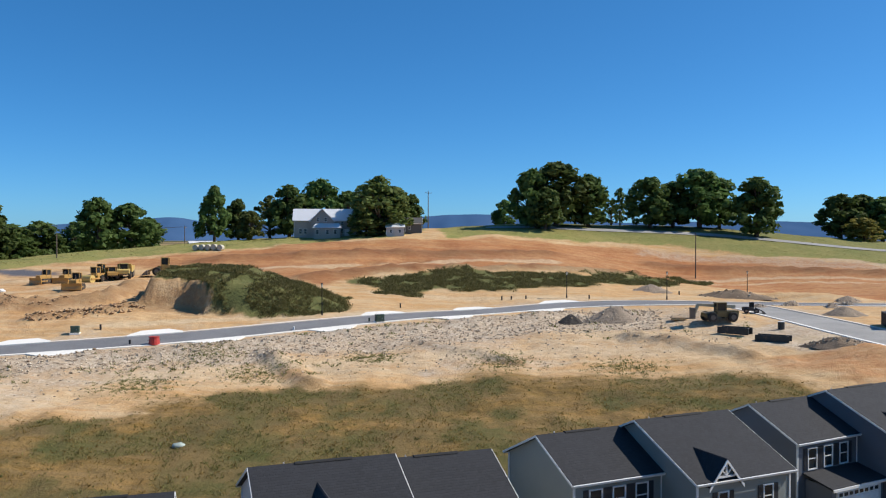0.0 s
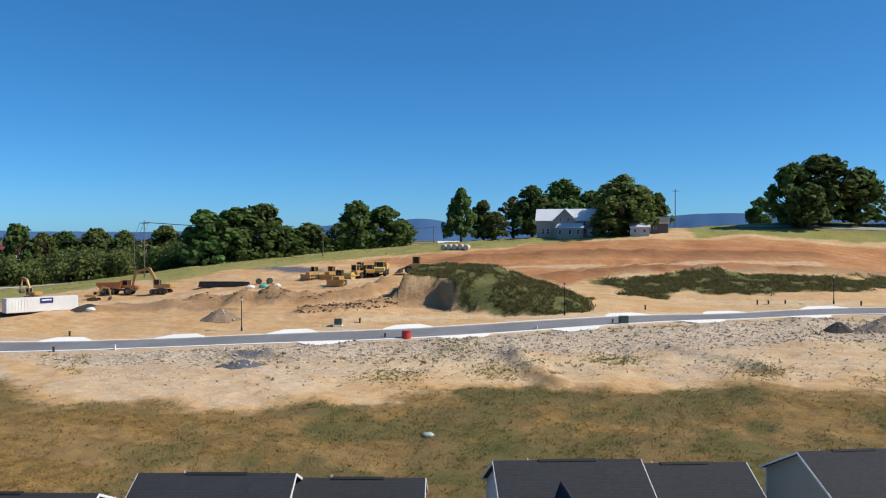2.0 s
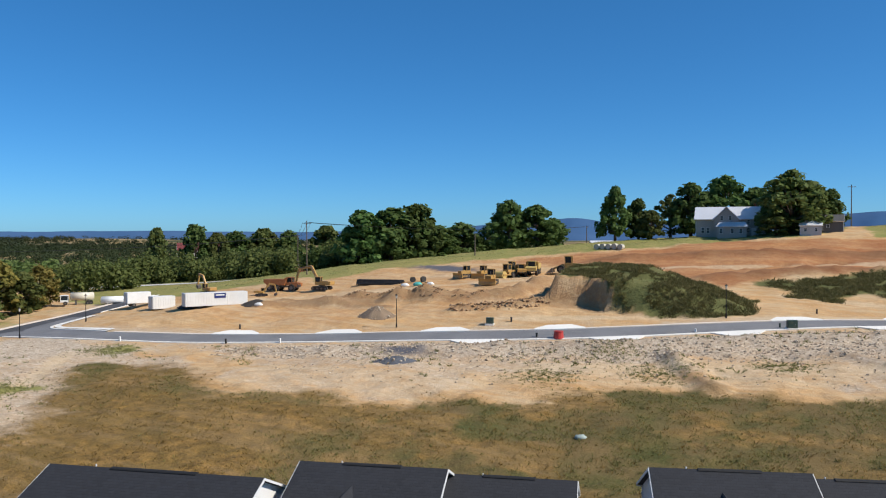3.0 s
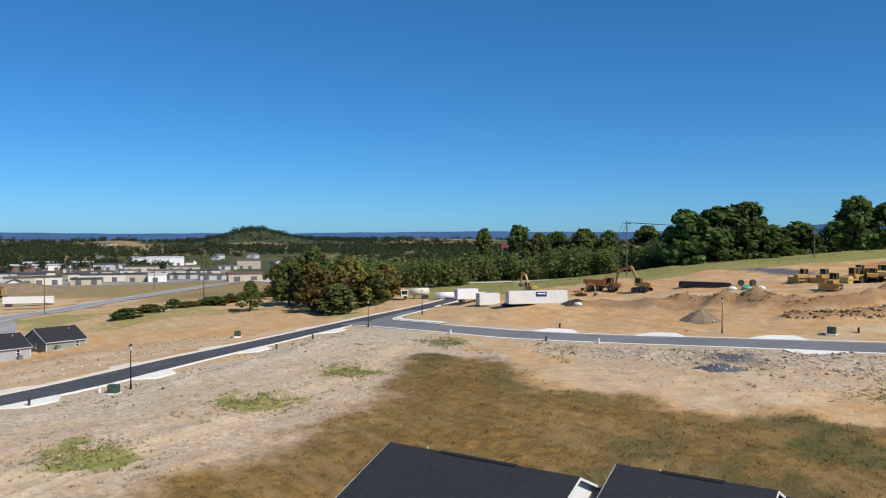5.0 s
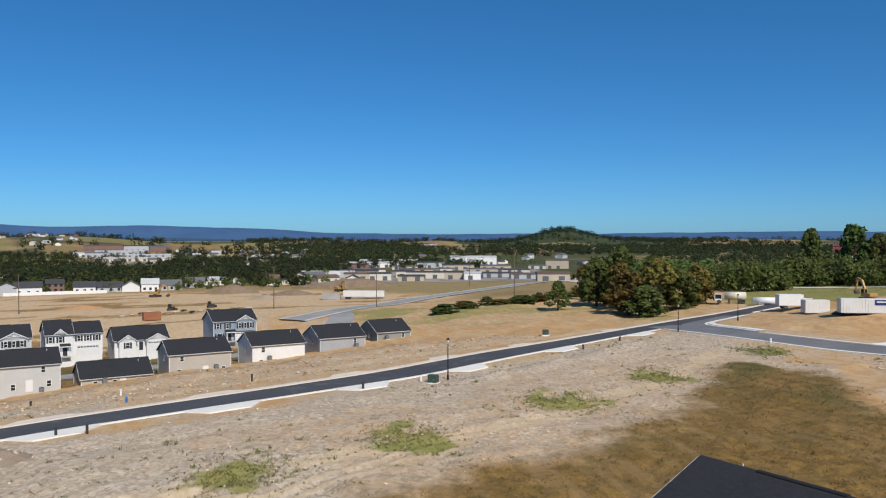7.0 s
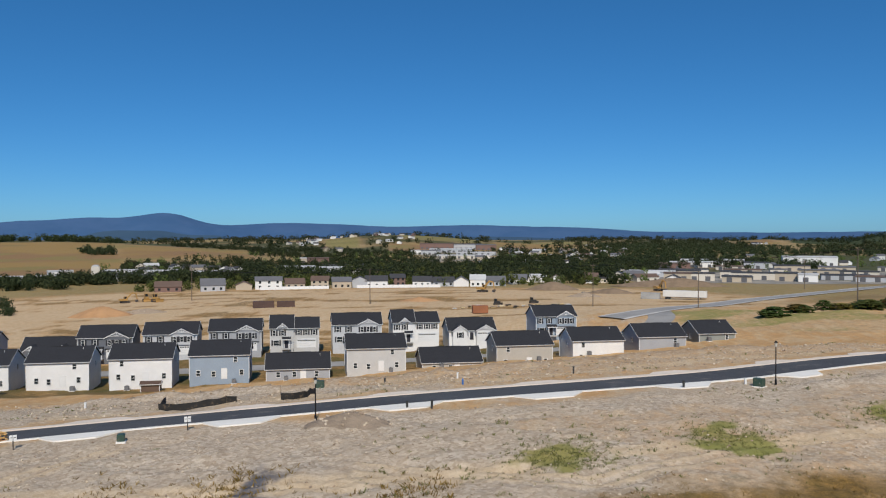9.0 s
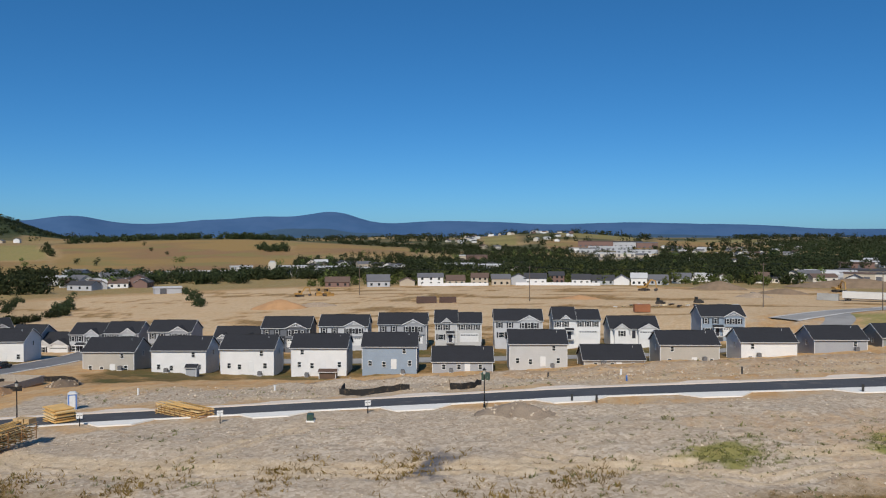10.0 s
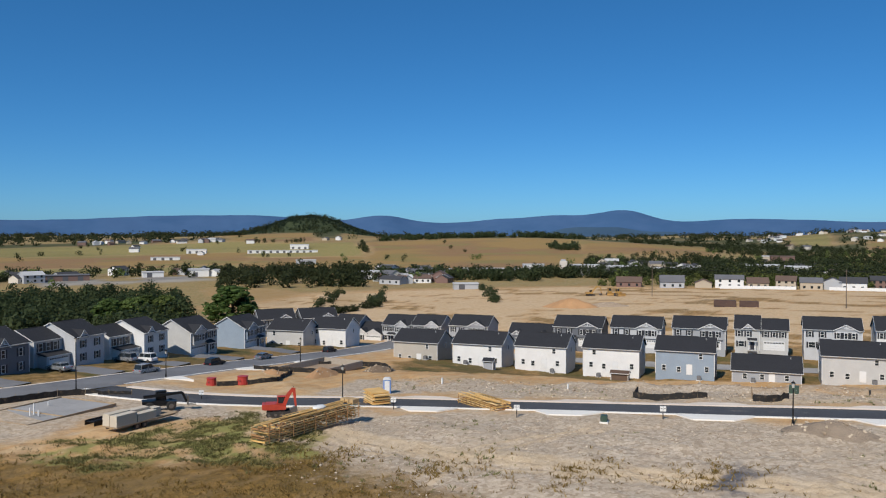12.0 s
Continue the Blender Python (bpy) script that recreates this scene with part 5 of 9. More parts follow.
for x, y, h, w, k in ((-72, 252, 16.8, 9.2, "tall"), (-67, 262, 13, 8, "oak"), (-59, 246, 8.5, 7.6, "olive"), (-58, 268, 14.1, 10, "open"), (-50, 260, 16.3, 11.5, "oak"), (-41, 268, 18, 14.5, "oak"),
                      (-32, 270, 13.7, 11, "oak"), (-19, 240.5, 16.8, 16, "open"), (-15, 244, 13.5, 12, "olive"), (-20, 247, 14.5, 13, "oak"), (-10, 256, 11, 8, "oak"), (-14, 253, 12, 9, "oak")):
    tree(x, y, h * 1.05, w * 1.1, k, "leafy shade tree beside the hill farmhouse", "trees round the farmhouse")
tree(-23, 238.0, 6.5, 10, "bush", "dark shrub in front of the farmhouse")
for x, y, h, w in ((-149, 222, 18.5, 15), (-143, 231, 18.7, 17), (-137, 238, 19.3, 14), (-134, 248, 12, 13), (-131, 260, 13.2, 14), (-152, 230, 13, 12), (-104, 241, 16.3, 12), (-97, 248, 14.2, 13.5), (-125, 273, 13.3, 10),
                   (-97, 263, 11.1, 9)):
    tree(x, y, h, w * 1.1, "oak", "dark broadleaf tree behind the meadow", "trees behind the meadow")
for i, (x, y, h, w) in enumerate(((-199, 108, 12.5, 9), (-204, 119, 15.3, 12), (-177, 105, 10.8, 10.5), (-179, 115, 12.8, 11), (-179, 121, 9.8, 10), (-184, 130, 10.2, 9), (-223, 117, 10.5, 8), (-196, 95, 7.6, 6), (-170, 106, 7.4, 9),
                               (-190, 110, 12, 10), (-186, 118, 13, 10), (-193, 124, 12, 10))):
    tree(x, y, h * 1.05, w, ("olive", "autumn", "autumn", "autumn")[i % 4], "tree of an overgrown clump turning yellow and brown", "overgrown clump by the junction")
for i, (x, y, h, w) in enumerate(((-247, 225, 19.6, 9), (-239, 237, 21, 12), (-234, 244, 17.8, 11), (-237, 258, 18.6, 15), (-230, 268, 19.7, 15), (-224, 277, 18.9, 13), (-189, 257, 18.2, 14))):
    tree(x, y, h, w, ("olive", "oak")[i % 2], "tall tree in the wood's edge", "wood along the far road")
for i, (x, y, h, w) in enumerate(((-181, -239, 13.5, 18), (-152, -238, 11, 11), (-160, -262, 10, 12), (-139, -236, 10.5, 12), (-128, -232, 11, 11))):
    tree(x, y, h, w, "olive" if i % 2 else "oak", "broadleaf tree behind the lower street", "trees behind the lower street")


# ---------------------------------------------------------------- woods, as joined clumps
def woods(name, spots, leaf, label, per=3, leaves_each=26, seed=5, grain=0.075):
    """Many trees too far off to count: (x, y, height, width) each, all in one mesh."""
    rng = np.random.default_rng(seed)
    q = np.repeat(np.array(spots, float), per, 0)
    z = np.repeat(ground_z(np.array([s[0] for s in spots]), np.array([s[1] for s in spots])), per)
    a, off = rng.uniform(0, 6.28, len(q)), rng.uniform(0, 0.3, len(q)) * q[:, 3]
    r = q[:, 3] * rng.uniform(0.24, 0.36, len(q))
    zz = z + np.maximum(r * 0.7, q[:, 2] * rng.uniform(0.3, 0.95, len(q)) - r * 0.5)
    v = leaf_cloud(rng, np.stack([q[:, 0] + off * np.cos(a), q[:, 1] + off * np.sin(a), zz], 1), r, leaves_each, q[:, 3] * grain)
    me = leaf_mesh(name, v, leaf)
    ob = new(name, me)
    return tagged(ob, label, "woods", kind="stuff")


def scatter(n, seed, place, h=(8, 13), w=(8, 12)):
    """n spots from place(rng, count), which gives arrays of x and y."""
    rng = np.random.default_rng(seed)
    out = np.zeros((0, 2))
    while len(out) < n:
        out = np.concatenate([out, np.stack(place(rng, 2 * n), 1)])
    out = out[:n]
    return np.c_[out, rng.uniform(*h, n), rng.uniform(*w, n)].tolist()


def in_polar(a0, a1, d0, d1, keep=None):
    def place(rng, n):
        a, d = np.radians(rng.uniform(a0, a1, n)), np.sqrt(rng.uniform(d0 * d0, d1 * d1, n))
        x, y = -d * np.sin(a), d * np.cos(a)
        if keep is None:
            return x, y
        k = keep(x, y, rng)
        return x[k], y[k]
    return place


# wood along the far road, and behind the lower street
woods("wood_edge", scatter(150, 1, in_polar(33, 58, 268, 330, lambda x, y, r: (from_line(FAR_ROAD, x, y) > 9) & (y > 0.9 * -x - 40) & (r.random(len(x)) < 0.8) & (abs(np.degrees(np.arctan2(-x, y)) - 37.5) > 1.1)), (5, 11), (7, 12)), OLIVE, "dense dark wood along the far road", 6, 60, grain=0.055)
woods("wood_behind", scatter(330, 2, in_polar(26, 62, 330, 620, lambda x, y, r: fbm(x, y, 90, 55) > 0.42), (5, 11), (10, 15)), OLIVE, "mixed woodland behind the far road", 4, 40)
woods("wood_lower", scatter(420, 3, in_polar(146, 173, 200, 430), (6, 11), (7, 11)), VALLEY, "dense dark wood behind the lower street", 6, 60, grain=0.055)
woods("hedgerow_meadow", scatter(40, 4, in_polar(19, 38, 285, 330), (7, 12), (8, 12)), GREEN, "dark trees beyond the meadow", 5, 50, grain=0.055)


def polar_noise(rng, n):
    a, d = np.radians(rng.normal(63.5, 3.2, n)), rng.normal(2650, 150, n)
    return -d * np.sin(a), d * np.cos(a)


def polar(a, d):
    return -d * math.sin(radians(a)), d * math.cos(radians(a))


def off_fields(x, y, rng):
    """Where trees may stand: off the roads, and hardly any on the open fields."""
    az, r = np.degrees(np.arctan2(-x, y)), np.hypot(x, y)
    free = np.full(x.shape, True)
    for a0, a1, d0, d1, what in FAR_FIELDS:
        free &= ~((az > a0) & (az < a1) & (r > d0) & (r < d1) & (rng.random(len(x)) > (0.16 if what == "paved" else 0.015)))
    for poly in GOLD:
        free &= inside(poly, x, y) < 2
    return free & (road_gap(x, y) > 3) & (inside(LOW_FIELD, x, y) < 0)


def clumped(scale, level, seed):
    return lambda x, y, rng: off_fields(x, y, rng) & (fbm(x, y, scale, seed) > level)


# belts of trees: azimuths, distances, how many, heights, widths, leaf
BELTS = [(132.6, 143, 480, 640, 170, (5, 12), (6, 13), 0), (120.5, 132, 520, 600, 170, (5, 9), (7, 11), 0), (104, 121, 555, 660, 220, (5, 9), (7, 11), 0), (82, 109, 500, 820, 620, (6, 12), (8, 13), 0), (82, 108, 500, 800, 300, (5, 10), (7, 11), 1),
         (74, 92, 700, 1000, 330, (6, 12), (9, 14), 0), (117, 131.5, 1345, 1440, 120, (8, 12), (12, 18), 0), (117.4, 119.4, 1060, 1200, 22, (6, 10), (9, 14), 0), (84, 116, 474, 510, 110, (4, 8), (5, 9), 1)]
for i, (a0, a1, d0, d1, n, hh, ww, leaf) in enumerate(BELTS):
    woods("tree_belt", scatter(n, 60 + i, in_polar(a0, a1, d0, d1, off_fields), hh, ww), OLIVE if leaf else VALLEY, "belt of dark broadleaf trees in the valley", 5, 26, seed=70 + i)
HEDGES = [((-248, -262), (-322, -318)), ((-226, -232), (-262, -241)), ((-262, -241), (-332, -296)), ((-236, -300), (-300, -402)), ((-300, -200), (-380, -262))]
for i, ((x0, y0), (x1, y1)) in enumerate(HEDGES):
    woods("hedge", scatter(26, 90 + i, lambda rng, n: (lambda u: (x0 + (x1 - x0) * u + rng.normal(0, 1.5, n), y0 + (y1 - y0) * u + rng.normal(0, 1.5, n)))(rng.uniform(0, 1, n) ** 1.4), (1.5, 5), (2.5, 6)), VALLEY, "uneven dark hedge between two golden fields", 4, 26, seed=95 + i)
woods("wooded_band", scatter(2200, 6, in_polar(38, 84, 880, 1900, clumped(200, 0.42, 41)), (6, 11), (11, 18)), VALLEY, "broad wooded band beyond the shops", 4, 20)
woods("valley_trees", scatter(1500, 7, in_polar(84, 160, 560, 1400, clumped(110, 0.50, 42)), (5, 10), (7, 12)), VALLEY, "trees and hedges scattered through the valley town", 4, 24)
woods("valley_trees_pale", scatter(330, 5, in_polar(66, 160, 500, 1200, clumped(90, 0.50, 43)), (5, 9), (7, 11)), OLIVE, "lighter green trees among the town's houses", 4, 22)
woods("distant_woods", scatter(2400, 8, in_polar(30, 160, 1450, 3300, clumped(330, 0.50, 47)), (6, 10), (18, 30)), VALLEY, "distant belts of woodland", 3, 16)
# far leaves take a dark blue-green that has distance haze painted in
woods("wooded_hill", scatter(2200, 9, lambda rng, n: (HILL_XY[0] + rng.normal(0, 150, n), HILL_XY[1] + rng.normal(0, 150, n)), (4, 6), (9, 14)), leaves("hazy_hill_leaves", (0.03, 0.05, 0.034), (0.045, 0.066, 0.044)), "woodland over a rounded hill", 3, 12)
woods("knoll_woods", scatter(500, 14, lambda rng, n: polar_noise(rng, n), (4, 7), (11, 17)), leaves("hazy_hill_leaves", (0.03, 0.05, 0.034), (0.045, 0.066, 0.044)), "woodland over a distant knoll", 3, 12)

# ---------------------------------------------------------------- mountains
def mountain_material(name, c, c2):
    m, n, l, b = material(name, 1.0)
    pos = n.new("ShaderNodeNewGeometry").outputs["Position"]
    col = mixed(n, l, noise_at(n, l, pos, 0.004, 5, 0.6, 0.35, 0.65), c, c2)
    l.new(col, b.inputs["Base Color"])
    b.inputs["Specular IOR Level"].default_value = 0.0
    return m


def ridge(name, dist, depth, bumps, floor, a0, a1, mat, seed, label):
    """A long mountain with its crest at the given elevations: bumps of (azimuth, width, degrees)."""
    az = np.arange(a0, a1, 0.12)
    el = np.full(az.shape, floor)
    for a, w, h in bumps:
        el = el + h * np.exp(-((az - a) / w) ** 2)
    el = el + 0.10 * (fbm(az * 10, az * 0, 30, seed, 4) - 0.5)
    rows = 9
    v = []
    for k in range(rows):
        u = k / (rows - 1)
        d = dist - depth * (1 - u) + 60 * (fbm(az * 10, az * 0 + k * 7, 25, seed + 3, 3) - 0.5)
        top = EYE + dist * np.tan(np.radians(el))
        z = -40 + (top + 40) * u ** 0.8 + (u * (1 - u)) * 60 * (fbm(az * 10, az * 0 + k * 5, 18, seed + 9, 3) - 0.5)
        a = np.radians(az)
        v.append(np.stack([-np.sin(a) * d, np.cos(a) * d, z], 1))
    verts = np.concatenate(v)
    n = len(az)
    f = [(r * n + i, r * n + i + 1, (r + 1) * n + i + 1, (r + 1) * n + i) for r in range(rows - 1) for i in range(n - 1)]
    me = bpy.data.meshes.new(name)
    me.from_pydata(verts.tolist(), [], f)
    me.shade_smooth()
    me.materials.append(mat)
    return tagged(new(name, me), label, "mountain", kind="structure")


# wooded ridges; the blue of the hazy air is put into their base colour
FAR_BLUE = mountain_material("far_forest_haze", (0.05, 0.108, 0.215), (0.062, 0.122, 0.235))
MID_BLUE = mountain_material("nearer_forest_haze", (0.045, 0.085, 0.14), (0.055, 0.10, 0.155))
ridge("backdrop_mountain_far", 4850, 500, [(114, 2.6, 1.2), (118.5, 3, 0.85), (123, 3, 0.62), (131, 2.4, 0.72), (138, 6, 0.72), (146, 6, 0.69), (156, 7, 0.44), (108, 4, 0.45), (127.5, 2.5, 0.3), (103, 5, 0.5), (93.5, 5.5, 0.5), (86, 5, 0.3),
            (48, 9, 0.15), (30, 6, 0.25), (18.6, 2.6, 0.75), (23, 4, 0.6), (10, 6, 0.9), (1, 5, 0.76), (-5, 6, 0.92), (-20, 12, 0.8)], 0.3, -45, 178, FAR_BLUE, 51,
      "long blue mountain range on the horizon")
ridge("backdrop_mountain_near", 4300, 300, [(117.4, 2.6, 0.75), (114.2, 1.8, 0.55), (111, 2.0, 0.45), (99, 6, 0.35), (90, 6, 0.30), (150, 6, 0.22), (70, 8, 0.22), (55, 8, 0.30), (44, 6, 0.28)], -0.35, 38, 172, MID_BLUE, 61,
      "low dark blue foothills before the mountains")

# ---------------------------------------------------------------- the hill farmhouse and its sheds
METAL_ROOF = plain("pale_metal_roof", (0.72, 0.73, 0.75), 0.45, 0.15, vary=0.12, scale=0.6)
OLD_WALL = siding("farm_siding", (0.36, 0.335, 0.30))
DARK_WALL = siding("barn_siding", (0.10, 0.095, 0.09))
BRICK = plain("red_brick", (0.28, 0.10, 0.07), 0.9, vary=0.3, scale=1.5)


def farmhouse(m):
    h = thing("farmhouse", m, "old two-storey farmhouse with a pale metal roof", "house")
    gable_body(h, -10, 9.5, -3.6, 3.6, 4.9, 3.1, OLD_WALL, 0.45, vent=False, roof_mat=METAL_ROOF)
    bm = bmesh.new()
    prism(bm, [(-5.2, -2), (1.2, -2), (1.2, 4.6), (-2.0, 7.9), (-5.2, 4.6)], -5.2, 0, "y")
    part("wing_wall", bm, OLD_WALL, h)
    bm = bmesh.new()
    for s in (-1, 1):
        slab(bm, [(-2.0 + s * 3.7, -5.7, 4.35), (-2.0, -5.7, 8.1), (-2.0, 0.5, 8.1), (-2.0 + s * 3.7, 0.5, 4.35)], 0.14)
    part("wing_roof", bm, METAL_ROOF, h, "pale standing-seam metal roof")
    bm = bmesh.new()
    slab(bm, [(-4.6, -8.4, 2.6), (3.6, -8.4, 2.6), (2.8, -5.22, 3.9), (-3.8, -5.22, 3.9)], 0.14)
    part("porch_roof", bm, METAL_ROOF, h)
    bm = bmesh.new()
    box(bm, -0.5, -6.6, 0.6, 7.4, 2.8, 4.0)
    part("porch_wall", bm, OLD_WALL, h)
    for x in (-8.2, -6.8):
        window(h, x, -3.6, 0.8, 0.9, 1.6)
    for x in (-3.2, -0.4, 1.8):
        window(h, x, -8.0, 0.7, 0.9, 1.4)
    for x in (3.6, 6.2):
        window(h, x, -3.6, 0.9, 0.9, 1.5)
        window(h, x, -3.6, 3.3, 0.8, 1.2)
    for x in (-3.2, -1.0):
        window(h, x, -5.2, 4.3, 0.8, 1.3)
    door(h, 4.9, -3.6, 0.1, "f", DOORS["white"])
    bm = bmesh.new()
    box(bm, 5.5, 0.4, 8.1, 0.8, 0.8, 2.0, 0.03)
    part("chimney", bm, BRICK, h)


farmhouse(pose(-35.0, 247.5, 26.2, 0, 0, 6) @ Matrix.Scale(1.06, 4))


def outbuilding(x, y, z, w, d, eave, rise, wall, roof, turn, label, doors=1):
    h = thing("shed", pose(x, y, z, 0, 0, turn), label, "shed")
    gable_body(h, -w / 2, w / 2, -d / 2, d / 2, eave, rise, wall, 0.25, -1.5, False, roof)
    for k in range(doors):
        window(h, -w * 0.25 + k * w * 0.5, -d / 2, 0.7, 0.8, 1.0)
    return h


outbuilding(-14.2, 237.5, gz(-14.2, 237.5) + 0.2, 5.2, 4.0, 2.4, 1.2, SIDINGS["dove"], METAL_ROOF, 4, "small pale shed with a metal roof", 2)
outbuilding(-9.0, 243, gz(-9, 243) + 0.2, 5.0, 4.2, 2.6, 1.6, DARK_WALL, DARK_WALL, 4, "dark wooden shed beside the farmhouse")
outbuilding(-83, 276, 20, 9, 6, 3.0, 1.6, SIDINGS["dove"], METAL_ROOF, 30, "small house beyond the meadow's crest")
outbuilding(-208, 270, gz(-208, 270) + 0.2, 15, 8, 3.2, 2.2, BRICK, ROOF, 38, "brick house among the trees", 2)
outbuilding(-160, 300, 15, 14, 8, 3.0, 2.0, SIDINGS["white"], METAL_ROOF, 35, "white bungalow at the wood's edge", 2)
RED_ROOF = plain("red_metal_roof", (0.2, 0.05, 0.045), 0.5, 0.2, vary=0.15)
outbuilding(-262, 262, 14, 18, 10, 6.0, 3.4, SIDINGS["white"], RED_ROOF, 45, "house with a red roof above the wood", 2)


# ---------------------------------------------------------------- the valley town
TOWN_WALLS = [plain("town_" + k, c, 0.8, vary=0.12, scale=0.4) for k, c in (("white", (0.72, 0.71, 0.69)), ("cream", (0.58, 0.53, 0.45)), ("brick", (0.19, 0.115, 0.095)), ("grey", (0.42, 0.43, 0.45)), ("tan", (0.45, 0.38, 0.29)))]
TOWN_ROOFS = [plain("town_roof_" + k, c, 0.85, vary=0.2, scale=0.4) for k, c in (("grey", (0.13, 0.13, 0.14)), ("brown", (0.13, 0.085, 0.065)), ("dark", (0.05, 0.05, 0.055)), ("pale", (0.5, 0.5, 0.5)))]
TOWN_MESH = {}


def town_house(x, y, w, d, eave, rise, wall, roof, turn, label="small house of the valley town", windows=True, group="houses of the valley town"):
    """A plain house far off: walls, roof, and a few windows."""
    key = (w, d, eave, rise, wall, roof)
    if key not in TOWN_MESH:
        bm = bmesh.new()
        prism(bm, [(-d / 2, -2.5), (d / 2, -2.5), (d / 2, eave), (0, eave + rise), (-d / 2, eave)], -w / 2, w / 2, "x")
        a = finish(bm, "wall", TOWN_WALLS[wall])
        bm = bmesh.new()
        o, k = 0.4, rise / (d / 2)
        for s in (-1, 1):
            slab(bm, [(-w / 2 - o, s * (d / 2 + o), eave - o * k + 0.15), (w / 2 + o, s * (d / 2 + o), eave - o * k + 0.15), (w / 2 + o, 0, eave + rise + 0.15), (-w / 2 - o, 0, eave + rise + 0.15)], 0.15)
        b = finish(bm, "roof", TOWN_ROOFS[roof])
        bm = bmesh.new()
        box(bm, 0, 0, 0, 1.3, 0.12, 1.4, 0.03)
        TOWN_MESH[key] = (a, b, finish(bm, "window", PANE))
    a, b, c = TOWN_MESH[key]
    h = thing("house", pose(x, y, gz(x, y), 0, 0, turn), label, "house", group)
    piece("wall", a, h, Matrix())
    piece("roof", b, h, Matrix())
    if windows:
        for s in (-1, 1):
            for k in (-0.32, 0.02, 0.33):
                piece("window", c, h, pose(k * w, s * d / 2, 1.5))
                if eave > 4.5:
                    piece("window", c, h, pose(k * w, s * d / 2, 4.1))
    return h


# a street of houses along the lower field's far edge: azimuth, distance, length, eaves, rise, wall, roof
EDGE = [(114.1, 470, 14, 3.0, 2.8, 2, 1), (111.2, 464, 13, 3.4, 3.6, 3, 0), (109.1, 468, 8, 2.8, 2.0, 4, 1), (107.4, 469, 15, 5.0, 2.2, 0, 0), (105.6, 472, 11, 3.0, 2.8, 4, 1),
        (103.8, 464, 10, 4.8, 2.4, 4, 1), (102.3, 466, 11, 4.0, 2.4, 4, 0), (101.0, 470, 7, 4.6, 2.0, 3, 2), (99.8, 471, 13, 4.0, 2.8, 0, 2)]
EDGE += [(98.3, 487, 9, 5.0, 2.2, 2, 2), (96.5, 474, 11, 3.4, 2.8, 0, 2), (95.0, 477, 13, 2.8, 2.8, 3, 2), (93.7, 476, 11, 3.2, 2.6, 0, 0), (92.5, 474, 9, 4.2, 2.8, 0, 3),
         (91.2, 480, 11, 3.0, 2.8, 3, 0), (89.6, 502, 11, 3.2, 3.0, 0, 0), (88.3, 531, 13, 4.0, 1.4, 0, 3), (86.9, 508, 9, 3.0, 2.6, 0, 1), (84.4, 516, 8, 3.2, 3.4, 0, 1)]
for k, (a, d, w, e, r, wall, roof) in enumerate(EDGE):
    town_house(*polar(a, d), w, 9, e, r, wall, roof, a + (-4, 3, 90, 0, 5)[k % 5], "house along the far edge of the graded field", group="houses along the lower field")
WHITE_FENCE = plain("white_vinyl_fence", (0.74, 0.74, 0.73), 0.5, vary=0.1)
for a0, a1, d in ((95.2, 101.2, 461), (103.2, 108.0, 458)):
    t = thing("garden_fence", Matrix(), "white panel fence behind the houses", "fence", "garden fences")
    pts = [polar(a0 + (a1 - a0) * k / 14, d) for k in range(15)]
    for (ax, ay), (bx, by) in zip(pts, pts[1:]):
        bm = bmesh.new()
        box(bm, 0, 0, 0.9, math.hypot(bx - ax, by - ay) - 0.15, 0.06, 1.7)
        for s in (-1, 1):
            box(bm, s * math.hypot(bx - ax, by - ay) / 2, 0, 0.9, 0.13, 0.13, 2.0)
        p = part("fence_panel", bm, WHITE_FENCE, t)
        p.matrix_basis = pose((ax + bx) / 2, (ay + by) / 2, gz((ax + bx) / 2, (ay + by) / 2), 0, 0, math.degrees(math.atan2(by - ay, bx - ax)))
SIZES = [(11, 8, 3.0, 2.2), (13, 9, 5.0, 2.2), (9, 7, 3.0, 2.4), (16, 9, 3.2, 2.0)]


def town(n, seed, a0, a1, d0, d1, keep, label="small house of the valley town"):
    """Houses scattered over a wedge of the valley, off the fields."""
    rng = np.random.default_rng(seed)
    made = 0
    while made < n:
        a, d = rng.uniform(a0, a1), rng.uniform(d0, d1)
        x, y = polar(a, d)
        if float(fbm(x, y, 200, seed)) < keep or not off_fields(np.array([x]), np.array([y]), rng)[0]:
            continue
        k = int(rng.integers(4))
        town_house(x, y, *SIZES[k], int(rng.choice([0, 0, 0, 1, 2, 3, 4])), int(rng.choice([0, 0, 1, 2, 2, 3])), float(rng.uniform(0, 180)), label, windows=d < 700)
        made += 1


town(26, 3, 127, 132, 500, 560, 0.35)
town(16, 4, 128, 131.5, 590, 640, 0.3)
town(46, 5, 99, 119, 590, 800, 0.42)
town(34, 6, 96, 106, 1250, 1950, 0.45, "white house on the wooded hillside")
town(34, 7, 82, 96, 900, 1500, 0.42)
town(40, 8, 60, 86, 900, 2000, 0.45)
town(14, 9, 140, 157, 520, 660, 0.4)
town(26, 11, 134, 157, 1000, 1500, 0.5, "farm building among the far fields")
town(14, 12, 76, 84, 520, 640, 0.3)


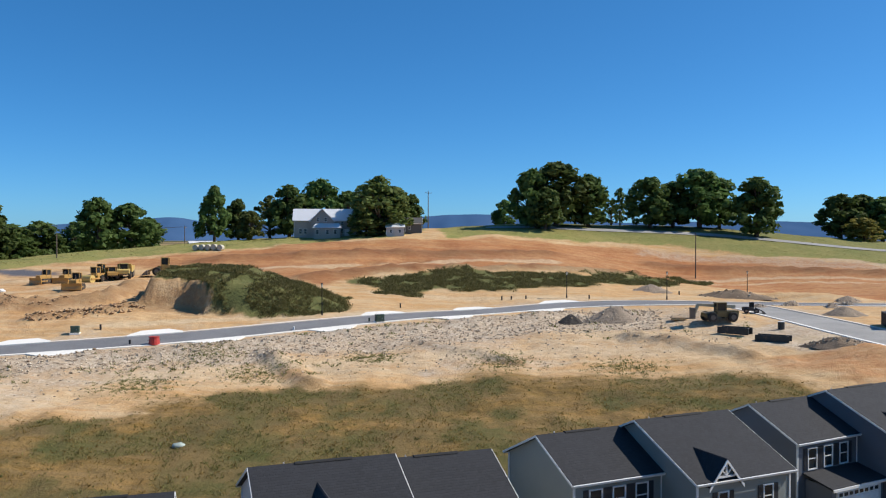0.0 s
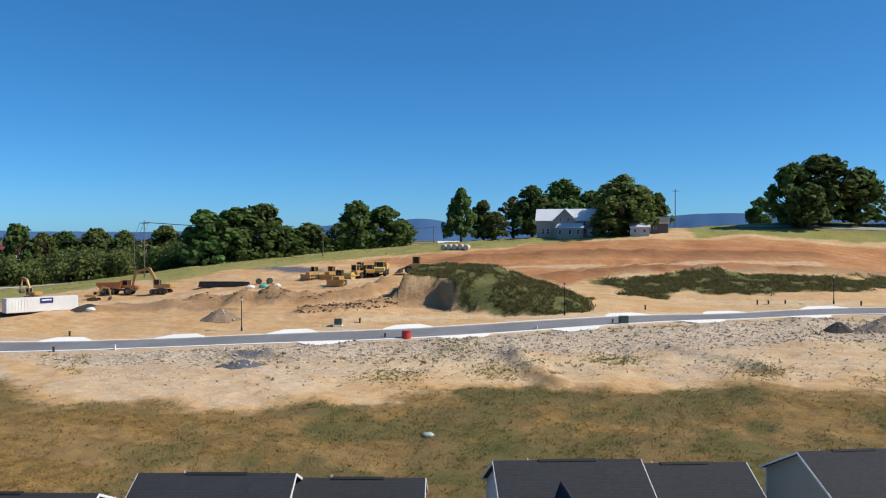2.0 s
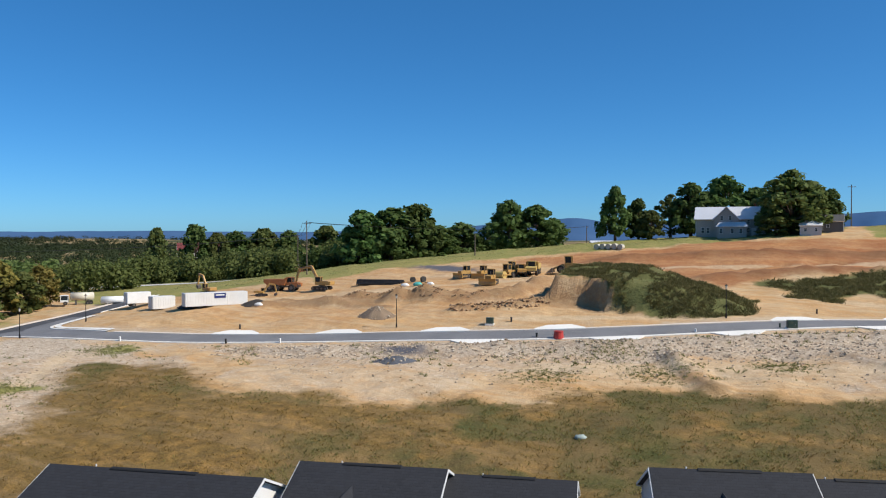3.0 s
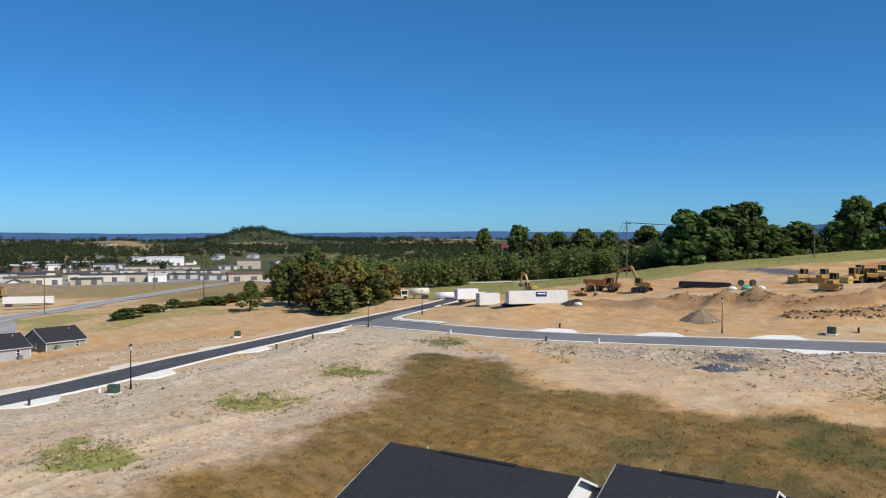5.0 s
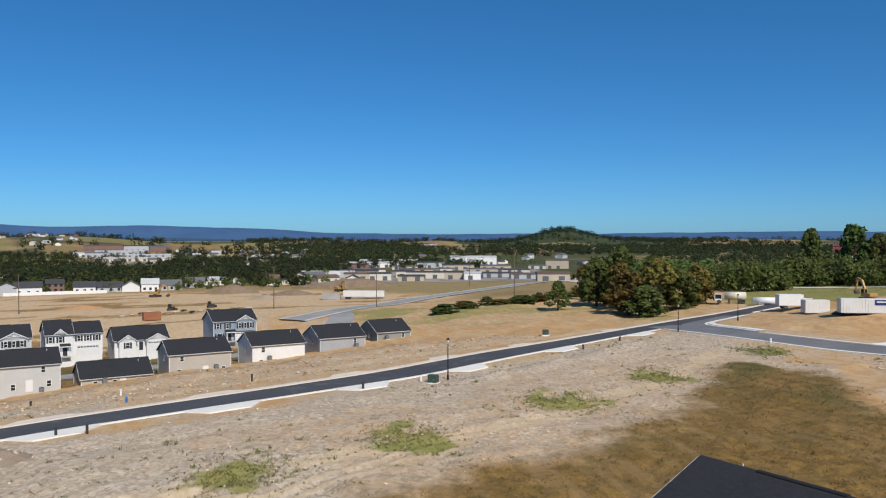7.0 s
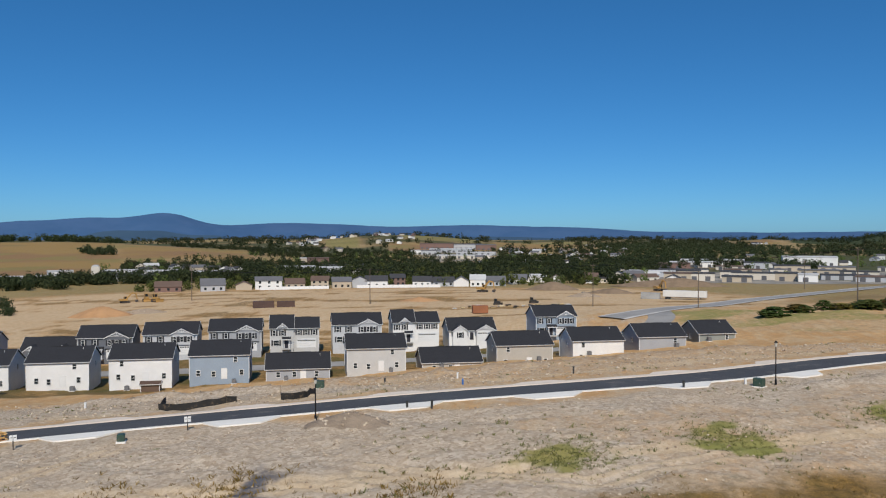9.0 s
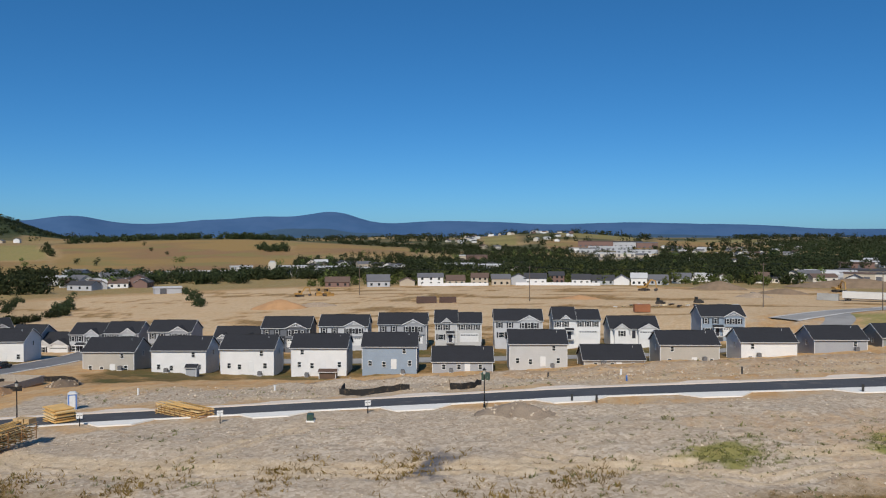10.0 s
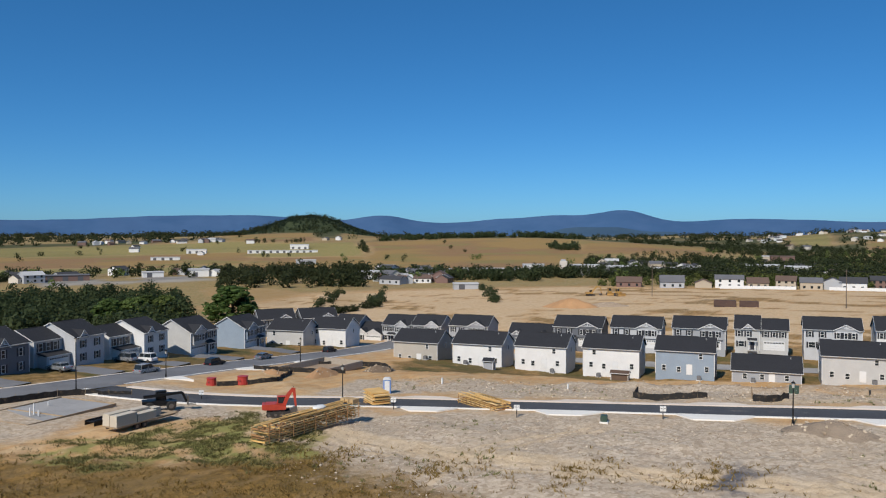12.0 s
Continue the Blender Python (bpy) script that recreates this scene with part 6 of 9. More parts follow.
def hall(x, y, w, d, h, wall, roof, turn, label):
    """A long low commercial building with a shallow roof, doors and a strip of windows."""
    t = thing("warehouse", pose(x, y, gz(x, y), 0, 0, turn), label, "warehouse", "commercial buildings in the valley")
    bm = bmesh.new()
    box(bm, 0, 0, h / 2 - 1, w, d, h + 2)
    part("wall", bm, TOWN_WALLS[wall], t)
    bm = bmesh.new()
    prism(bm, [(-d / 2 - 0.4, h + 0.01), (d / 2 + 0.4, h + 0.01), (d / 2 + 0.4, h + 0.4), (0, h + 0.4 + d * 0.06), (-d / 2 - 0.4, h + 0.4)], -w / 2 - 0.4, w / 2 + 0.4, "x")
    part("roof", bm, TOWN_ROOFS[roof], t)
    for k in range(int(w / 9)):
        for s in (-1, 1):
            piece("door", cached(("dock_door",), lambda bm: box(bm, 0, 0, 1.6, 3.4, 0.15, 3.2, 0.03), DARK_BOX_TOWN), t, pose(-w / 2 + 4.5 + 9 * k, s * d / 2, 0))


DARK_BOX_TOWN = plain("dock_door", (0.1, 0.1, 0.11), 0.6, vary=0.2)
# azimuth, distance, length, depth, height, wall, roof
HALLS_EAST = [(132.1, 556, 26, 16, 4.5, 0, 3), (125.8, 457, 14, 8, 3.0, 3, 3), (123.7, 645, 50, 10, 3.0, 0, 3), (128.0, 626, 30, 10, 3.2, 0, 3), (120.7, 660, 17, 10, 6, 0, 3), (117.0, 712, 27, 14, 4, 0, 3),
              (114.5, 690, 26, 14, 4, 0, 3), (111.2, 675, 44, 14, 3.5, 0, 3), (137.2, 1210, 27, 14, 6, 0, 3), (138.4, 1124, 95, 8, 3.0, 0, 3), (136.9, 852, 20, 10, 4, 3, 3), (144.2, 1145, 26, 12, 5, 0, 3), (105.2, 705, 26, 18, 6, 0, 3)]
HALLS_MID = [(96.7, 1250, 25, 16, 6, 0, 3), (95.4, 1430, 60, 20, 9, 2, 1), (93.2, 1440, 50, 20, 9, 3, 2), (91.9, 1430, 36, 18, 9, 2, 0), (94.4, 1330, 70, 20, 5, 3, 3), (93.5, 1125, 75, 18, 4, 1, 3), (95.9, 1250, 30, 16, 6, 3, 0),
             (92.6, 1240, 60, 16, 4, 3, 3), (102.6, 712, 30, 18, 5, 0, 3), (103.9, 940, 24, 14, 7, 2, 1), (104.6, 960, 18, 12, 6, 4, 3), (144.4, 602, 14, 9, 5, 0, 3), (147.4, 603, 14, 8, 3.5, 0, 3)]
HALLS_WEST = [(76.3, 960, 68, 20, 5.5, 1, 3), (73.5, 880, 24, 14, 6, 3, 2), (70.3, 985, 56, 22, 9, 0, 3), (71.6, 600, 14, 10, 5.5, 4, 2), (70.3, 590, 12, 10, 5, 0, 3), (64.6, 455, 18, 12, 4.5, 4, 1), (64.3, 875, 24, 12, 9, 4, 1),
              (78.9, 860, 35, 16, 5, 2, 1), (77.4, 900, 54, 18, 5, 0, 3), (80.8, 662, 44, 16, 4, 3, 3), (75.3, 992, 36, 16, 5, 1, 0), (152.8, 575, 28, 9, 3.5, 2, 0), (146.3, 985, 32, 8, 3, 0, 3)]
_rnd = random.Random(77)
SHOPS = [(a + _rnd.uniform(-0.5, 0.5), d + _rnd.uniform(-20, 20), _rnd.choice((14, 18, 24, 32)), _rnd.choice((10, 13)), _rnd.choice((3.6, 4.2, 5)), _rnd.choice((1, 3, 4, 4)), _rnd.choice((0, 1, 2, 2, 0)))
         for d, angles in ((560, (74.4, 76.6, 79.0)), (640, (66.6, 68.6, 73.2, 75.2, 77.6)), (740, (67.2, 69.6, 72.0, 74.0, 76.8, 79.2)), (850, (66.0, 68.2, 71.0, 75.0))) for a in angles]
for k, (a, d, w, dp, h, wall, roof) in enumerate(HALLS_EAST + HALLS_MID + HALLS_WEST + SHOPS):
    hall(*polar(a, d), w, dp, h, wall, roof, a + (0, 6, -5)[k % 3], "long low commercial building with a %s roof" % ("pale" if roof == 3 else "dark"))
mill = thing("grain_tower", pose(*polar(118.6, 592), gz(*polar(118.6, 592)), 0, 0, 25), "pale concrete tower beside white sheds", "tower")
bm = bmesh.new()
box(bm, 0, 0, 4.5, 6.2, 5.4, 13, 0.1)
part("shaft", bm, TOWN_WALLS[1], mill)
bm = bmesh.new()
box(bm, 0, 0, 11.4, 4.4, 3.6, 1.4, 0.05)
part("head_house", bm, TOWN_WALLS[3], mill)

# ---------------------------------------------------------------- driveway aprons
def apron(key, side, x, y, length, deep=2.5, crisp=5, mat=None):
    """A pale concrete driveway apron beside a road, splayed at its ends."""
    line, half = ROADS[key]
    k = min(range(len(line)), key=lambda i: (line[i][0] - x) ** 2 + (line[i][1] - y) ** 2)
    n = max(1, round(length / 4))
    idx = range(max(0, k - n), min(len(line), k + n + 1))
    inner, outer = offset_line(line, side * (half - 0.3)), offset_line(line, side * (half + deep))
    bm = bmesh.new()
    rows = []
    for j, i in enumerate(idx):
        t = j / max(1, len(idx) - 1)
        pull = 0.25 + 0.75 * min(1, crisp * t, crisp * (1 - t))
        ix, iy = inner[i]
        ox, oy = ix + (outer[i][0] - ix) * pull, iy + (outer[i][1] - iy) * pull
        za, zb = float(land(ix, iy)) + 0.145, max(float(land(ox, oy)) + 0.16, gz(ox, oy) + 0.08)
        rows.append([bm.verts.new(v) for v in ((ix, iy, za - 0.4), (ix, iy, za), (ox, oy, zb), (ox, oy, zb - 0.5))])
    for p, q in zip(rows, rows[1:]):
        for c in range(3):
            bm.faces.new((p[c], p[c + 1], q[c + 1], q[c]))
    bm.faces.new(rows[0])
    bm.faces.new(rows[-1][::-1])
    return solid("driveway_apron", bm, mat or CONCRETE, "pale concrete driveway apron beside the road", "apron", group="driveway aprons", kind="structure")


for x, y in ((-84, -73), (-94, -51), (-99.5, -35), (-100.7, -15), (-108, 3), (-115, 22), (-121, 39), (-132, 58), (-151, 83)):
    apron("A", 1, x, y, 8, 2.4, 5, DUSTY_CONCRETE)
for x, y in ((-74, -65), (-80, -48), (-85, -31), (-90.5, -12), (-95, 5.5), (-101, 22), (-109.5, 41), (-123, 61), (-138, 83)):
    apron("A", -1, x, y, 8.5, 3.0, 30)
for x, y in ((-98, 108), (-80, 114), (-62, 118), (-44, 125), (-12, 143), (4, 154), (22, 162)):
    apron("B", 1, x, y, 6.5)
for x, y in ((-55, 115.6), (-36, 122.5), (-18, 131.5), (0, 142.5), (19, 153.5)):
    apron("B", -1, x, y, 6.5)
for x, y in ((-52, -121), (-70, -124), (-88, -129), (-106, -135)):
    apron("C", -1, x, y, 5, 5.0)



def driveway(x, y, k, turn=198):
    """A dark asphalt driveway from a garage door down to the street."""
    m = Matrix.Rotation(radians(turn), 3, "Z")
    bm = bmesh.new()
    prev = None
    for i in range(14):
        v = -7.0 * k - 1.0 * i
        a, b = (m @ Vector((u * k, v, 0)) + Vector((x, y, 0)) for u in (-6.6, -1.4))
        if road_gap(np.array([(a.x + b.x) / 2]), np.array([(a.y + b.y) / 2]))[0] < 0.5:
            break
        z = max(gz(a.x, a.y), gz(b.x, b.y)) + 0.05
        ring = [bm.verts.new(p) for p in ((a.x, a.y, z - 0.5), (a.x, a.y, z), (b.x, b.y, z), (b.x, b.y, z - 0.5))]
        if prev:
            for c in range(3):
                bm.faces.new((prev[c], prev[c + 1], ring[c + 1], ring[c]))
        prev = ring
    if len(bm.faces) < 3:
        bm.free()
        return
    solid("driveway", bm, WORN_ASPHALT, "dark asphalt driveway in front of a garage", "driveway", group="driveways of the lower street", kind="structure")


for x, y, k in ((-31.6, -133, 0.85), (-47.8, -138.3, 0.85), (-64.0, -143.6, 0.85), (-80.4, -148.0, 0.85), (-97.5, -151.4, 0.8), (-120.5, -161.5, 0.8)):
    driveway(x, y, k)

# ---------------------------------------------------------------- street lamps and poles
BLACK_METAL = plain("black_metal", (0.012, 0.012, 0.013), 0.45, 0.4)
LAMP_GLASS = plain("frosted_glass", (0.55, 0.52, 0.45), 0.3, vary=0.1)
POLE_WOOD = plain("pole_wood", (0.14, 0.11, 0.085), 0.95, vary=0.35, scale=2, bump=0.01)
GALV = plain("galvanised", (0.36, 0.37, 0.38), 0.5, 0.6)


def street_lamp(x, y, h):
    t = thing("street_lamp", pose(x, y, gz(x, y)), "black post lamp with a lantern head", "street lamp", "street lamps")
    bm = bmesh.new()
    rod(bm, (0, 0, -0.3), (0, 0, 0.7), 0.17, 0.13, 10)
    rod(bm, (0, 0, 0.7), (0, 0, h - 0.75), 0.085, 0.06, 10)
    part("post", bm, BLACK_METAL, t)
    bm = bmesh.new()
    rod(bm, (0, 0, h - 0.75), (0, 0, h - 0.25), 0.12, 0.2, 8)
    part("lantern", bm, LAMP_GLASS, t, "frosted lantern glass")
    bm = bmesh.new()
    rod(bm, (0, 0, h - 0.25), (0, 0, h), 0.28, 0.04, 8)
    rod(bm, (0, 0, h - 0.02), (0, 0, h + 0.12), 0.03, 0.01, 6)
    part("lantern_cap", bm, BLACK_METAL, t)
    return t


for x, y, h in ((-103, 33.8, 5.7), (-135.9, 91.9, 5.6), (-139.5, 108.6, 5.5), (-72.7, 119.1, 5.8), (-21.2, 140.0, 5.6), (25.6, 165.4, 5.6), (46.0, 164.2, 5.8), (69.5, 182.6, 5.4), (-85.0, -22.3, 5.0), (-73.7, -79.9, 5.4),
                (-51.7, -111.5, 8.2), (-70.2, -117.0, 4.8), (-108.5, -125.6, 5.2)):
    street_lamp(x, y, h)


def utility_pole(x, y, h, arm=2.4, turn=0.0, label="tall weathered wooden utility pole with a crossarm"):
    t = thing("utility_pole", pose(x, y, gz(x, y), 0, 0, turn), label, "utility pole", "utility poles")
    bm = bmesh.new()
    rod(bm, (0, 0, -1), (0, 0, h), 0.19, 0.12, 9)
    part("pole", bm, POLE_WOOD, t)
    if arm:
        bm = bmesh.new()
        box(bm, 0, 0.16, h - 0.7, arm, 0.12, 0.14, 0.01)
        part("crossarm", bm, POLE_WOOD, t)
        for k in (-0.45, 0.0, 0.45):
            bm = bmesh.new()
            rod(bm, (k * arm, 0.16, h - 0.63), (k * arm, 0.16, h - 0.42), 0.05, 0.035, 6)
            part("insulator", bm, GALV, t)
    return t


POLES = [(-134.6, 174.1, 14.6), (-225.6, 94.6, 16.8), (69.0, 218.4, 12.4), (-99, 205, 6.5), (-300, 30, 16), (-330, -60, 15), (-360, -150, 15), (-5, 270, 13), (-170, 215, 13), (-92, 285, 9), (-395, 140, 14), (-262, 60, 12)]
for i, (x, y, h) in enumerate(POLES):
    utility_pole(x, y, h, 0 if i in (2, 3) else 2.4, 30 * i)


def wires(a, b, sag, label="thin power cables between two poles"):
    """Three cables from pole a to pole b."""
    t = thing("power_cable", Matrix(), label, "cable", "power cables")
    (ax, ay, ah), (bx, by, bh) = a, b
    az, bz = gz(ax, ay) + ah - 0.45, gz(bx, by) + bh - 0.45
    n = math.hypot(bx - ax, by - ay)
    ox, oy = -(by - ay) / n, (bx - ax) / n
    for k in (-1.05, 0, 1.05):
        bm = bmesh.new()
        prev = None
        for i in range(17):
            u = i / 16
            p = (ax + (bx - ax) * u + ox * k, ay + (by - ay) * u + oy * k, az + (bz - az) * u - sag * 4 * u * (1 - u))
            ring = [bm.verts.new((p[0] + ox * 0.04 * s, p[1] + oy * 0.04 * s, p[2] + 0.04 * c)) for s, c in ((1, 0), (0, 1), (-1, 0), (0, -1))]
            if prev:
                for j in range(4):
                    bm.faces.new((prev[j], prev[(j + 1) % 4], ring[(j + 1) % 4], ring[j]))
            prev = ring
        part("strand", bm, BLACK_METAL, t)


wires(POLES[0], POLES[8], 1.2)
wires(POLES[8], POLES[1], 2.2)
wires(POLES[0], POLES[9], 1.5)
wires(POLES[1], POLES[4], 1.5)
wires(POLES[4], POLES[5], 1.5)
wires(POLES[5], POLES[6], 1.5)

# ---------------------------------------------------------------- utility boxes, hydrants, markers
GREEN_BOX = plain("transformer_green", (0.035, 0.07, 0.05), 0.5, vary=0.2, grime=0.3)
DARK_BOX = plain("dark_plastic", (0.03, 0.03, 0.028), 0.6, vary=0.3, grime=0.3)
WHITE_PAINT = plain("white_paint", (0.72, 0.72, 0.70), 0.5, vary=0.12, grime=0.15)
RED_PAINT = plain("red_paint", (0.42, 0.035, 0.025), 0.45, vary=0.25, grime=0.2)
BLUE_PAINT = plain("blue_paint", (0.03, 0.14, 0.42), 0.45, vary=0.15)
STAKE = plain("stake_wood", (0.36, 0.26, 0.16), 0.9, vary=0.3)


def transformer(x, y, turn, s=1.0):
    t = thing("transformer_box", pose(x, y, gz(x, y), 0, 0, turn), "dark green ground-mounted transformer box", "transformer", "transformer boxes")
    bm = bmesh.new()
    box(bm, 0, 0, 0.02, 1.5 * s, 1.3 * s, 0.3, 0.02)
    part("pad", bm, CONCRETE, t)
    bm = bmesh.new()
    prism(bm, [(-0.5 * s, 0.17), (0.5 * s, 0.17), (0.5 * s, 1.05 * s), (0.3 * s, 1.2 * s), (-0.5 * s, 1.2 * s)], -0.6 * s, 0.6 * s, "x")
    c = part("cabinet", bm, GREEN_BOX, t)
    bm = bmesh.new()
    box(bm, 0, -0.52 * s, 0.6 * s, 1.05 * s, 0.04, 0.75 * s, 0.01)
    part("door", bm, GREEN_BOX, c)
    bm = bmesh.new()
    box(bm, 0.3 * s, -0.55 * s, 0.65 * s, 0.06, 0.05, 0.14)
    part("handle", bm, GALV, c)


for x, y, a, s in ((-101.6, 31.3, 50, 1.0), (-78.0, -41.6, 20, 0.75), (-10.7, 134.8, 20, 1.15), (-57.1, 124.0, 15, 1.0), (-115.8, -29.3, 100, 1.1), (-150, 70, 60, 1.0)):
    transformer(x, y, a, s)


def pedestal(x, y, mat, h=0.9, label="small utility pedestal in the lot's verge"):
    t = thing("utility_pedestal", pose(x, y, gz(x, y)), label, "pedestal", "utility pedestals")
    bm = bmesh.new()
    box(bm, 0, 0, h / 2 - 0.1, 0.26, 0.26, h + 0.2, 0.03)
    part("case", bm, mat, t)
    bm = bmesh.new()
    box(bm, 0, 0, h + 0.02, 0.32, 0.32, 0.1, 0.03)
    part("cap", bm, mat, t)


def hydrant(x, y, mat):
    t = thing("hydrant", pose(x, y, gz(x, y)), "fire hydrant standing beside the kerb", "hydrant")
    bm = bmesh.new()
    rod(bm, (0, 0, -0.1), (0, 0, 0.62), 0.13, 0.12, 10)
    rod(bm, (0, 0, 0.62), (0, 0, 0.82), 0.15, 0.05, 10)
    part("barrel", bm, mat, t)
    for s in (-1, 1):
        bm = bmesh.new()
        rod(bm, (0, 0, 0.5), (s * 0.24, 0, 0.5), 0.07, seg=8)
        part("nozzle", bm, mat, t)


for x, y, m in ((-124.7, -47.7, WHITE_PAINT), (-115.5, -8.3, WHITE_PAINT), (-116.2, 8.9, DARK_BOX), (-97.9, -80.3, WHITE_PAINT), (-106.5, -61.4, WHITE_PAINT), (-103, 30, WHITE_PAINT), (-99.9, 21.5, DARK_BOX), (-89.2, -9.5, DARK_BOX),
                (-89.8, -12.5, DARK_BOX), (-122, 64, DARK_BOX), (-129, 75, DARK_BOX), (-12.5, 135.5, GREEN_BOX), (-46.5, 118.6, DARK_BOX), (-8, 150, DARK_BOX), (14, 163.5, DARK_BOX), (12, 163, DARK_BOX), (17, 163.8, DARK_BOX),
                (-24, 128.5, WHITE_PAINT), (-54, 126, DARK_BOX), (-86, 104, WHITE_PAINT), (-114, 95.5, WHITE_PAINT), (-95, 101, DARK_BOX), (52, 176, DARK_BOX), (30, 164, DARK_BOX), (-120, -20, DARK_BOX), (-101, 111, DARK_BOX)):
    pedestal(x, y, m, 0.75 + 0.3 * ((x * 7) % 1))
hydrant(-107.1, -7.0, BLUE_PAINT)


def lot_sign(x, y, turn):
    """Two white lot markers side by side on one dark stake; the figures are plain bars."""
    t = thing("lot_sign", pose(x, y, gz(x, y), 0, 0, turn), "pair of white lot signs on a dark post", "sign", "lot signs")
    bm = bmesh.new()
    box(bm, 0, 0, 0.55, 0.1, 0.1, 1.5)
    part("post", bm, BLACK_METAL, t)
    for s in (-1, 1):
        bm = bmesh.new()
        box(bm, s * 0.19, -0.07, 1.25, 0.34, 0.03, 0.62, 0.008)
        p = part("panel", bm, WHITE_PAINT, t)
        bm = bmesh.new()
        box(bm, s * 0.19, -0.09, 1.3, 0.2, 0.006, 0.07)
        part("bar", bm, DARK_BOX, p)


for x, y in ((-76.0, -52.4), (-82.3, -36.1), (-72.0, -69.0), (-61.4, -95.6)):
    lot_sign(x, y, 120)

# ---------------------------------------------------------------- silt fences
FABRIC = plain("silt_fabric", (0.018, 0.017, 0.016), 0.9, vary=0.4, grime=0.35)


def silt_fence(pts, h=0.75, label="sagging black silt fence on wooden stakes"):
    t = thing("silt_fence", Matrix(), label, "fence", "silt fences")
    line = smooth_line(pts, 1.0)
    bm = bmesh.new()
    prev = None
    for i, (x, y) in enumerate(line):
        z = gz(x, y)
        sag = 0.12 * abs(math.sin(i * 1.57))
        w = 0.05 * math.sin(i * 2.3)
        ring = [bm.verts.new(v) for v in ((x + w, y, z - 0.2), (x, y + w, z + h - sag), (x + 0.03, y + 0.03 + w, z + h - sag), (x + 0.03 + w, y + 0.03, z - 0.2))]
        if prev:
            for k in range(3):
                bm.faces.new((prev[k], prev[k + 1], ring[k + 1], ring[k]))
        prev = ring
    part("fabric", bm, FABRIC, t, "black woven fabric with dried mud")
    for x, y in line[::3]:
        bm = bmesh.new()
        box(bm, x, y, gz(x, y) + h / 2, 0.05, 0.05, h + 0.35)
        part("stake", bm, STAKE, t)


silt_fence([(-109, -50.5), (-103, -48.5), (-97.6, -46.4), (-97.2, -44.8), (-98.1, -41.3), (-100.2, -36.8)], 0.95)
silt_fence([(-111, -34), (-105, -32.2), (-102.4, -31.2), (-102.9, -30.0), (-104.4, -28.7), (-109, -28.4)], 0.95)
silt_fence([(-30, -111), (-40.5, -110.6), (-48.6, -110.8), (-53, -109), (-56.8, -105.6)], 0.9)
# next two are added dark strips, standing for the foundation walls' inner shade
silt_fence([(-90, -118.5), (-93, -114), (-96, -108), (-99, -103.5)], 0.9)
silt_fence([(-104, -118.5), (-110, -113), (-113, -106.5), (-109, -101)], 1.1)
silt_fence([(60, 92), (68, 88), (80, 85)], 0.8)
silt_fence([(-72, -106), (-79, -101), (-84, -104), (-90, -108)], 0.8)

# ---------------------------------------------------------------- loose heaps and stones
def rock_material(name, c, c2):
    m, n, l, b = material(name, 0.95)
    geo = n.new("ShaderNodeNewGeometry")
    col = mixed(n, l, geo.outputs["Random Per Island"], c, c2)
    col = mixed(n, l, maths(n, l, "MULTIPLY", noise_at(n, l, geo.outputs["Position"], 3, 4, 0.6, 0.35, 0.65), 0.5), col, tuple(0.6 * v for v in c))
    l.new(col, b.inputs["Base Color"])
    return m


PALE_ROCK = rock_material("pale_rock", (0.30, 0.22, 0.15), (0.70, 0.59, 0.45))
DARK_SOIL = plain("dark_soil", (0.05, 0.042, 0.036), 0.97, vary=0.4, scale=1.2, bump=0.06)
BROWN_SOIL = plain("brown_soil", (0.24, 0.17, 0.11), 0.97, vary=0.35, scale=1.2, bump=0.08)
GREY_SOIL = plain("grey_gravel", (0.31, 0.24, 0.175), 0.97, vary=0.35, scale=2.5, bump=0.08)
ORANGE_SOIL = plain("orange_soil", (0.44, 0.25, 0.12), 0.97, vary=0.25, scale=0.8, bump=0.08)


def stones(name, spots, mat, label, seed, kind_category="stones"):
    """Scattered angular stones, (x, y, size) each, joined."""
    rng = np.random.default_rng(seed)
    base = np.array([(1, 0, 0), (-1, 0, 0), (0, 1, 0), (0, -1, 0), (0, 0, 1), (0, 0, -0.7), (0.6, 0.6, 0.5), (-0.6, 0.5, 0.6)], float)
    tri = [(0, 6, 4), (6, 2, 4), (2, 7, 4), (7, 1, 4), (1, 3, 4), (3, 0, 4), (2, 6, 0), (1, 7, 2), (0, 5, 2), (2, 5, 1), (1, 5, 3), (3, 5, 0)]
    q = np.array(spots, float)
    n = len(q)
    z = ground_z(q[:, 0], q[:, 1])
    s = q[:, 2]
    p = base[None] * rng.uniform(0.7, 1.2, (n, 8, 3)) * np.stack([s, s * rng.uniform(0.6, 1, n), s * rng.uniform(0.5, 0.8, n)], 1)[:, None]
    a = rng.uniform(0, 6.28, n)
    c, d = np.cos(a)[:, None], np.sin(a)[:, None]
    v = np.stack([q[:, :1] + c * p[..., 0] - d * p[..., 1], q[:, 1:2] + d * p[..., 0] + c * p[..., 1], (z + s * 0.2)[:, None] + p[..., 2]], -1).reshape(-1, 3).tolist()
    f = (np.arange(n)[:, None, None] * 8 + np.array(tri)[None]).reshape(-1, 3).tolist()
    me = bpy.data.meshes.new(name)
    me.from_pydata(v, [], f)
    me.materials.append(mat)
    return tagged(new(name, me), label, kind_category, kind="stuff")


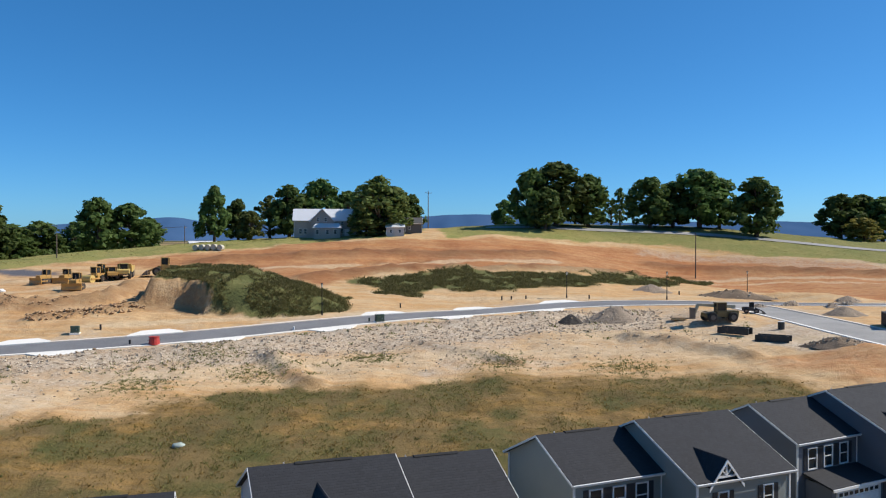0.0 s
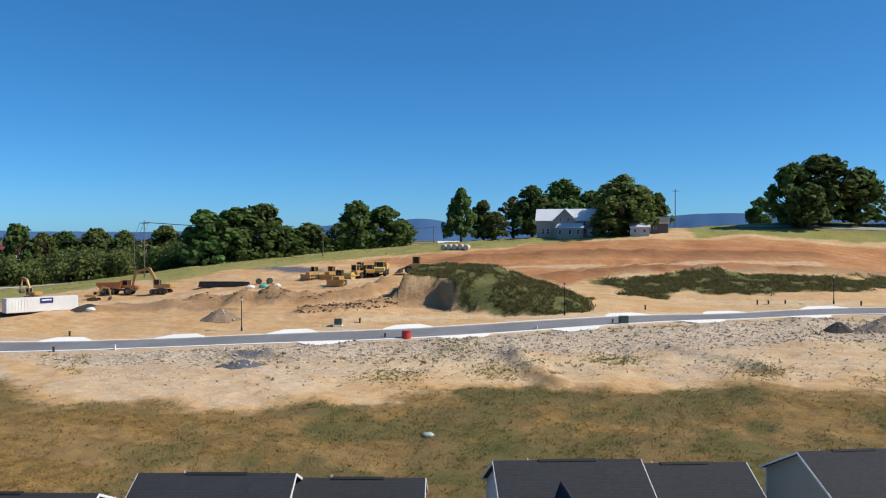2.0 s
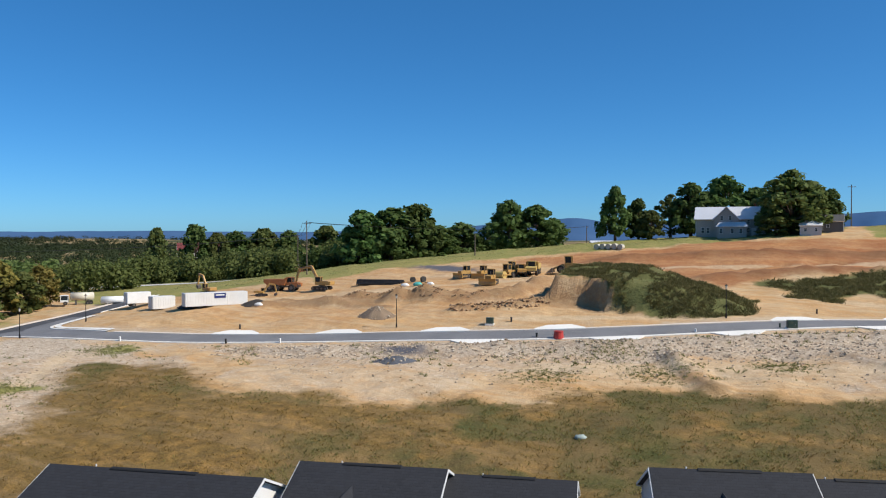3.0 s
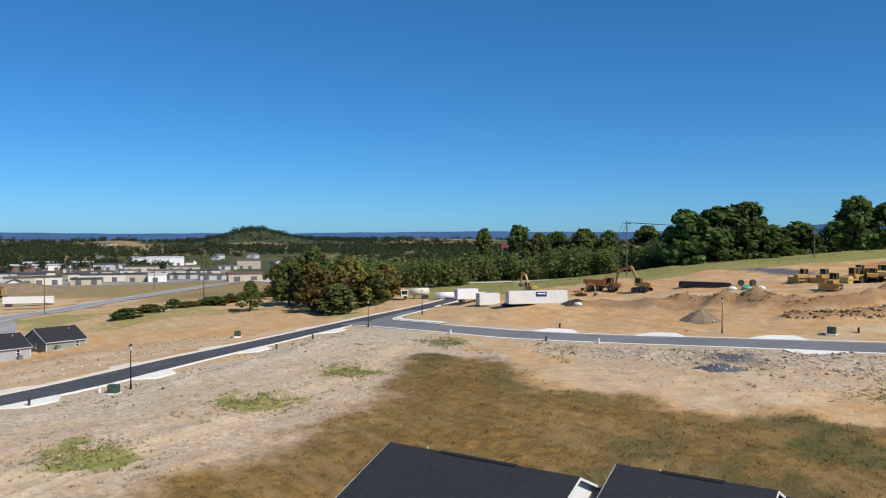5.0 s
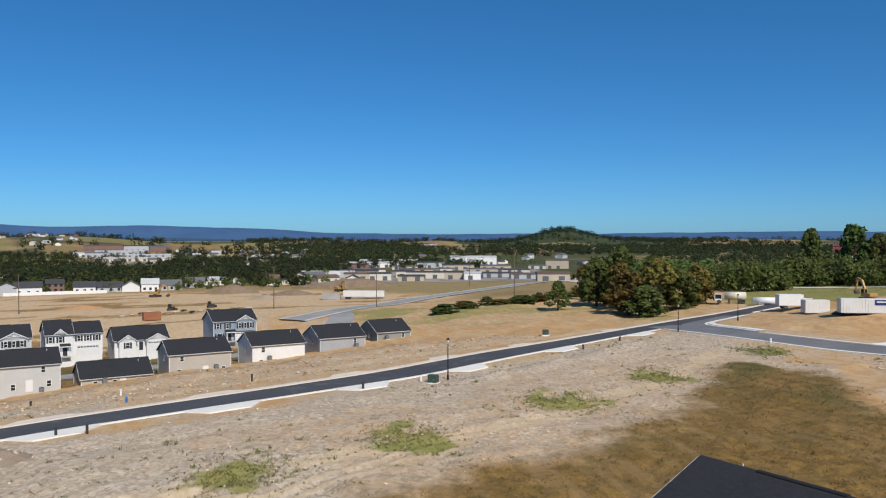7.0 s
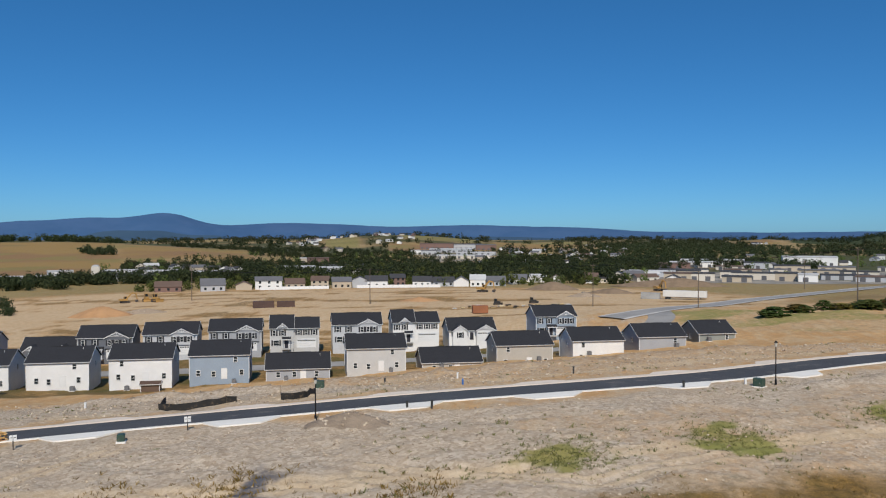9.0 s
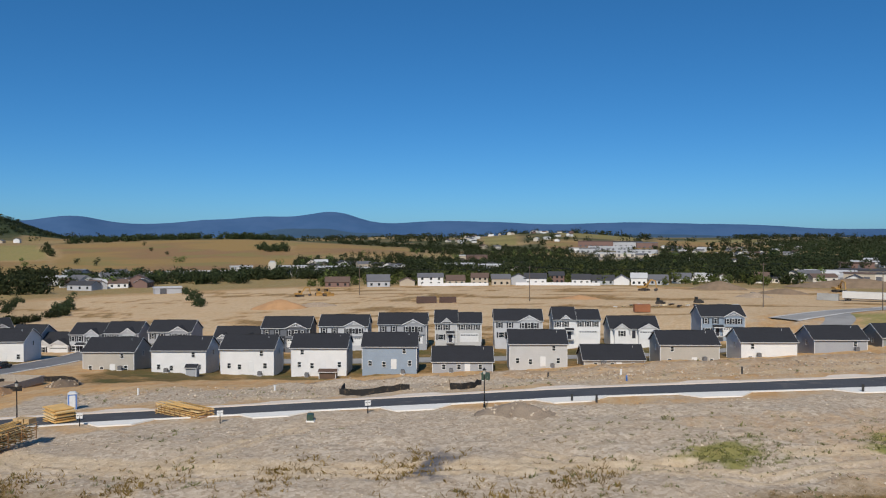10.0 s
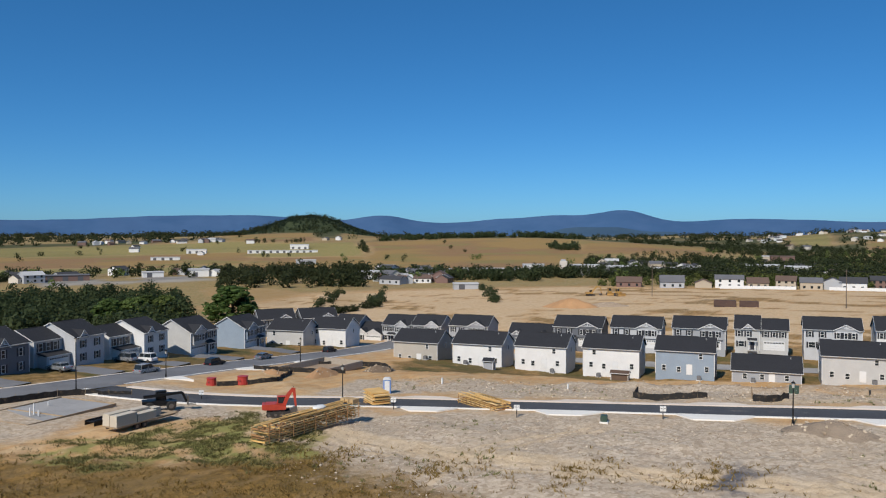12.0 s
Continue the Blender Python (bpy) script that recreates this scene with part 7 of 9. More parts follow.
def over(poly, n, seed, size, power=2.2):
    rnd = random.Random(seed)
    xs, ys = [p[0] for p in poly], [p[1] for p in poly]
    out = []
    while len(out) < n:
        k = [(rnd.uniform(min(xs), max(xs)), rnd.uniform(min(ys), max(ys))) for _ in range(400)]
        ok = inside(poly, np.array([p[0] for p in k]), np.array([p[1] for p in k])) > 0
        ok &= inside(GRASS_LOT, np.array([p[0] for p in k]), np.array([p[1] for p in k])) < -0.5
        gap = road_gap(np.array([p[0] for p in k]), np.array([p[1] for p in k])) > 1.4
        out += [(*p, size[0] + (size[1] - size[0]) * rnd.random() ** power) for p, a, b in zip(k, ok, gap) if a and b]
    return out[:n]


LOTS_A = STRIP_A
LOTS_FAR = STRIP_FAR
stones("scattered_stones", over(RUBBLE, 10000, 1, (0.05, 0.32), 4.0), PALE_ROCK, "rubble of pale broken stone on the bank", 1)
stones("field_stones", over(LOTS_A, 9500, 2, (0.035, 0.20), 4.5), PALE_ROCK, "small stones strewn over the graded lots", 2)
stones("lot_stones", over(LOTS_FAR, 6000, 3, (0.06, 0.30), 4.0), PALE_ROCK, "stones strewn over the far lots", 3)
stones("bank_stones", over([(-68, 130), (-58, 135), (-52, 140), (-55, 143.5), (-62, 139), (-70, 134)], 500, 8, (0.12, 0.55), 2.5) + over([(-96, 137), (-78, 137.5), (-66, 140), (-66, 144), (-80, 142), (-96, 142)], 400, 9, (0.08, 0.35), 3), rock_material("brown_clods", (0.24, 0.14, 0.075), (0.48, 0.32, 0.18)), "clods of soil along the cut bank", 8)
stones("yard_stones", over(LOTS_B, 4200, 4, (0.05, 0.24), 4.0), PALE_ROCK, "pale stones among the graded soil", 4)


def heap(x, y, a, b, h, mat, label, seed, turn=0.0, rocks=None, rough=0.22):
    """A tipped heap of soil or stone with a lumpy outline."""
    t = thing("heap", pose(x, y, gz(x, y), 0, 0, turn), label, "heap")
    bm = bmesh.new()
    rings, seg = 14, 40
    rows = []
    for r in range(rings):
        u = r / (rings - 1)
        row = []
        for k in range(seg):
            an = 6.2832 * k / seg
            w = 1 + 0.25 * (float(fbm(math.cos(an) * 3 + seed, math.sin(an) * 3, 1.6, seed)) - 0.5) * 2
            px, py = a * u * w * math.cos(an), b * u * w * math.sin(an)
            z = h * max(0, 1 - u ** 1.25) + rough * h * (float(fbm(px, py, 1.4, seed + 1)) - 0.5) * (1 - u * 0.6) - 0.35 * u
            row.append(bm.verts.new((px, py, z)))
        rows.append(row)
    for p, q in zip(rows, rows[1:]):
        for k in range(seg):
            j = (k + 1) % seg
            if p is rows[0]:
                continue
            bm.faces.new((p[k], p[j], q[j], q[k]))
    bm.faces.new(rows[1])
    part("soil", bm, mat, t, smooth=True)
    if rocks:
        rnd = random.Random(seed)
        bm = bmesh.new()
        for _ in range(rocks):
            u, an = math.sqrt(rnd.random()), rnd.uniform(0, 6.28)
            px, py = a * u * math.cos(an), b * u * math.sin(an)
            s = 0.07 + 0.25 * rnd.random() ** 2
            bmesh.ops.create_icosphere(bm, subdivisions=1, radius=s, matrix=Matrix.Translation((px, py, h * max(0, 1 - u ** 1.25) - 0.3 * u + 0.05)) @ Euler((rnd.random() * 6, rnd.random() * 6, 0)).to_matrix().to_4x4() @ Matrix.Diagonal((1, 0.7, 0.6, 1)))
        ob = part("rubble", bm, PALE_ROCK, t, "broken stones")
        ob["kind"] = "stuff"
    return t


heap(29.5, 136.5, 6.0, 4.2, 2.5, GREY_SOIL, "broad heap of grey gravelly soil", 1, 10, 60)
heap(21.6, 135.2, 2.8, 2.2, 1.7, DARK_SOIL, "small heap of dark soil with weeds", 2, 0, 16)
heap(-81.0, 126.0, 4.4, 3.4, 2.0, BROWN_SOIL, "heap of brown soil and rubble", 3, 0, 70)
heap(-123.2, 122.3, 4.0, 2.6, 1.7, DARK_SOIL, "heap of black topsoil by the container", 4, 20)
heap(-112.3, 128.6, 4.2, 2.2, 1.2, DARK_SOIL, "low heap of black topsoil", 5, 20)
heap(-58.6, 95.8, 4.4, 3.4, 1.0, plain("blue_gravel", (0.10, 0.105, 0.12), 0.9, vary=0.4, scale=2, bump=0.05), "low heap of blue-black gravel", 6, 30, 90, 0.5)
heap(53.1, 106.5, 5.0, 2.4, 1.3, BROWN_SOIL, "heap of broken branches and rubble", 7, -30, 90, 0.6)
heap(68.5, 136.5, 4.4, 3.0, 1.6, GREY_SOIL, "grey gravel heap beside the side street", 8)
heap(62, 171, 9, 3.2, 1.6, BROWN_SOIL, "long heap of soil and rubble", 9, -20, 80, 0.5)
heap(46, 178, 5, 3, 1.6, GREY_SOIL, "grey soil heap beyond the road", 10, 0, 30)
heap(-82.5, -17.5, 5.4, 2.8, 1.3, GREY_SOIL, "low heap of gravelly soil beside the kerb", 11, 80, 60)
heap(-93.5, -104.5, 6.5, 2.4, 1.3, ORANGE_SOIL, "ridge of tan soil beside the foundation", 16, 20, 30, 0.4)
heap(-88.0, -111.0, 4.0, 2.6, 1.0, ORANGE_SOIL, "heap of tan soil beside the foundation", 17, 70, 20, 0.4)
heap(-107.0, -103.0, 5.5, 2.6, 1.2, BROWN_SOIL, "heap of gravelly soil behind the foundation", 18, 10, 60, 0.4)
heap(-430, 22, 15, 9, 4.5, BROWN_SOIL, "heap of tan soil on the lower field", 12, 80, 0, 0.15)
heap(-296, -160, 13, 7, 4.0, ORANGE_SOIL, "orange soil heap on the lower field", 13, 100, 0, 0.15)
heap(-455, 92, 34, 10, 5.0, BROWN_SOIL, "long grassed soil heap on the lower field", 14, 75, 0, 0.15)
heap(-369, 33, 9, 5, 2.2, PALE_ROCK, "heap of pale broken stone on the lower field", 19, 80, 120, 0.5)
heap(-396, 49, 13, 6, 2.6, BROWN_SOIL, "heap of tan soil on the lower field", 20, 70, 0, 0.3)
heap(-345, -40, 12, 5, 1.8, ORANGE_SOIL, "low heap of tan soil on the lower field", 21, 85, 0, 0.3)
heap(-306, -147, 11, 5, 1.8, PALE_ROCK, "heap of broken concrete on the lower field", 15, 110, 160, 0.5)

# ---------------------------------------------------------------- grass and weeds
BLADE = leaves("grass_blades", (0.19, 0.19, 0.06), (0.33, 0.29, 0.11))
WEED = leaves("weed_blades", (0.15, 0.155, 0.052), (0.28, 0.255, 0.105))
STRAW = leaves("straw_blades", (0.19, 0.115, 0.036), (0.36, 0.235, 0.085))


def tufts(name, spots, mat, label, seed, blades=5):
    """Tufts of upright blades, (x, y, height) each, joined."""
    rng = np.random.default_rng(seed)
    q = np.repeat(np.array(spots, float), blades, 0)
    n = len(q)
    x = q[:, 0] + rng.normal(0, 0.6, n) * q[:, 2]
    y = q[:, 1] + rng.normal(0, 0.6, n) * q[:, 2]
    z = ground_z(x, y)
    a = rng.uniform(0, 6.28, n)
    h = q[:, 2] * rng.uniform(0.5, 1.2, n)
    w = h * rng.uniform(0.10, 0.24, n)
    lx, ly = rng.normal(0, 0.75, n) * h, rng.normal(0, 0.75, n) * h
    c, s = np.cos(a) * w, np.sin(a) * w
    v = np.stack([np.stack([x - c, y - s, z - 0.03], 1), np.stack([x + c, y + s, z - 0.03], 1), np.stack([x + c * 0.5 + lx, y + s * 0.5 + ly, z + h], 1),
                  np.stack([x - c * 0.5 + lx, y - s * 0.5 + ly, z + h * 0.9], 1)], 1).reshape(-1, 3)
    return tagged(new(name, leaf_mesh(name, v, mat)), label, "grass", kind="stuff")


def grassy(n, seed, box_, zone, lo, size):
    """Spots where a zone's mask is high."""
    rng = np.random.default_rng(seed)
    out = np.zeros((0, 3))
    for _ in range(12):
        x, y = rng.uniform(box_[0], box_[1], n * 2), rng.uniform(box_[2], box_[3], n * 2)
        a, b, c = zones(x, y)
        m = {"grass": a[:, 0], "weeds": a[:, 1], "dry": b[:, 0], "meadow": c}[zone]
        keep = (rng.uniform(lo, 1.0, len(x)) < m) & (fbm(x, y, 3.2, seed + 50) > 0.42)
        out = np.concatenate([out, np.stack([x[keep], y[keep], size[0] + (size[1] - size[0]) * rng.random(keep.sum()) ** 2], 1)])
        if len(out) >= n:
            break
    return out[:n].tolist()


tufts("lot_grass", grassy(30000, 1, (-100, 80, 20, 106), "grass", 0.2, (0.10, 0.26)), BLADE, "thin olive grass behind the near houses", 1, 4)
tufts("lot_straw", grassy(20000, 2, (-104, 70, 4, 100), "dry", 0.2, (0.10, 0.26)), STRAW, "dry brown grass on the unbuilt lots", 2, 4)
tufts("bank_weeds", grassy(22000, 3, (-58, 75, 135, 220), "weeds", 0.3, (0.2, 0.55)), WEED, "tall green weeds on the bank and soil heap", 3, 6)
tufts("south_grass", grassy(9000, 4, (-60, 0, -95, -45), "meadow", 0.2, (0.10, 0.24)), WEED, "patchy grass beside the lumber", 4, 4)
tufts("south_straw", grassy(9000, 5, (-60, 10, -84, -34), "dry", 0.2, (0.12, 0.32)), STRAW, "dry straw-coloured grass", 5, 4)
tufts("meadow_grass", grassy(12000, 6, (-190, 130, 160, 290), "meadow", 0.3, (0.10, 0.25)), BLADE, "yellow-green meadow grass", 6, 4)
LOOSE = over(LOTS_A, 1500, 11, (0.10, 0.34)) + over(LOTS_B, 1500, 12, (0.12, 0.42)) + over(LOTS_FAR, 900, 13, (0.10, 0.3))
LOOSE = [q for q, k in zip(LOOSE, fbm(np.array([p[0] for p in LOOSE]), np.array([p[1] for p in LOOSE]), 9, 90, 2)) if k > 0.58]
tufts("loose_weeds", LOOSE, WEED, "single weeds growing in the bare soil", 7, 10)
PATCH = [(x + random.Random(int(x * 91 + y * 7 + i)).gauss(0, 0.42 * a), y + random.Random(int(x * 17 + y * 31 + i)).gauss(0, 0.42 * a), 0.17) for x, y, a in PATCHES + ((-24, 104, 6), (-37, 97, 6), (-33, 113, 6), (8, 108, 6), (-10, 112, 5), (24, 104, 6)) for i in range(420)]
tufts("weed_patches", PATCH, WEED, "green weed patches on the bare lots", 8, 6)
PATCH2 = [(x + random.Random(int(x * 91 + y * 7 + i)).gauss(0, 3.2), y + random.Random(int(x * 17 + y * 31 + i)).gauss(0, 2.2), 0.3) for x, y in ((-62, -24), (-57, -34), (-54, -15), (-60, -8), (-48, -58), (-52, -46)) for i in range(110)]
tufts("straw_patches", PATCH2, STRAW, "dry yellow weeds on the gravel lots", 9, 6)

# ---------------------------------------------------------------- building machines
YELLOW = plain("machine_yellow", (0.46, 0.265, 0.075), 0.5, vary=0.25, scale=1.0, grime=0.45)
PALE_YELLOW = plain("faded_yellow", (0.56, 0.40, 0.13), 0.55, vary=0.25, scale=1.0, grime=0.4)
ORANGE_RUST = plain("rust_orange", (0.36, 0.13, 0.04), 0.7, vary=0.3, grime=0.4)
TRACK = plain("track_rubber", (0.035, 0.03, 0.027), 0.9, vary=0.3, grime=0.5)
STEEL = plain("worn_steel", (0.16, 0.14, 0.125), 0.5, 0.6, vary=0.3, grime=0.3)
CAB_GLASS = glass_dark("cab_glass")
TYRE = plain("tyre_rubber", (0.022, 0.021, 0.02), 0.9, vary=0.3, grime=0.3)


def at(x, y, turn, s=1.0):
    return pose(x, y, gz(x, y), 0, 0, turn) @ Matrix.Scale(s, 4)


def wheel(parent, x, y, r, w):
    def tyre(bm):
        rod(bm, (0, -w / 2, 0), (0, w / 2, 0), r, seg=16)
        bmesh.ops.bevel(bm, geom=bm.edges[:], offset=0.12 * r, segments=1, affect="EDGES")

    def rim(bm):
        rod(bm, (0, -w / 2 - 0.03, 0), (0, w / 2 + 0.03, 0), r * 0.5, seg=12)
    t = piece("wheel", cached(("tyre", r, w), tyre, TYRE), parent, pose(x, y, r))
    piece("rim", cached(("rim", r, w), rim, STEEL), t, Matrix())


def crawler(parent, y, length, h, w):
    bm = bmesh.new()
    r = h / 2
    out = [(-length / 2 + r + r * math.cos(a), r + r * math.sin(a)) for a in np.linspace(math.pi / 2, 1.5 * math.pi, 7)] + [(length / 2 - r + r * math.cos(a), r + r * math.sin(a)) for a in np.linspace(-math.pi / 2, math.pi / 2, 7)]
    prism(bm, out, y - w / 2, y + w / 2, "y")
    n = int(length / 0.35)
    for k in range(n):
        box(bm, -length / 2 + r + (length - 2 * r) * k / (n - 1), y, h + 0.02, 0.12, w + 0.04, 0.05)
    t = part("track", bm, TRACK, parent)
    bm = bmesh.new()
    for k in range(4):
        x = -length / 2 + r + (length - 2 * r) * k / 3
        rod(bm, (x, y - w / 2 - 0.03, r), (x, y + w / 2 + 0.03, r), r * 0.55, seg=10)
    part("roller", bm, STEEL, t)


def cab(parent, x, y, z, sx, sy, sz, mat, name="cab"):
    """Posts and roof round glazing."""
    bm = bmesh.new()
    box(bm, x, y, z + sz * 0.16, sx, sy, sz * 0.32, 0.04)
    for a in (-1, 1):
        for b in (-1, 1):
            box(bm, x + a * (sx / 2 - 0.06), y + b * (sy / 2 - 0.06), z + sz / 2, 0.12, 0.12, sz)
    box(bm, x, y, z + sz, sx + 0.12, sy + 0.12, 0.12, 0.03)
    c = part(name, bm, mat, parent)
    bm = bmesh.new()
    box(bm, x, y, z + sz * 0.62, sx - 0.14, sy - 0.14, sz * 0.66)
    part("glazing", bm, CAB_GLASS, c)


def beam(bm, a, b, w, h0, h1):
    """A box-section arm from a to b in the xz plane."""
    a, b = Vector((a[0], 0, a[1])), Vector((b[0], 0, b[1]))
    d = (b - a).normalized()
    n = Vector((-d.z, 0, d.x))
    v = [bm.verts.new(p + Vector((0, s * w / 2, 0))) for s in (-1, 1) for p in (a - n * h0 / 2, a + n * h0 / 2, b + n * h1 / 2, b - n * h1 / 2)]
    for f in ((0, 1, 2, 3), (7, 6, 5, 4), (0, 4, 5, 1), (1, 5, 6, 2), (2, 6, 7, 3), (3, 7, 4, 0)):
        bm.faces.new([v[i] for i in f])


def excavator(m, mat, label, boom=((0.6, 1.6), (3.2, 4.6), (5.2, 4.2), (5.8, 1.4)), swing=0.0):
    t = thing("excavator", m, label, "excavator")
    crawler(t, -1.1, 3.9, 0.85, 0.6)
    crawler(t, 1.1, 3.9, 0.85, 0.6)
    bm = bmesh.new()
    box(bm, 0, 0, 0.7, 1.8, 1.6, 0.5)
    rod(bm, (0, 0, 0.9), (0, 0, 1.15), 0.7, seg=14)
    part("undercarriage", bm, STEEL, t)
    bm = bmesh.new()
    prism(bm, [(-2.3, 1.15), (1.1, 1.15), (1.1, 1.7), (-0.6, 2.05), (-2.0, 2.05), (-2.35, 1.7)], -1.15, 1.15, "y")
    part("body", bm, mat, t)
    bm = bmesh.new()
    box(bm, -2.35, 0, 1.6, 0.5, 2.2, 0.85, 0.1)
    part("counterweight", bm, mat, t)
    cab(t, 0.45, 0.68, 1.35, 1.4, 0.9, 1.6, mat)
    bm = bmesh.new()
    beam(bm, boom[0], boom[1], 0.4, 0.5, 0.62)
    beam(bm, boom[1], boom[2], 0.4, 0.62, 0.45)
    part("boom", bm, mat, t)
    bm = bmesh.new()
    beam(bm, boom[2], boom[3], 0.34, 0.5, 0.3)
    part("stick", bm, mat, t)
    for p, q in (((0.9, 1.7), boom[1]), (boom[1], boom[2])):
        bm = bmesh.new()
        rod(bm, (p[0], 0.28, p[1]), (q[0], 0.28, q[1] + 0.25), 0.07, 0.06, 8)
        part("hydraulic_ram", bm, STEEL, t)
    x, z = boom[3]
    bm = bmesh.new()
    prism(bm, [(x + 0.15, z), (x - 0.2, z - 0.1), (x - 0.95, z - 0.55), (x - 0.9, z - 1.0), (x - 0.3, z - 1.2), (x + 0.3, z - 0.8)], -0.5, 0.5, "y")
    part("bucket", bm, STEEL, t)
    return t


excavator(at(-112.4, 151.0, 190, 1.05), YELLOW, "yellow crawler excavator with its arm folded forward", ((0.6, 1.6), (2.6, 5.2), (5.6, 4.6), (6.4, 1.6)))
excavator(at(-122.5, 141.7, 20, 0.62), YELLOW, "small yellow excavator beside the dump truck")
excavator(at(-141, 144, 165, 0.9), YELLOW, "yellow excavator behind the white container", ((0.6, 1.6), (2.6, 4.9), (4.6, 5.4), (5.2, 2.6)))
excavator(at(-59.6, -77.4, 138, 0.8), plain("machine_red", (0.45, 0.05, 0.025), 0.45, vary=0.2, grime=0.15), "red compact excavator on the gravel verge", ((0.7, 1.5), (1.5, 3.4), (2.3, 4.3), (2.6, 1.5)))
excavator(at(-410, -15.5, 60, 1.25), YELLOW, "yellow excavator on the lower field")
excavator(at(-410.5, 73.9, 20, 1.2), YELLOW, "yellow excavator behind the field office")
excavator(at(-352.8, -179, 140), YELLOW, "yellow excavator by the far trees")


def dozer(m, mat, label):
    t = thing("bulldozer", m, label, "bulldozer", "machines parked in the yard")
    crawler(t, -0.95, 3.4, 1.0, 0.55)
    crawler(t, 0.95, 3.4, 1.0, 0.55)
    bm = bmesh.new()
    prism(bm, [(-1.6, 0.6), (1.7, 0.6), (1.75, 1.75), (0.1, 1.9), (-0.1, 1.5), (-1.6, 1.4)], -0.6, 0.6, "y")
    part("body", bm, mat, t)
    cab(t, -0.7, 0, 1.3, 1.3, 1.3, 1.7, mat)
    bm = bmesh.new()
    prism(bm, [(2.3, 0.05), (2.5, 0.15), (2.36, 0.7), (2.55, 1.25), (2.42, 1.25), (2.2, 0.7)], -1.7, 1.7, "y")
    part("blade", bm, mat, t)
    for s in (-1, 1):
        bm = bmesh.new()
        box(bm, 1.3, s * 1.32, 0.55, 2.0, 0.14, 0.2)
        part("push_arm", bm, mat, t)
    bm = bmesh.new()
    rod(bm, (0.9, 0.3, 1.8), (0.9, 0.3, 2.6), 0.07, seg=8)
    part("exhaust", bm, STEEL, t)
    return t


dozer(at(-83.7, 167.8, 250, 0.95), YELLOW, "yellow bulldozer parked on the graded yard")
dozer(at(-80.5, 170.5, 270, 1.0), YELLOW, "yellow bulldozer with roll cage in the yard")
dozer(at(-72.1, 156.9, 278, 1.1), YELLOW, "yellow bulldozer facing the road")
dozer(at(-319.8, -6.3, 70, 0.8), DARK_BOX, "dark tracked machine on the lower field")
dozer(at(-324.5, 8.2, 110, 0.8), DARK_BOX, "dark tracked machine on the lower field")
dozer(at(-360, -172, 40, 1.2), YELLOW, "yellow bulldozer on the lower field")
dozer(at(-357, -166, 60, 1.2), YELLOW, "yellow bulldozer on the lower field")


def roller(m):
    t = thing("road_roller", m, "yellow soil roller with a smooth drum", "road roller", "machines parked in the yard")
    bm = bmesh.new()
    rod(bm, (1.6, -1.05, 0.75), (1.6, 1.05, 0.75), 0.75, seg=20)
    part("drum", bm, PALE_YELLOW, t)
    for s in (-1, 1):
        wheel(t, -1.4, s * 0.85, 0.7, 0.5)
    bm = bmesh.new()
    prism(bm, [(-2.4, 0.7), (-0.2, 0.7), (-0.2, 1.5), (-2.3, 1.7)], -0.75, 0.75, "y")
    part("body", bm, YELLOW, t)
    bm = bmesh.new()
    for s in (-1, 1):
        box(bm, 0.9, s * 1.15, 0.8, 2.4, 0.12, 0.25)
    part("drum_frame", bm, YELLOW, t)
    cab(t, -0.5, 0, 1.3, 1.2, 1.3, 1.6, YELLOW)


roller(at(-75.3, 172.4, 255, 1.15))


def dump_truck(m, mat, label):
    t = thing("dump_truck", m, label, "dump truck", "machines parked in the yard")
    for x in (2.6, -1.0, -2.7):
        for s in (-1, 1):
            wheel(t, x, s * 1.1, 0.8, 0.6)
    bm = bmesh.new()
    box(bm, 0, 0, 1.0, 7.4, 1.2, 0.4, 0.04)
    part("chassis", bm, STEEL, t)
    bm = bmesh.new()
    prism(bm, [(2.0, 1.1), (4.2, 1.1), (4.3, 1.8), (3.4, 2.0), (2.0, 2.0)], -1.15, 1.15, "y")
    part("bonnet", bm, mat, t)
    cab(t, 1.9, 0, 1.4, 1.3, 1.7, 1.7, mat)
    bm = bmesh.new()
    prism(bm, [(-4.0, 1.9), (-3.3, 1.35), (0.9, 1.3), (1.3, 2.6), (1.7, 3.0), (1.1, 3.0), (0.8, 2.7), (-4.1, 2.6)], -1.35, 1.35, "y")
    part("bed", bm, mat, t)
    return t


dump_truck(at(-71.5, 180.0, 285, 1.1), PALE_YELLOW, "pale yellow articulated dump truck")
dump_truck(at(-122.7, 149.5, 15, 1.05), ORANGE_RUST, "orange dump truck with a rusty bed")
dump_truck(at(-73.8, 177.5, 300, 0.9), YELLOW, "yellow site truck in the yard")


def wheel_loader(m, mat, label):
    t = thing("wheel_loader", m, label, "loader", "machines parked in the yard")
    for x in (1.3, -1.4):
        for s in (-1, 1):
            wheel(t, x, s * 0.95, 0.75, 0.5)
    bm = bmesh.new()
    prism(bm, [(-2.6, 0.8), (1.6, 0.8), (1.5, 1.3), (-0.4, 1.4), (-0.5, 1.9), (-2.6, 1.8)], -0.7, 0.7, "y")
    part("body", bm, mat, t)
    cab(t, 0.0, 0, 1.35, 1.3, 1.3, 1.8, mat)
    bm = bmesh.new()
    beam(bm, (0.9, 1.6), (3.0, 0.7), 1.1, 0.35, 0.3)
    part("lift_arm", bm, mat, t)
    bm = bmesh.new()
    prism(bm, [(2.8, 0.15), (4.0, 0.05), (3.7, 0.3), (3.0, 0.95), (2.8, 0.9)], -1.35, 1.35, "y")
    part("bucket", bm, STEEL, t)
    return t


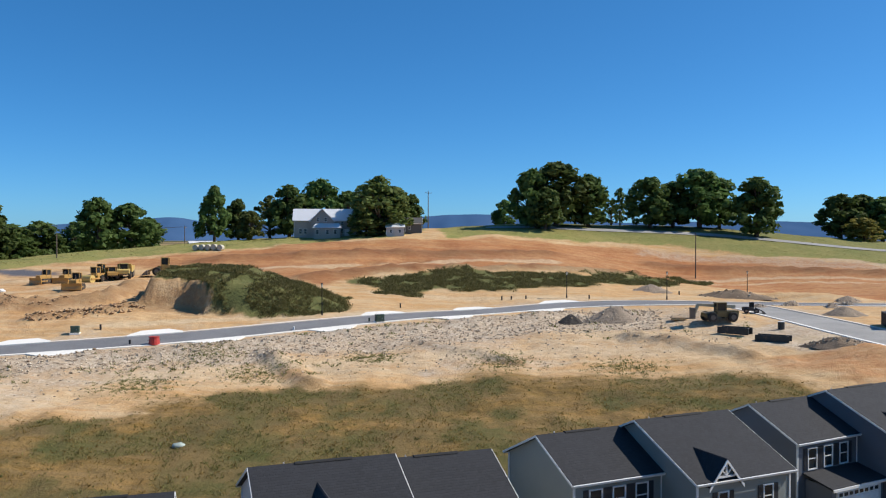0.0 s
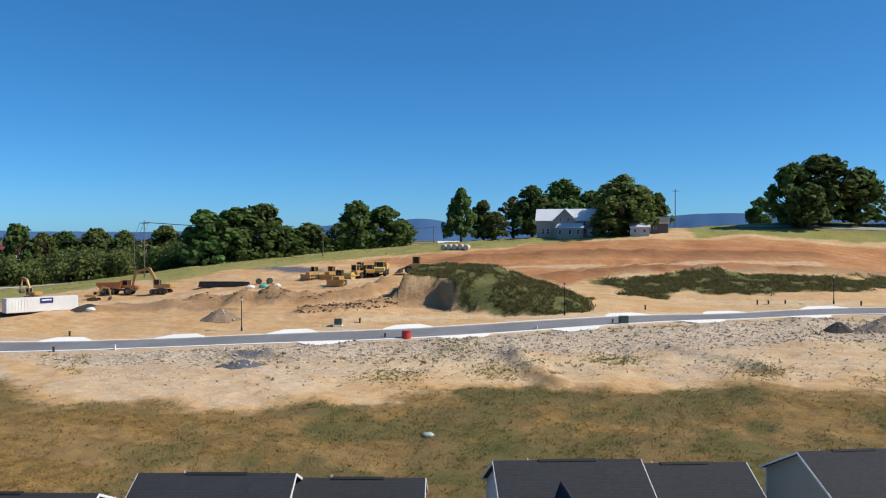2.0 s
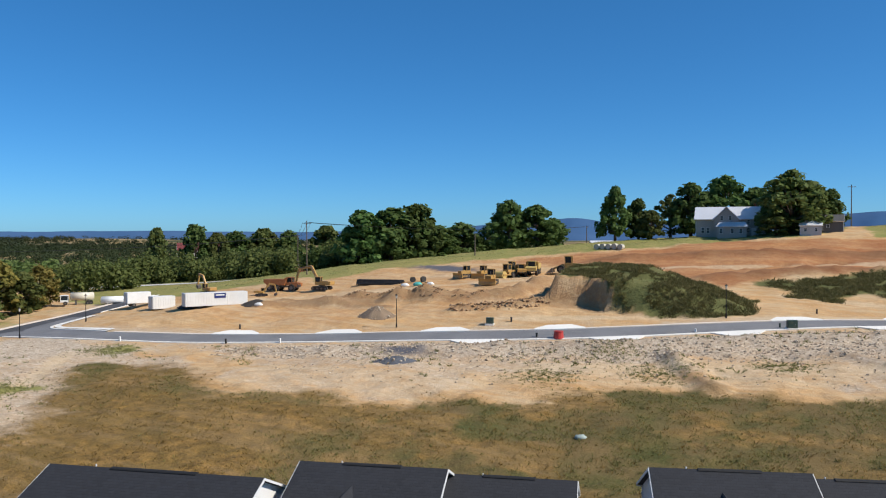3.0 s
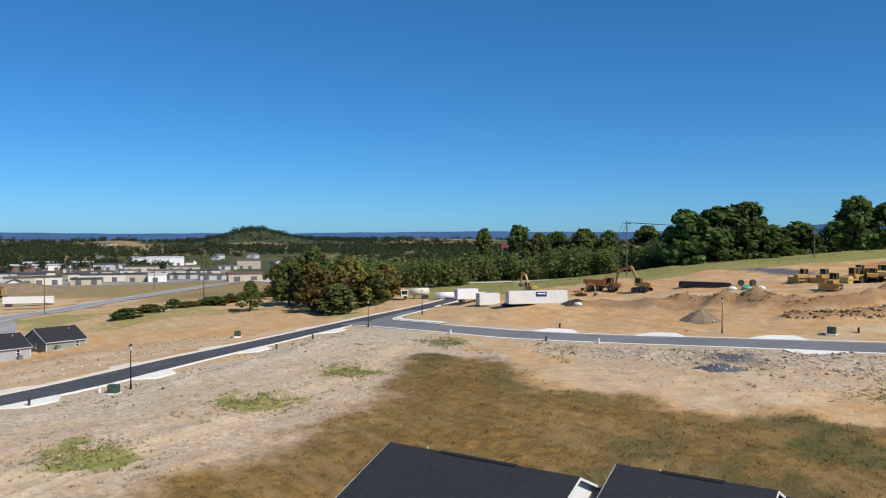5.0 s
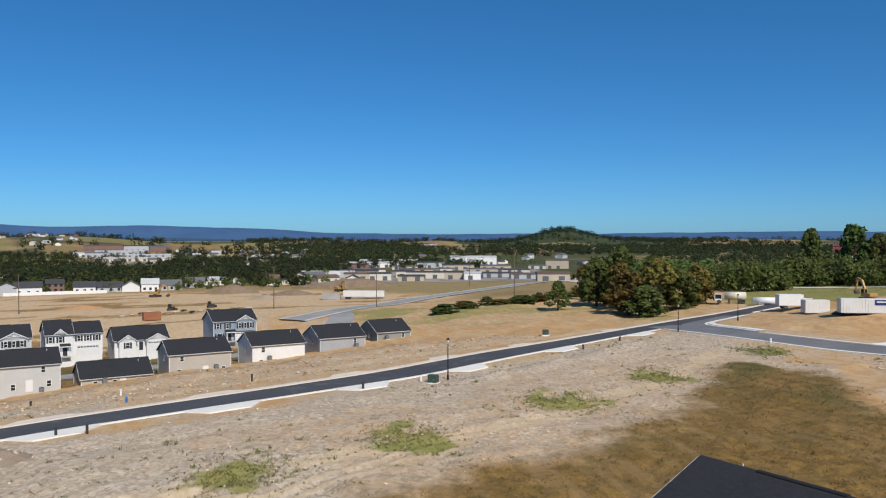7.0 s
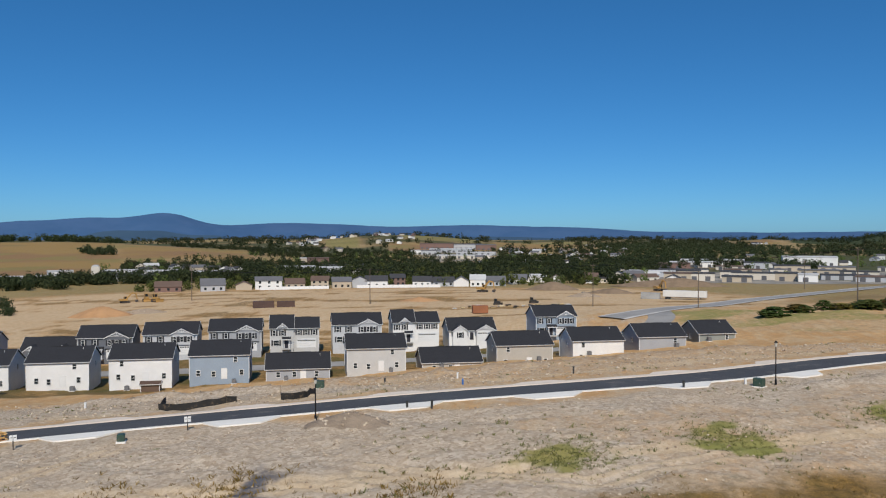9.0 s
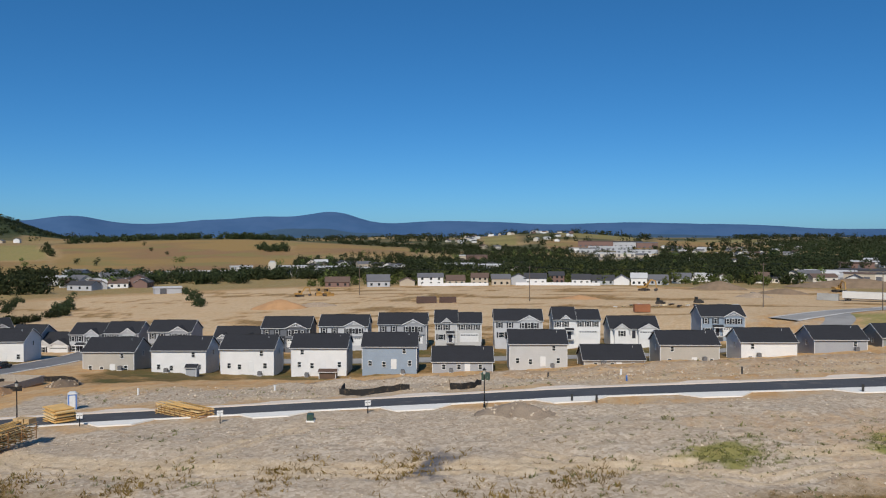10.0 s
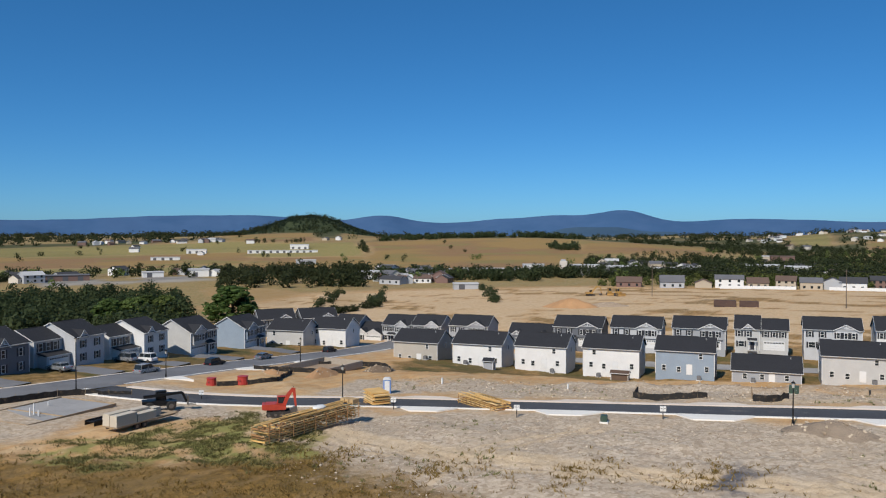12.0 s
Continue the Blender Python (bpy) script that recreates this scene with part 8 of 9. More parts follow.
wheel_loader(at(-63.7, 183.5, 190, 1.3), YELLOW, "yellow wheel loader at the yard's edge")
wheel_loader(at(-76.5, 179.0, 260, 1.0), YELLOW, "yellow grader parked with the machines")
wheel_loader(at(54.6, 141.4, 340, 0.62), plain("dark_grey_paint", (0.05, 0.05, 0.05), 0.5, grime=0.2), "dark skid-steer loader on the side street")


def telehandler(m, label, mat, arm):
    t = thing("telehandler", m, label, "telehandler")
    for x in (1.4, -1.5):
        for s in (-1, 1):
            wheel(t, x, s * 1.0, 0.68, 0.45)
    bm = bmesh.new()
    prism(bm, [(-2.4, 0.7), (2.1, 0.7), (2.2, 1.2), (-0.8, 1.45), (-2.5, 1.5)], -0.8, 0.8, "y")
    part("body", bm, mat, t)
    cab(t, 0.1, 0.6, 1.1, 1.4, 0.9, 1.5, mat)
    bm = bmesh.new()
    beam(bm, (-2.3, 2.0), (3.0, 2.3), 0.36, 0.42, 0.34)
    beam(bm, (3.0, 2.3), (3.6, 0.9), 0.34, 0.34, 0.3)
    part("telescopic_boom", bm, arm, t)
    bm = bmesh.new()
    box(bm, 3.75, 0, 1.2, 0.12, 1.6, 1.4)
    part("carriage", bm, STEEL, t)
    for s in (-1, 1):
        bm = bmesh.new()
        box(bm, 4.3, s * 0.4, 0.5, 1.2, 0.14, 0.07)
        part("fork", bm, STEEL, t)


OCHRE = plain("dull_ochre", (0.15, 0.115, 0.045), 0.6, vary=0.3, grime=0.3)
telehandler(at(44.6, 129.2, 188, 1.2), "ochre telehandler with a telescopic boom", OCHRE, plain("faded_beige", (0.5, 0.42, 0.28), 0.6))
telehandler(at(-52.0, -91.4, 150, 0.9), "black forklift loader beside the slab", BLACK_METAL, BLACK_METAL)

# ---------------------------------------------------------------- trucks, trailers, cars
RIBBED = plain("container_white", (0.66, 0.65, 0.62), 0.5, vary=0.12, grime=0.12)


def container(m, length, mat, label, sign=False, wheels=False):
    t = thing("trailer" if wheels else "container", m, label, "container")
    z0 = 1.1 if wheels else 0.1
    bm = bmesh.new()
    box(bm, 0, 0, z0 + 1.35, length, 2.44, 2.7, 0.03)
    for k in range(int(length / 0.55)):
        for s in (-1, 1):
            box(bm, -length / 2 + 0.4 + 0.55 * k, s * 1.235, z0 + 1.35, 0.2, 0.05, 2.45)
    part("body", bm, mat, t)
    bm = bmesh.new()
    for s in (-1, 1):
        box(bm, length / 2 + 0.03, s * 0.6, z0 + 1.35, 0.05, 1.12, 2.5, 0.01)
    part("doors", bm, mat, t)
    if sign:
        bm = bmesh.new()
        box(bm, -0.6, 1.29, z0 + 2.05, 2.4, 0.05, 1.0)
        p = part("sign_board", bm, plain("navy_sign", (0.02, 0.03, 0.14), 0.4), t, "navy blue sign board")
        bm = bmesh.new()
        box(bm, -0.6, 1.32, z0 + 2.15, 1.8, 0.02, 0.24)
        part("bar", bm, WHITE_PAINT, p)
    if wheels:
        for x in (-length / 2 + 1.4, -length / 2 + 2.6):
            for s in (-1, 1):
                wheel(t, x, s * 0.95, 0.5, 0.4)
        bm = bmesh.new()
        box(bm, 0, 0, 0.95, length * 0.95, 1.0, 0.25)
        box(bm, length / 2 - 2.5, 0, 0.45, 0.2, 1.2, 0.9)
        part("chassis", bm, STEEL, t)
    return t


container(at(-119.5, 124.0, 243), 13.0, RIBBED, "white ribbed storage container with a blue sign", True)
container(at(-136.5, 125.5, 250, 1.0), 5.0, RIBBED, "short white storage container")
container(at(-346.0, 73.4, 70), 18.0, RIBBED, "white semi-trailer standing on the field", False, True)
container(at(-318.7, -102.5, 105), 8.5, plain("rust_box", (0.08, 0.045, 0.035), 0.7, vary=0.3), "dark rusty open container on the field")
container(at(-321, -93.7, 105, 0.9), 8.0, plain("rust_box", (0.08, 0.045, 0.035), 0.7), "dark rusty open container on the field")
container(at(-283, -11.7, 105), 5.5, plain("brown_box", (0.28, 0.11, 0.05), 0.8, vary=0.25), "brown wooden container beyond the houses")
container(at(67.6, 120.5, 250, 0.75), 7.5, plain("black_bin", (0.02, 0.02, 0.022), 0.6, vary=0.3), "black waste container at the side street")
container(at(-352, 60, 70), 8.0, plain("office_grey", (0.36, 0.36, 0.35), 0.6), "grey field office beside the trailer")


def box_truck(m):
    t = thing("box_truck", m, "white box truck parked at the junction", "truck")
    bm = bmesh.new()
    box(bm, -1.2, 0, 2.1, 5.4, 2.3, 2.5, 0.05)
    part("cargo_box", bm, WHITE_PAINT, t)
    bm = bmesh.new()
    prism(bm, [(1.6, 0.6), (3.6, 0.6), (3.65, 1.4), (3.2, 2.4), (1.6, 2.5)], -1.05, 1.05, "y")
    c = part("cab", bm, WHITE_PAINT, t)
    bm = bmesh.new()
    slab(bm, [(3.62, -0.9, 1.5), (3.62, 0.9, 1.5), (3.3, 0.9, 2.25), (3.3, -0.9, 2.25)], 0.06)
    part("windscreen", bm, CAB_GLASS, c)
    for s in (-1, 1):
        bm = bmesh.new()
        box(bm, 2.5, s * 1.06, 1.85, 1.0, 0.04, 0.6)
        part("side_window", bm, CAB_GLASS, c)
    for x in (2.6, -2.4):
        for s in (-1, 1):
            wheel(t, x, s * 0.95, 0.48, 0.35)


box_truck(at(-147.0, 129.5, 70))


def tank(m, r, length, mat, label, truck=False):
    t = thing("tank", m, label, "tank")
    z = r + (1.0 if truck else 0.1)
    bm = bmesh.new()
    rod(bm, (-length / 2, 0, z), (length / 2, 0, z), r, seg=18)
    bmesh.ops.create_uvsphere(bm, u_segments=14, v_segments=8, radius=r, matrix=Matrix.Translation((length / 2, 0, z)) @ Matrix.Diagonal((0.3, 1, 1, 1)))
    bmesh.ops.create_uvsphere(bm, u_segments=14, v_segments=8, radius=r, matrix=Matrix.Translation((-length / 2, 0, z)) @ Matrix.Diagonal((0.3, 1, 1, 1)))
    part("vessel", bm, mat, t, smooth=True)
    for x in (-length * 0.3, length * 0.3):
        bm = bmesh.new()
        box(bm, x, 0, (z - r) / 2 + 0.1, 0.4, r * 1.4, z - r + 0.3)
        part("saddle", bm, STEEL, t)
    if truck:
        cab(t, length / 2 + 1.6, 0, 0.7, 1.8, 2.0, 1.7, WHITE_PAINT)
        for x in (length / 2 + 1.4, -length * 0.25, -length * 0.4):
            for s in (-1, 1):
                wheel(t, x, s * 0.9, 0.48, 0.35)
    return t


tank(at(-176.0, 136.0, 230), 1.05, 5.0, plain("cream_tank", (0.66, 0.60, 0.48), 0.4), "cream tank truck at the meadow's edge", True)
tank(at(-165.5, 136.5, 230), 0.9, 5.0, WHITE_PAINT, "white tank lying beside the road")

CAR_PAINT = {k: plain("car_" + k, c, 0.25, r, vary=0.05) for k, c, r in (("silver", (0.42, 0.44, 0.46), 0.6), ("white", (0.72, 0.72, 0.72), 0.0), ("black", (0.012, 0.012, 0.014), 0.2), ("blue", (0.05, 0.09, 0.17), 0.4), ("grey", (0.2, 0.23, 0.27), 0.5))}


def car(x, y, turn, paint, suv, label):
    t = thing("car", at(x, y, turn), label, "car", "cars of the lower street")
    h = 1.75 if suv else 1.42
    length = 4.7
    b = length / 2
    bm = bmesh.new()
    prism(bm, [(-b, 0.35), (b, 0.35), (b + 0.02, 0.75), (b - 0.9, 0.98), (1.0, 1.0), (-b + 0.2, 1.02), (-b - 0.02, 0.8)], -0.9, 0.9, "y")
    bmesh.ops.bevel(bm, geom=[e for e in bm.edges], offset=0.06, segments=1, affect="EDGES")
    part("body", bm, CAR_PAINT[paint], t)
    bm = bmesh.new()
    back = -b + (0.15 if suv else 0.7)
    prism(bm, [(back, 0.98), (1.15, 0.98), (0.35, h - 0.05), (back + 0.35, h - 0.05)], -0.76, 0.76, "y")
    g = part("glasshouse", bm, CAB_GLASS, t)
    bm = bmesh.new()
    box(bm, (0.35 + back + 0.35) / 2, 0, h - 0.02, 0.1 + 0.35 - back - 0.35, 1.5, 0.07, 0.03)
    part("car_roof", bm, CAR_PAINT[paint], t)
    for px in (0.72, -0.5, back + 0.2):
        for s in (-1, 1):
            bm = bmesh.new()
            rod(bm, (px + 0.02, s * 0.78, 0.98), (px - 0.2 * (px > 0) + 0.05, s * 0.76, h - 0.06), 0.045, seg=6)
            part("pillar", bm, CAR_PAINT[paint], g)
    for px in (1.45, -1.45):
        for s in (-1, 1):
            wheel(t, px, s * 0.82, 0.34, 0.22)
    for s in (-1, 1):
        bm = bmesh.new()
        box(bm, b - 0.03, s * 0.66, 0.74, 0.1, 0.36, 0.16, 0.02)
        part("headlight", bm, LAMP_GLASS, t)
        bm = bmesh.new()
        box(bm, -b + 0.02, s * 0.7, 0.8, 0.08, 0.28, 0.18, 0.02)
        part("tail_light", bm, RED_PAINT, t)


car(-60.5, -133.1, 280, "silver", False, "silver saloon car parked on a driveway")
car(-76.0, -138.5, 285, "silver", True, "silver car parked on a driveway")
car(-79.6, -137.6, 285, "white", True, "white sport utility car on a driveway")
car(-71.8, -125.0, 193, "silver", True, "silver sport utility car at the kerb")
car(-89.3, -129.2, 196, "black", True, "black minivan parked at the kerb")
car(-106.3, -134.8, 197, "grey", False, "grey saloon car parked at the kerb")
car(-134.6, -143.0, 197, "black", True, "black sport utility car in the street")
car(-377.3, 33.7, 20, "black", True, "dark pickup on the lower field")

# ---------------------------------------------------------------- lumber, blocks, bins and other site goods
TIMBER = plain("fresh_timber", (0.72, 0.45, 0.16), 0.75, vary=0.25, scale=2.5)
PALE_TIMBER = plain("pale_timber", (0.78, 0.58, 0.29), 0.75, vary=0.2, scale=2.5)
# darker copy of the timber, with the pile's inner shade in its colour
TIMBER_IN_SHADE = plain("shaded_timber", (0.40, 0.21, 0.085), 0.85, vary=0.35, scale=2.5)
OSB = plain("sheathing_board", (0.50, 0.34, 0.17), 0.85, vary=0.3, scale=3)


def roof_trusses(m, n, length, levels=5, loose=34, goods=True):
    """Framed wall panels stacked flat in a long pile, with loose boards on top."""
    t = thing("lumber_stack", m, "long stack of framed timber panels and loose boards", "lumber")
    rnd = random.Random(7)
    for lev in range(levels):                             # each panel: two long plates and studs between
        dx, w, z = rnd.uniform(-0.4, 0.4), rnd.uniform(1.05, 1.2), 0.16 + 0.31 * lev
        for s in (-1, 1):
            bm = bmesh.new()
            box(bm, dx, s * w, z - 0.11, length * rnd.uniform(0.93, 1.0), 0.1, 0.045)
            box(bm, dx, s * w, z + 0.11, length * rnd.uniform(0.93, 1.0), 0.1, 0.045)
            part("plate", bm, TIMBER if lev % 2 else PALE_TIMBER, t)
        k = 0
        while k < n:
            bm = bmesh.new()
            box(bm, dx - length * 0.46 + length * 0.92 * (k + rnd.uniform(-0.15, 0.15)) / (n - 1), 0, z, 0.06, 2 * w - 0.12, 0.17)
            part("stud", bm, TIMBER_IN_SHADE if (k + lev) % 3 else TIMBER, t)
            k += 1 if rnd.random() < 0.8 else 2
    top = 0.31 * levels
    for k in range(9):                                    # upright posts that hold the pile
        for s in (-1, 1):
            bm = bmesh.new()
            box(bm, -length * 0.46 + length * 0.92 * k / 8 + rnd.uniform(-0.2, 0.2), s * 1.28, top / 2 + 0.08, 0.09, 0.05, top + 0.15, 0, rnd.uniform(-4, 4))
            part("post", bm, TIMBER_IN_SHADE, t)
    for k in range(loose):
        bm = bmesh.new()
        L = rnd.uniform(0.3, 0.85) * length
        box(bm, rnd.uniform(-1, 1) * (length * 1.04 - L) / 2, rnd.uniform(-1.05, 1.05), top + 0.11 + 0.07 * (k % 6), L, 0.16, 0.06, 0, rnd.uniform(-2.2, 2.2))
        part("board", bm, TIMBER if k % 3 else PALE_TIMBER, t)
    if not goods:
        return
    for k in range(3):
        bm = bmesh.new()
        box(bm, length * 0.46, -0.7 + 0.7 * k, 1.95, 1.2, 0.6, 0.55, 0.02)
        part("block", bm, OSB, t)
    bm = bmesh.new()
    bmesh.ops.create_icosphere(bm, subdivisions=2, radius=0.7, matrix=Matrix.Translation((length * 0.12, 0, 2.1)) @ Matrix.Diagonal((1.4, 0.9, 0.4, 1)))
    part("wrap", bm, WHITE_PAINT, t, "crumpled white plastic wrap")


_a, _b = Vector((-47.3, -67.3)), Vector((-63.5, -68.3))
_mid, _dir = (_a + _b) / 2, (_b - _a)
roof_trusses(at(_mid.x, _mid.y, math.degrees(math.atan2(_dir.y, _dir.x))), 20, 16.2)


def panel_stack(m, w, d, layers, mat, label, skew=0.08):
    t = thing("lumber_stack", m, label, "lumber")
    rnd = random.Random(int(w * 10))
    for s in (-0.35, 0.35):
        bm = bmesh.new()
        box(bm, s * w, 0, 0.02, 0.12, d, 0.24)
        part("bearer", bm, STAKE, t)
    for k in range(layers):
        bm = bmesh.new()
        box(bm, rnd.uniform(-skew, skew) * w, rnd.uniform(-skew, skew) * d, 0.2 + 0.11 * k, w * rnd.uniform(0.86, 1.0), d * rnd.uniform(0.86, 1.0), 0.09, 0, rnd.uniform(-1.5, 1.5))
        part("panel", bm, mat if k % 3 else PALE_TIMBER, t)


panel_stack(at(-74.8, -74.4, 62), 4.0, 2.6, 18, TIMBER, "neat stack of wall panels at the road's edge")
roof_trusses(at(-80.6, -60.4, 68), 13, 9.6, 4, 30, False)


def portable_toilet(m):
    t = thing("portable_toilet", m, "pale blue and white portable toilet", "toilet")
    body = plain("toilet_blue", (0.12, 0.22, 0.5), 0.5, vary=0.1)
    bm = bmesh.new()
    box(bm, 0, 0, 1.05, 1.15, 1.15, 2.1, 0.04)
    part("cabin", bm, body, t)
    bm = bmesh.new()
    box(bm, 0, -0.6, 1.05, 0.75, 0.05, 1.8, 0.02)
    part("door", bm, WHITE_PAINT, t)
    bm = bmesh.new()
    prism(bm, [(-0.62, 2.1), (0.62, 2.1), (0.35, 2.35), (-0.35, 2.35)], -0.62, 0.62, "y")
    part("roof", bm, WHITE_PAINT, t)
    bm = bmesh.new()
    box(bm, -0.6, 0, 1.05, 0.05, 0.8, 1.7, 0.02)
    part("side_panel", bm, WHITE_PAINT, t)


portable_toilet(at(-82.8, -79.4, 130))


def red_bin(x, y, s=1.0):
    t = thing("road_barrel", at(x, y, 20, s), "red waste bin standing on bare soil", "bin", "red bins")
    bm = bmesh.new()
    rod(bm, (0, 0, 0), (0, 0, 1.2), 0.95, 0.8, 14)
    part("drum", bm, RED_PAINT, t)
    bm = bmesh.new()
    rod(bm, (0, 0, 1.2), (0, 0, 1.32), 0.88, 0.88, 14)
    part("lid", bm, RED_PAINT, t)
    for s2 in (-1, 1):
        bm = bmesh.new()
        box(bm, s2 * 0.98, 0, 0.75, 0.12, 0.3, 0.12)
        part("handle", bm, STEEL, t)


red_bin(-71.9, -107.2, 0.9)
red_bin(-75.4, -103.8, 1.0)
red_bin(-42.8, 118.4, 0.9)

BLOCK = plain("concrete_block", (0.42, 0.36, 0.29), 0.92, vary=0.25, scale=2)


def foundation(m, w, d, h, label):
    """Unfinished block walls of a cellar, with courses of blocks."""
    t = thing("foundation", m, label, "foundation")
    bm = bmesh.new()
    box(bm, 0, 0, -0.2, w, d, 0.3)
    part("slab", bm, plain("cellar_soil", (0.34, 0.25, 0.17), 0.95, vary=0.3), t)
    block = cached(("block",), lambda b: box(b, 0, 0, 0, 0.96, 0.3, 0.3, 0.015), BLOCK)
    n = 0
    for k in range(int(h / 0.31)):
        for j in range(int(w)):
            for s in (-1, 1):
                if n < 280:
                    piece("block", block, t, pose(-w / 2 + 0.5 + j + 0.25 * (k % 2), s * d / 2, 0.1 + 0.31 * k))
                    n += 1
        for j in range(int(d)):
            if n < 280:
                piece("block", block, t, pose(w / 2, -d / 2 + 0.5 + j + 0.25 * (k % 2), 0.1 + 0.31 * k, 0, 0, 90))
                n += 1
    return t


foundation(at(-101, -112, 187), 14, 9.5, 1.5, "unfinished block foundation walls in bare soil")


def pad(m):
    """A fresh slab with pipe stubs and form boards round it."""
    t = thing("floor_slab", m, "fresh house slab with pipe stubs and form boards", "slab")
    bm = bmesh.new()
    box(bm, 0, 0, -0.16, 13, 10, 0.5, 0.02)
    part("slab", bm, plain("grey_slab", (0.33, 0.32, 0.31), 0.9, vary=0.25, scale=0.6), t)
    for x, y, a, L in ((0, -5.1, 0, 13.2), (0, 5.1, 0, 13.2), (-6.6, 0, 90, 10), (6.6, 0, 90, 10), (1.5, 0, 90, 10)):
        bm = bmesh.new()
        box(bm, x, y, 0.08, L, 0.09, 0.3, 0, a)
        part("form_board", bm, STAKE, t)
    for x, y, h in ((2.5, 1, 1.6), (3.2, 1.2, 1.2), (2.8, 2.2, 0.9), (-2, -2, 0.7)):
        bm = bmesh.new()
        rod(bm, (x, y, 0.2), (x, y, h), 0.09, seg=8)
        part("pipe_stub", bm, WHITE_PAINT, t)


pad(at(-42.5, -102.0, 12))


def flatbed(m):
    """A low trailer stacked with wrapped boards."""
    t = thing("flatbed_trailer", m, "low flatbed trailer stacked with pale wrapped boards", "trailer")
    bm = bmesh.new()
    box(bm, 0, 0, 0.78, 9.2, 2.4, 0.16, 0.02)
    part("deck", bm, STAKE, t)
    bm = bmesh.new()
    for s in (-0.7, 0.7):
        box(bm, 0, s, 0.6, 9.0, 0.14, 0.2)
    box(bm, 5.3, 0, 0.6, 1.6, 0.16, 0.16)
    part("chassis", bm, STEEL, t)
    pale = plain("wrapped_board", (0.56, 0.49, 0.39), 0.8, vary=0.18)
    for x, y, w, h in ((-3.2, 0.58, 2.9, 1.35), (-3.2, -0.58, 2.9, 1.25), (-0.2, 0.58, 2.8, 1.2), (-0.2, -0.58, 2.8, 0.9), (2.0, 0.2, 1.2, 0.95)):
        for k in range(6):
            bm = bmesh.new()
            box(bm, x + 0.02 * ((k * 7) % 3), y, 0.86 + h * (k + 0.5) / 6, w, 1.1, h / 6 - 0.004, 0.008)
            part("board_bundle", bm, pale, t)
    for x in (-0.6, -1.7):
        for s in (-1, 1):
            wheel(t, x, s * 1.0, 0.4, 0.3)


flatbed(at(-45.6, -85.6, 190))


def rack(x, y, turn):
    """A black steel rack of short frames on the ground."""
    t = thing("steel_rack", at(x, y, turn), "low black steel rack lying on the soil", "rack")
    for s in (-1, 1):
        bm = bmesh.new()
        box(bm, 0, s * 0.8, 0.35, 3.6, 0.1, 0.6, 0.02)
        part("side_rail", bm, BLACK_METAL, t)
    for k in range(7):
        bm = bmesh.new()
        box(bm, -1.6 + 0.53 * k, 0, 0.5, 0.12, 1.6, 0.12)
        part("crossbar", bm, BLACK_METAL, t)


rack(-43.4, -90.4, 190)


def pipes(m, n, length, r, label):
    t = thing("pipe_stack", m, label, "pipes")
    k = 0
    for row in range(4):
        for j in range(n - row):
            bm = bmesh.new()
            rod(bm, (-length / 2, (j + row / 2) * 2 * r, r + row * 1.75 * r), (length / 2 + (k % 3) * 0.4, (j + row / 2) * 2 * r, r + row * 1.75 * r), r, seg=10)
            part("pipe", bm, plain("black_pipe", (0.018, 0.018, 0.02), 0.5, vary=0.2, grime=0.2), t)
            k += 1


pipes(at(-101.0, 157.0, 12), 7, 10.5, 0.17, "stack of black drain pipes in the yard")


def drum_reel(x, y, turn):
    t = thing("cable_reel", at(x, y, turn, 0.6), "black cable drum standing on edge", "cable drum", "cable drums")
    for s in (-0.5, 0.5):
        bm = bmesh.new()
        rod(bm, (0, s - 0.05, 1.1), (0, s + 0.05, 1.1), 1.1, seg=18)
        part("flange", bm, DARK_BOX, t)
    bm = bmesh.new()
    rod(bm, (0, -0.45, 1.1), (0, 0.45, 1.1), 0.7, seg=16)
    part("core", bm, BLACK_METAL, t)


drum_reel(-93.5, 160.5, 40)
drum_reel(-91.0, 161.0, 60)
TEAL = plain("teal_sheet", (0.08, 0.42, 0.38), 0.6)


def sheeted_pile(x, y, mat, label, s=1.0):
    t = thing("covered_goods", at(x, y, 20, s), label, "covered goods")
    bm = bmesh.new()
    bmesh.ops.create_icosphere(bm, subdivisions=3, radius=1.2, matrix=Matrix.Translation((0, 0, 0.3)) @ Matrix.Diagonal((1.5, 1, 0.75, 1)))
    for v in bm.verts:
        v.co += Vector((0, 0, 0.25 * (noise.noise(v.co * 1.6))))
    part("sheet", bm, mat, t, smooth=True)
    bm = bmesh.new()
    box(bm, 0, 0, 0.1, 2.6, 1.6, 0.3)
    part("pallet", bm, STAKE, t)


sheeted_pile(-89.9, 156.5, TEAL, "goods under a teal sheet in the yard", 0.6)
sheeted_pile(-93.0, 156.2, WHITE_PAINT, "goods under white sheeting in the yard", 0.55)
sheeted_pile(-86.9, 157.0, WHITE_PAINT, "goods under white sheeting in the yard", 0.5)
sheeted_pile(-110.0, 126.4, WHITE_PAINT, "goods under white sheeting by the container", 0.5)
sheeted_pile(-25.4, 76.6, plain("pale_plastic", (0.36, 0.42, 0.38), 0.6), "crumpled pale plastic sheet on the grass", 0.35)


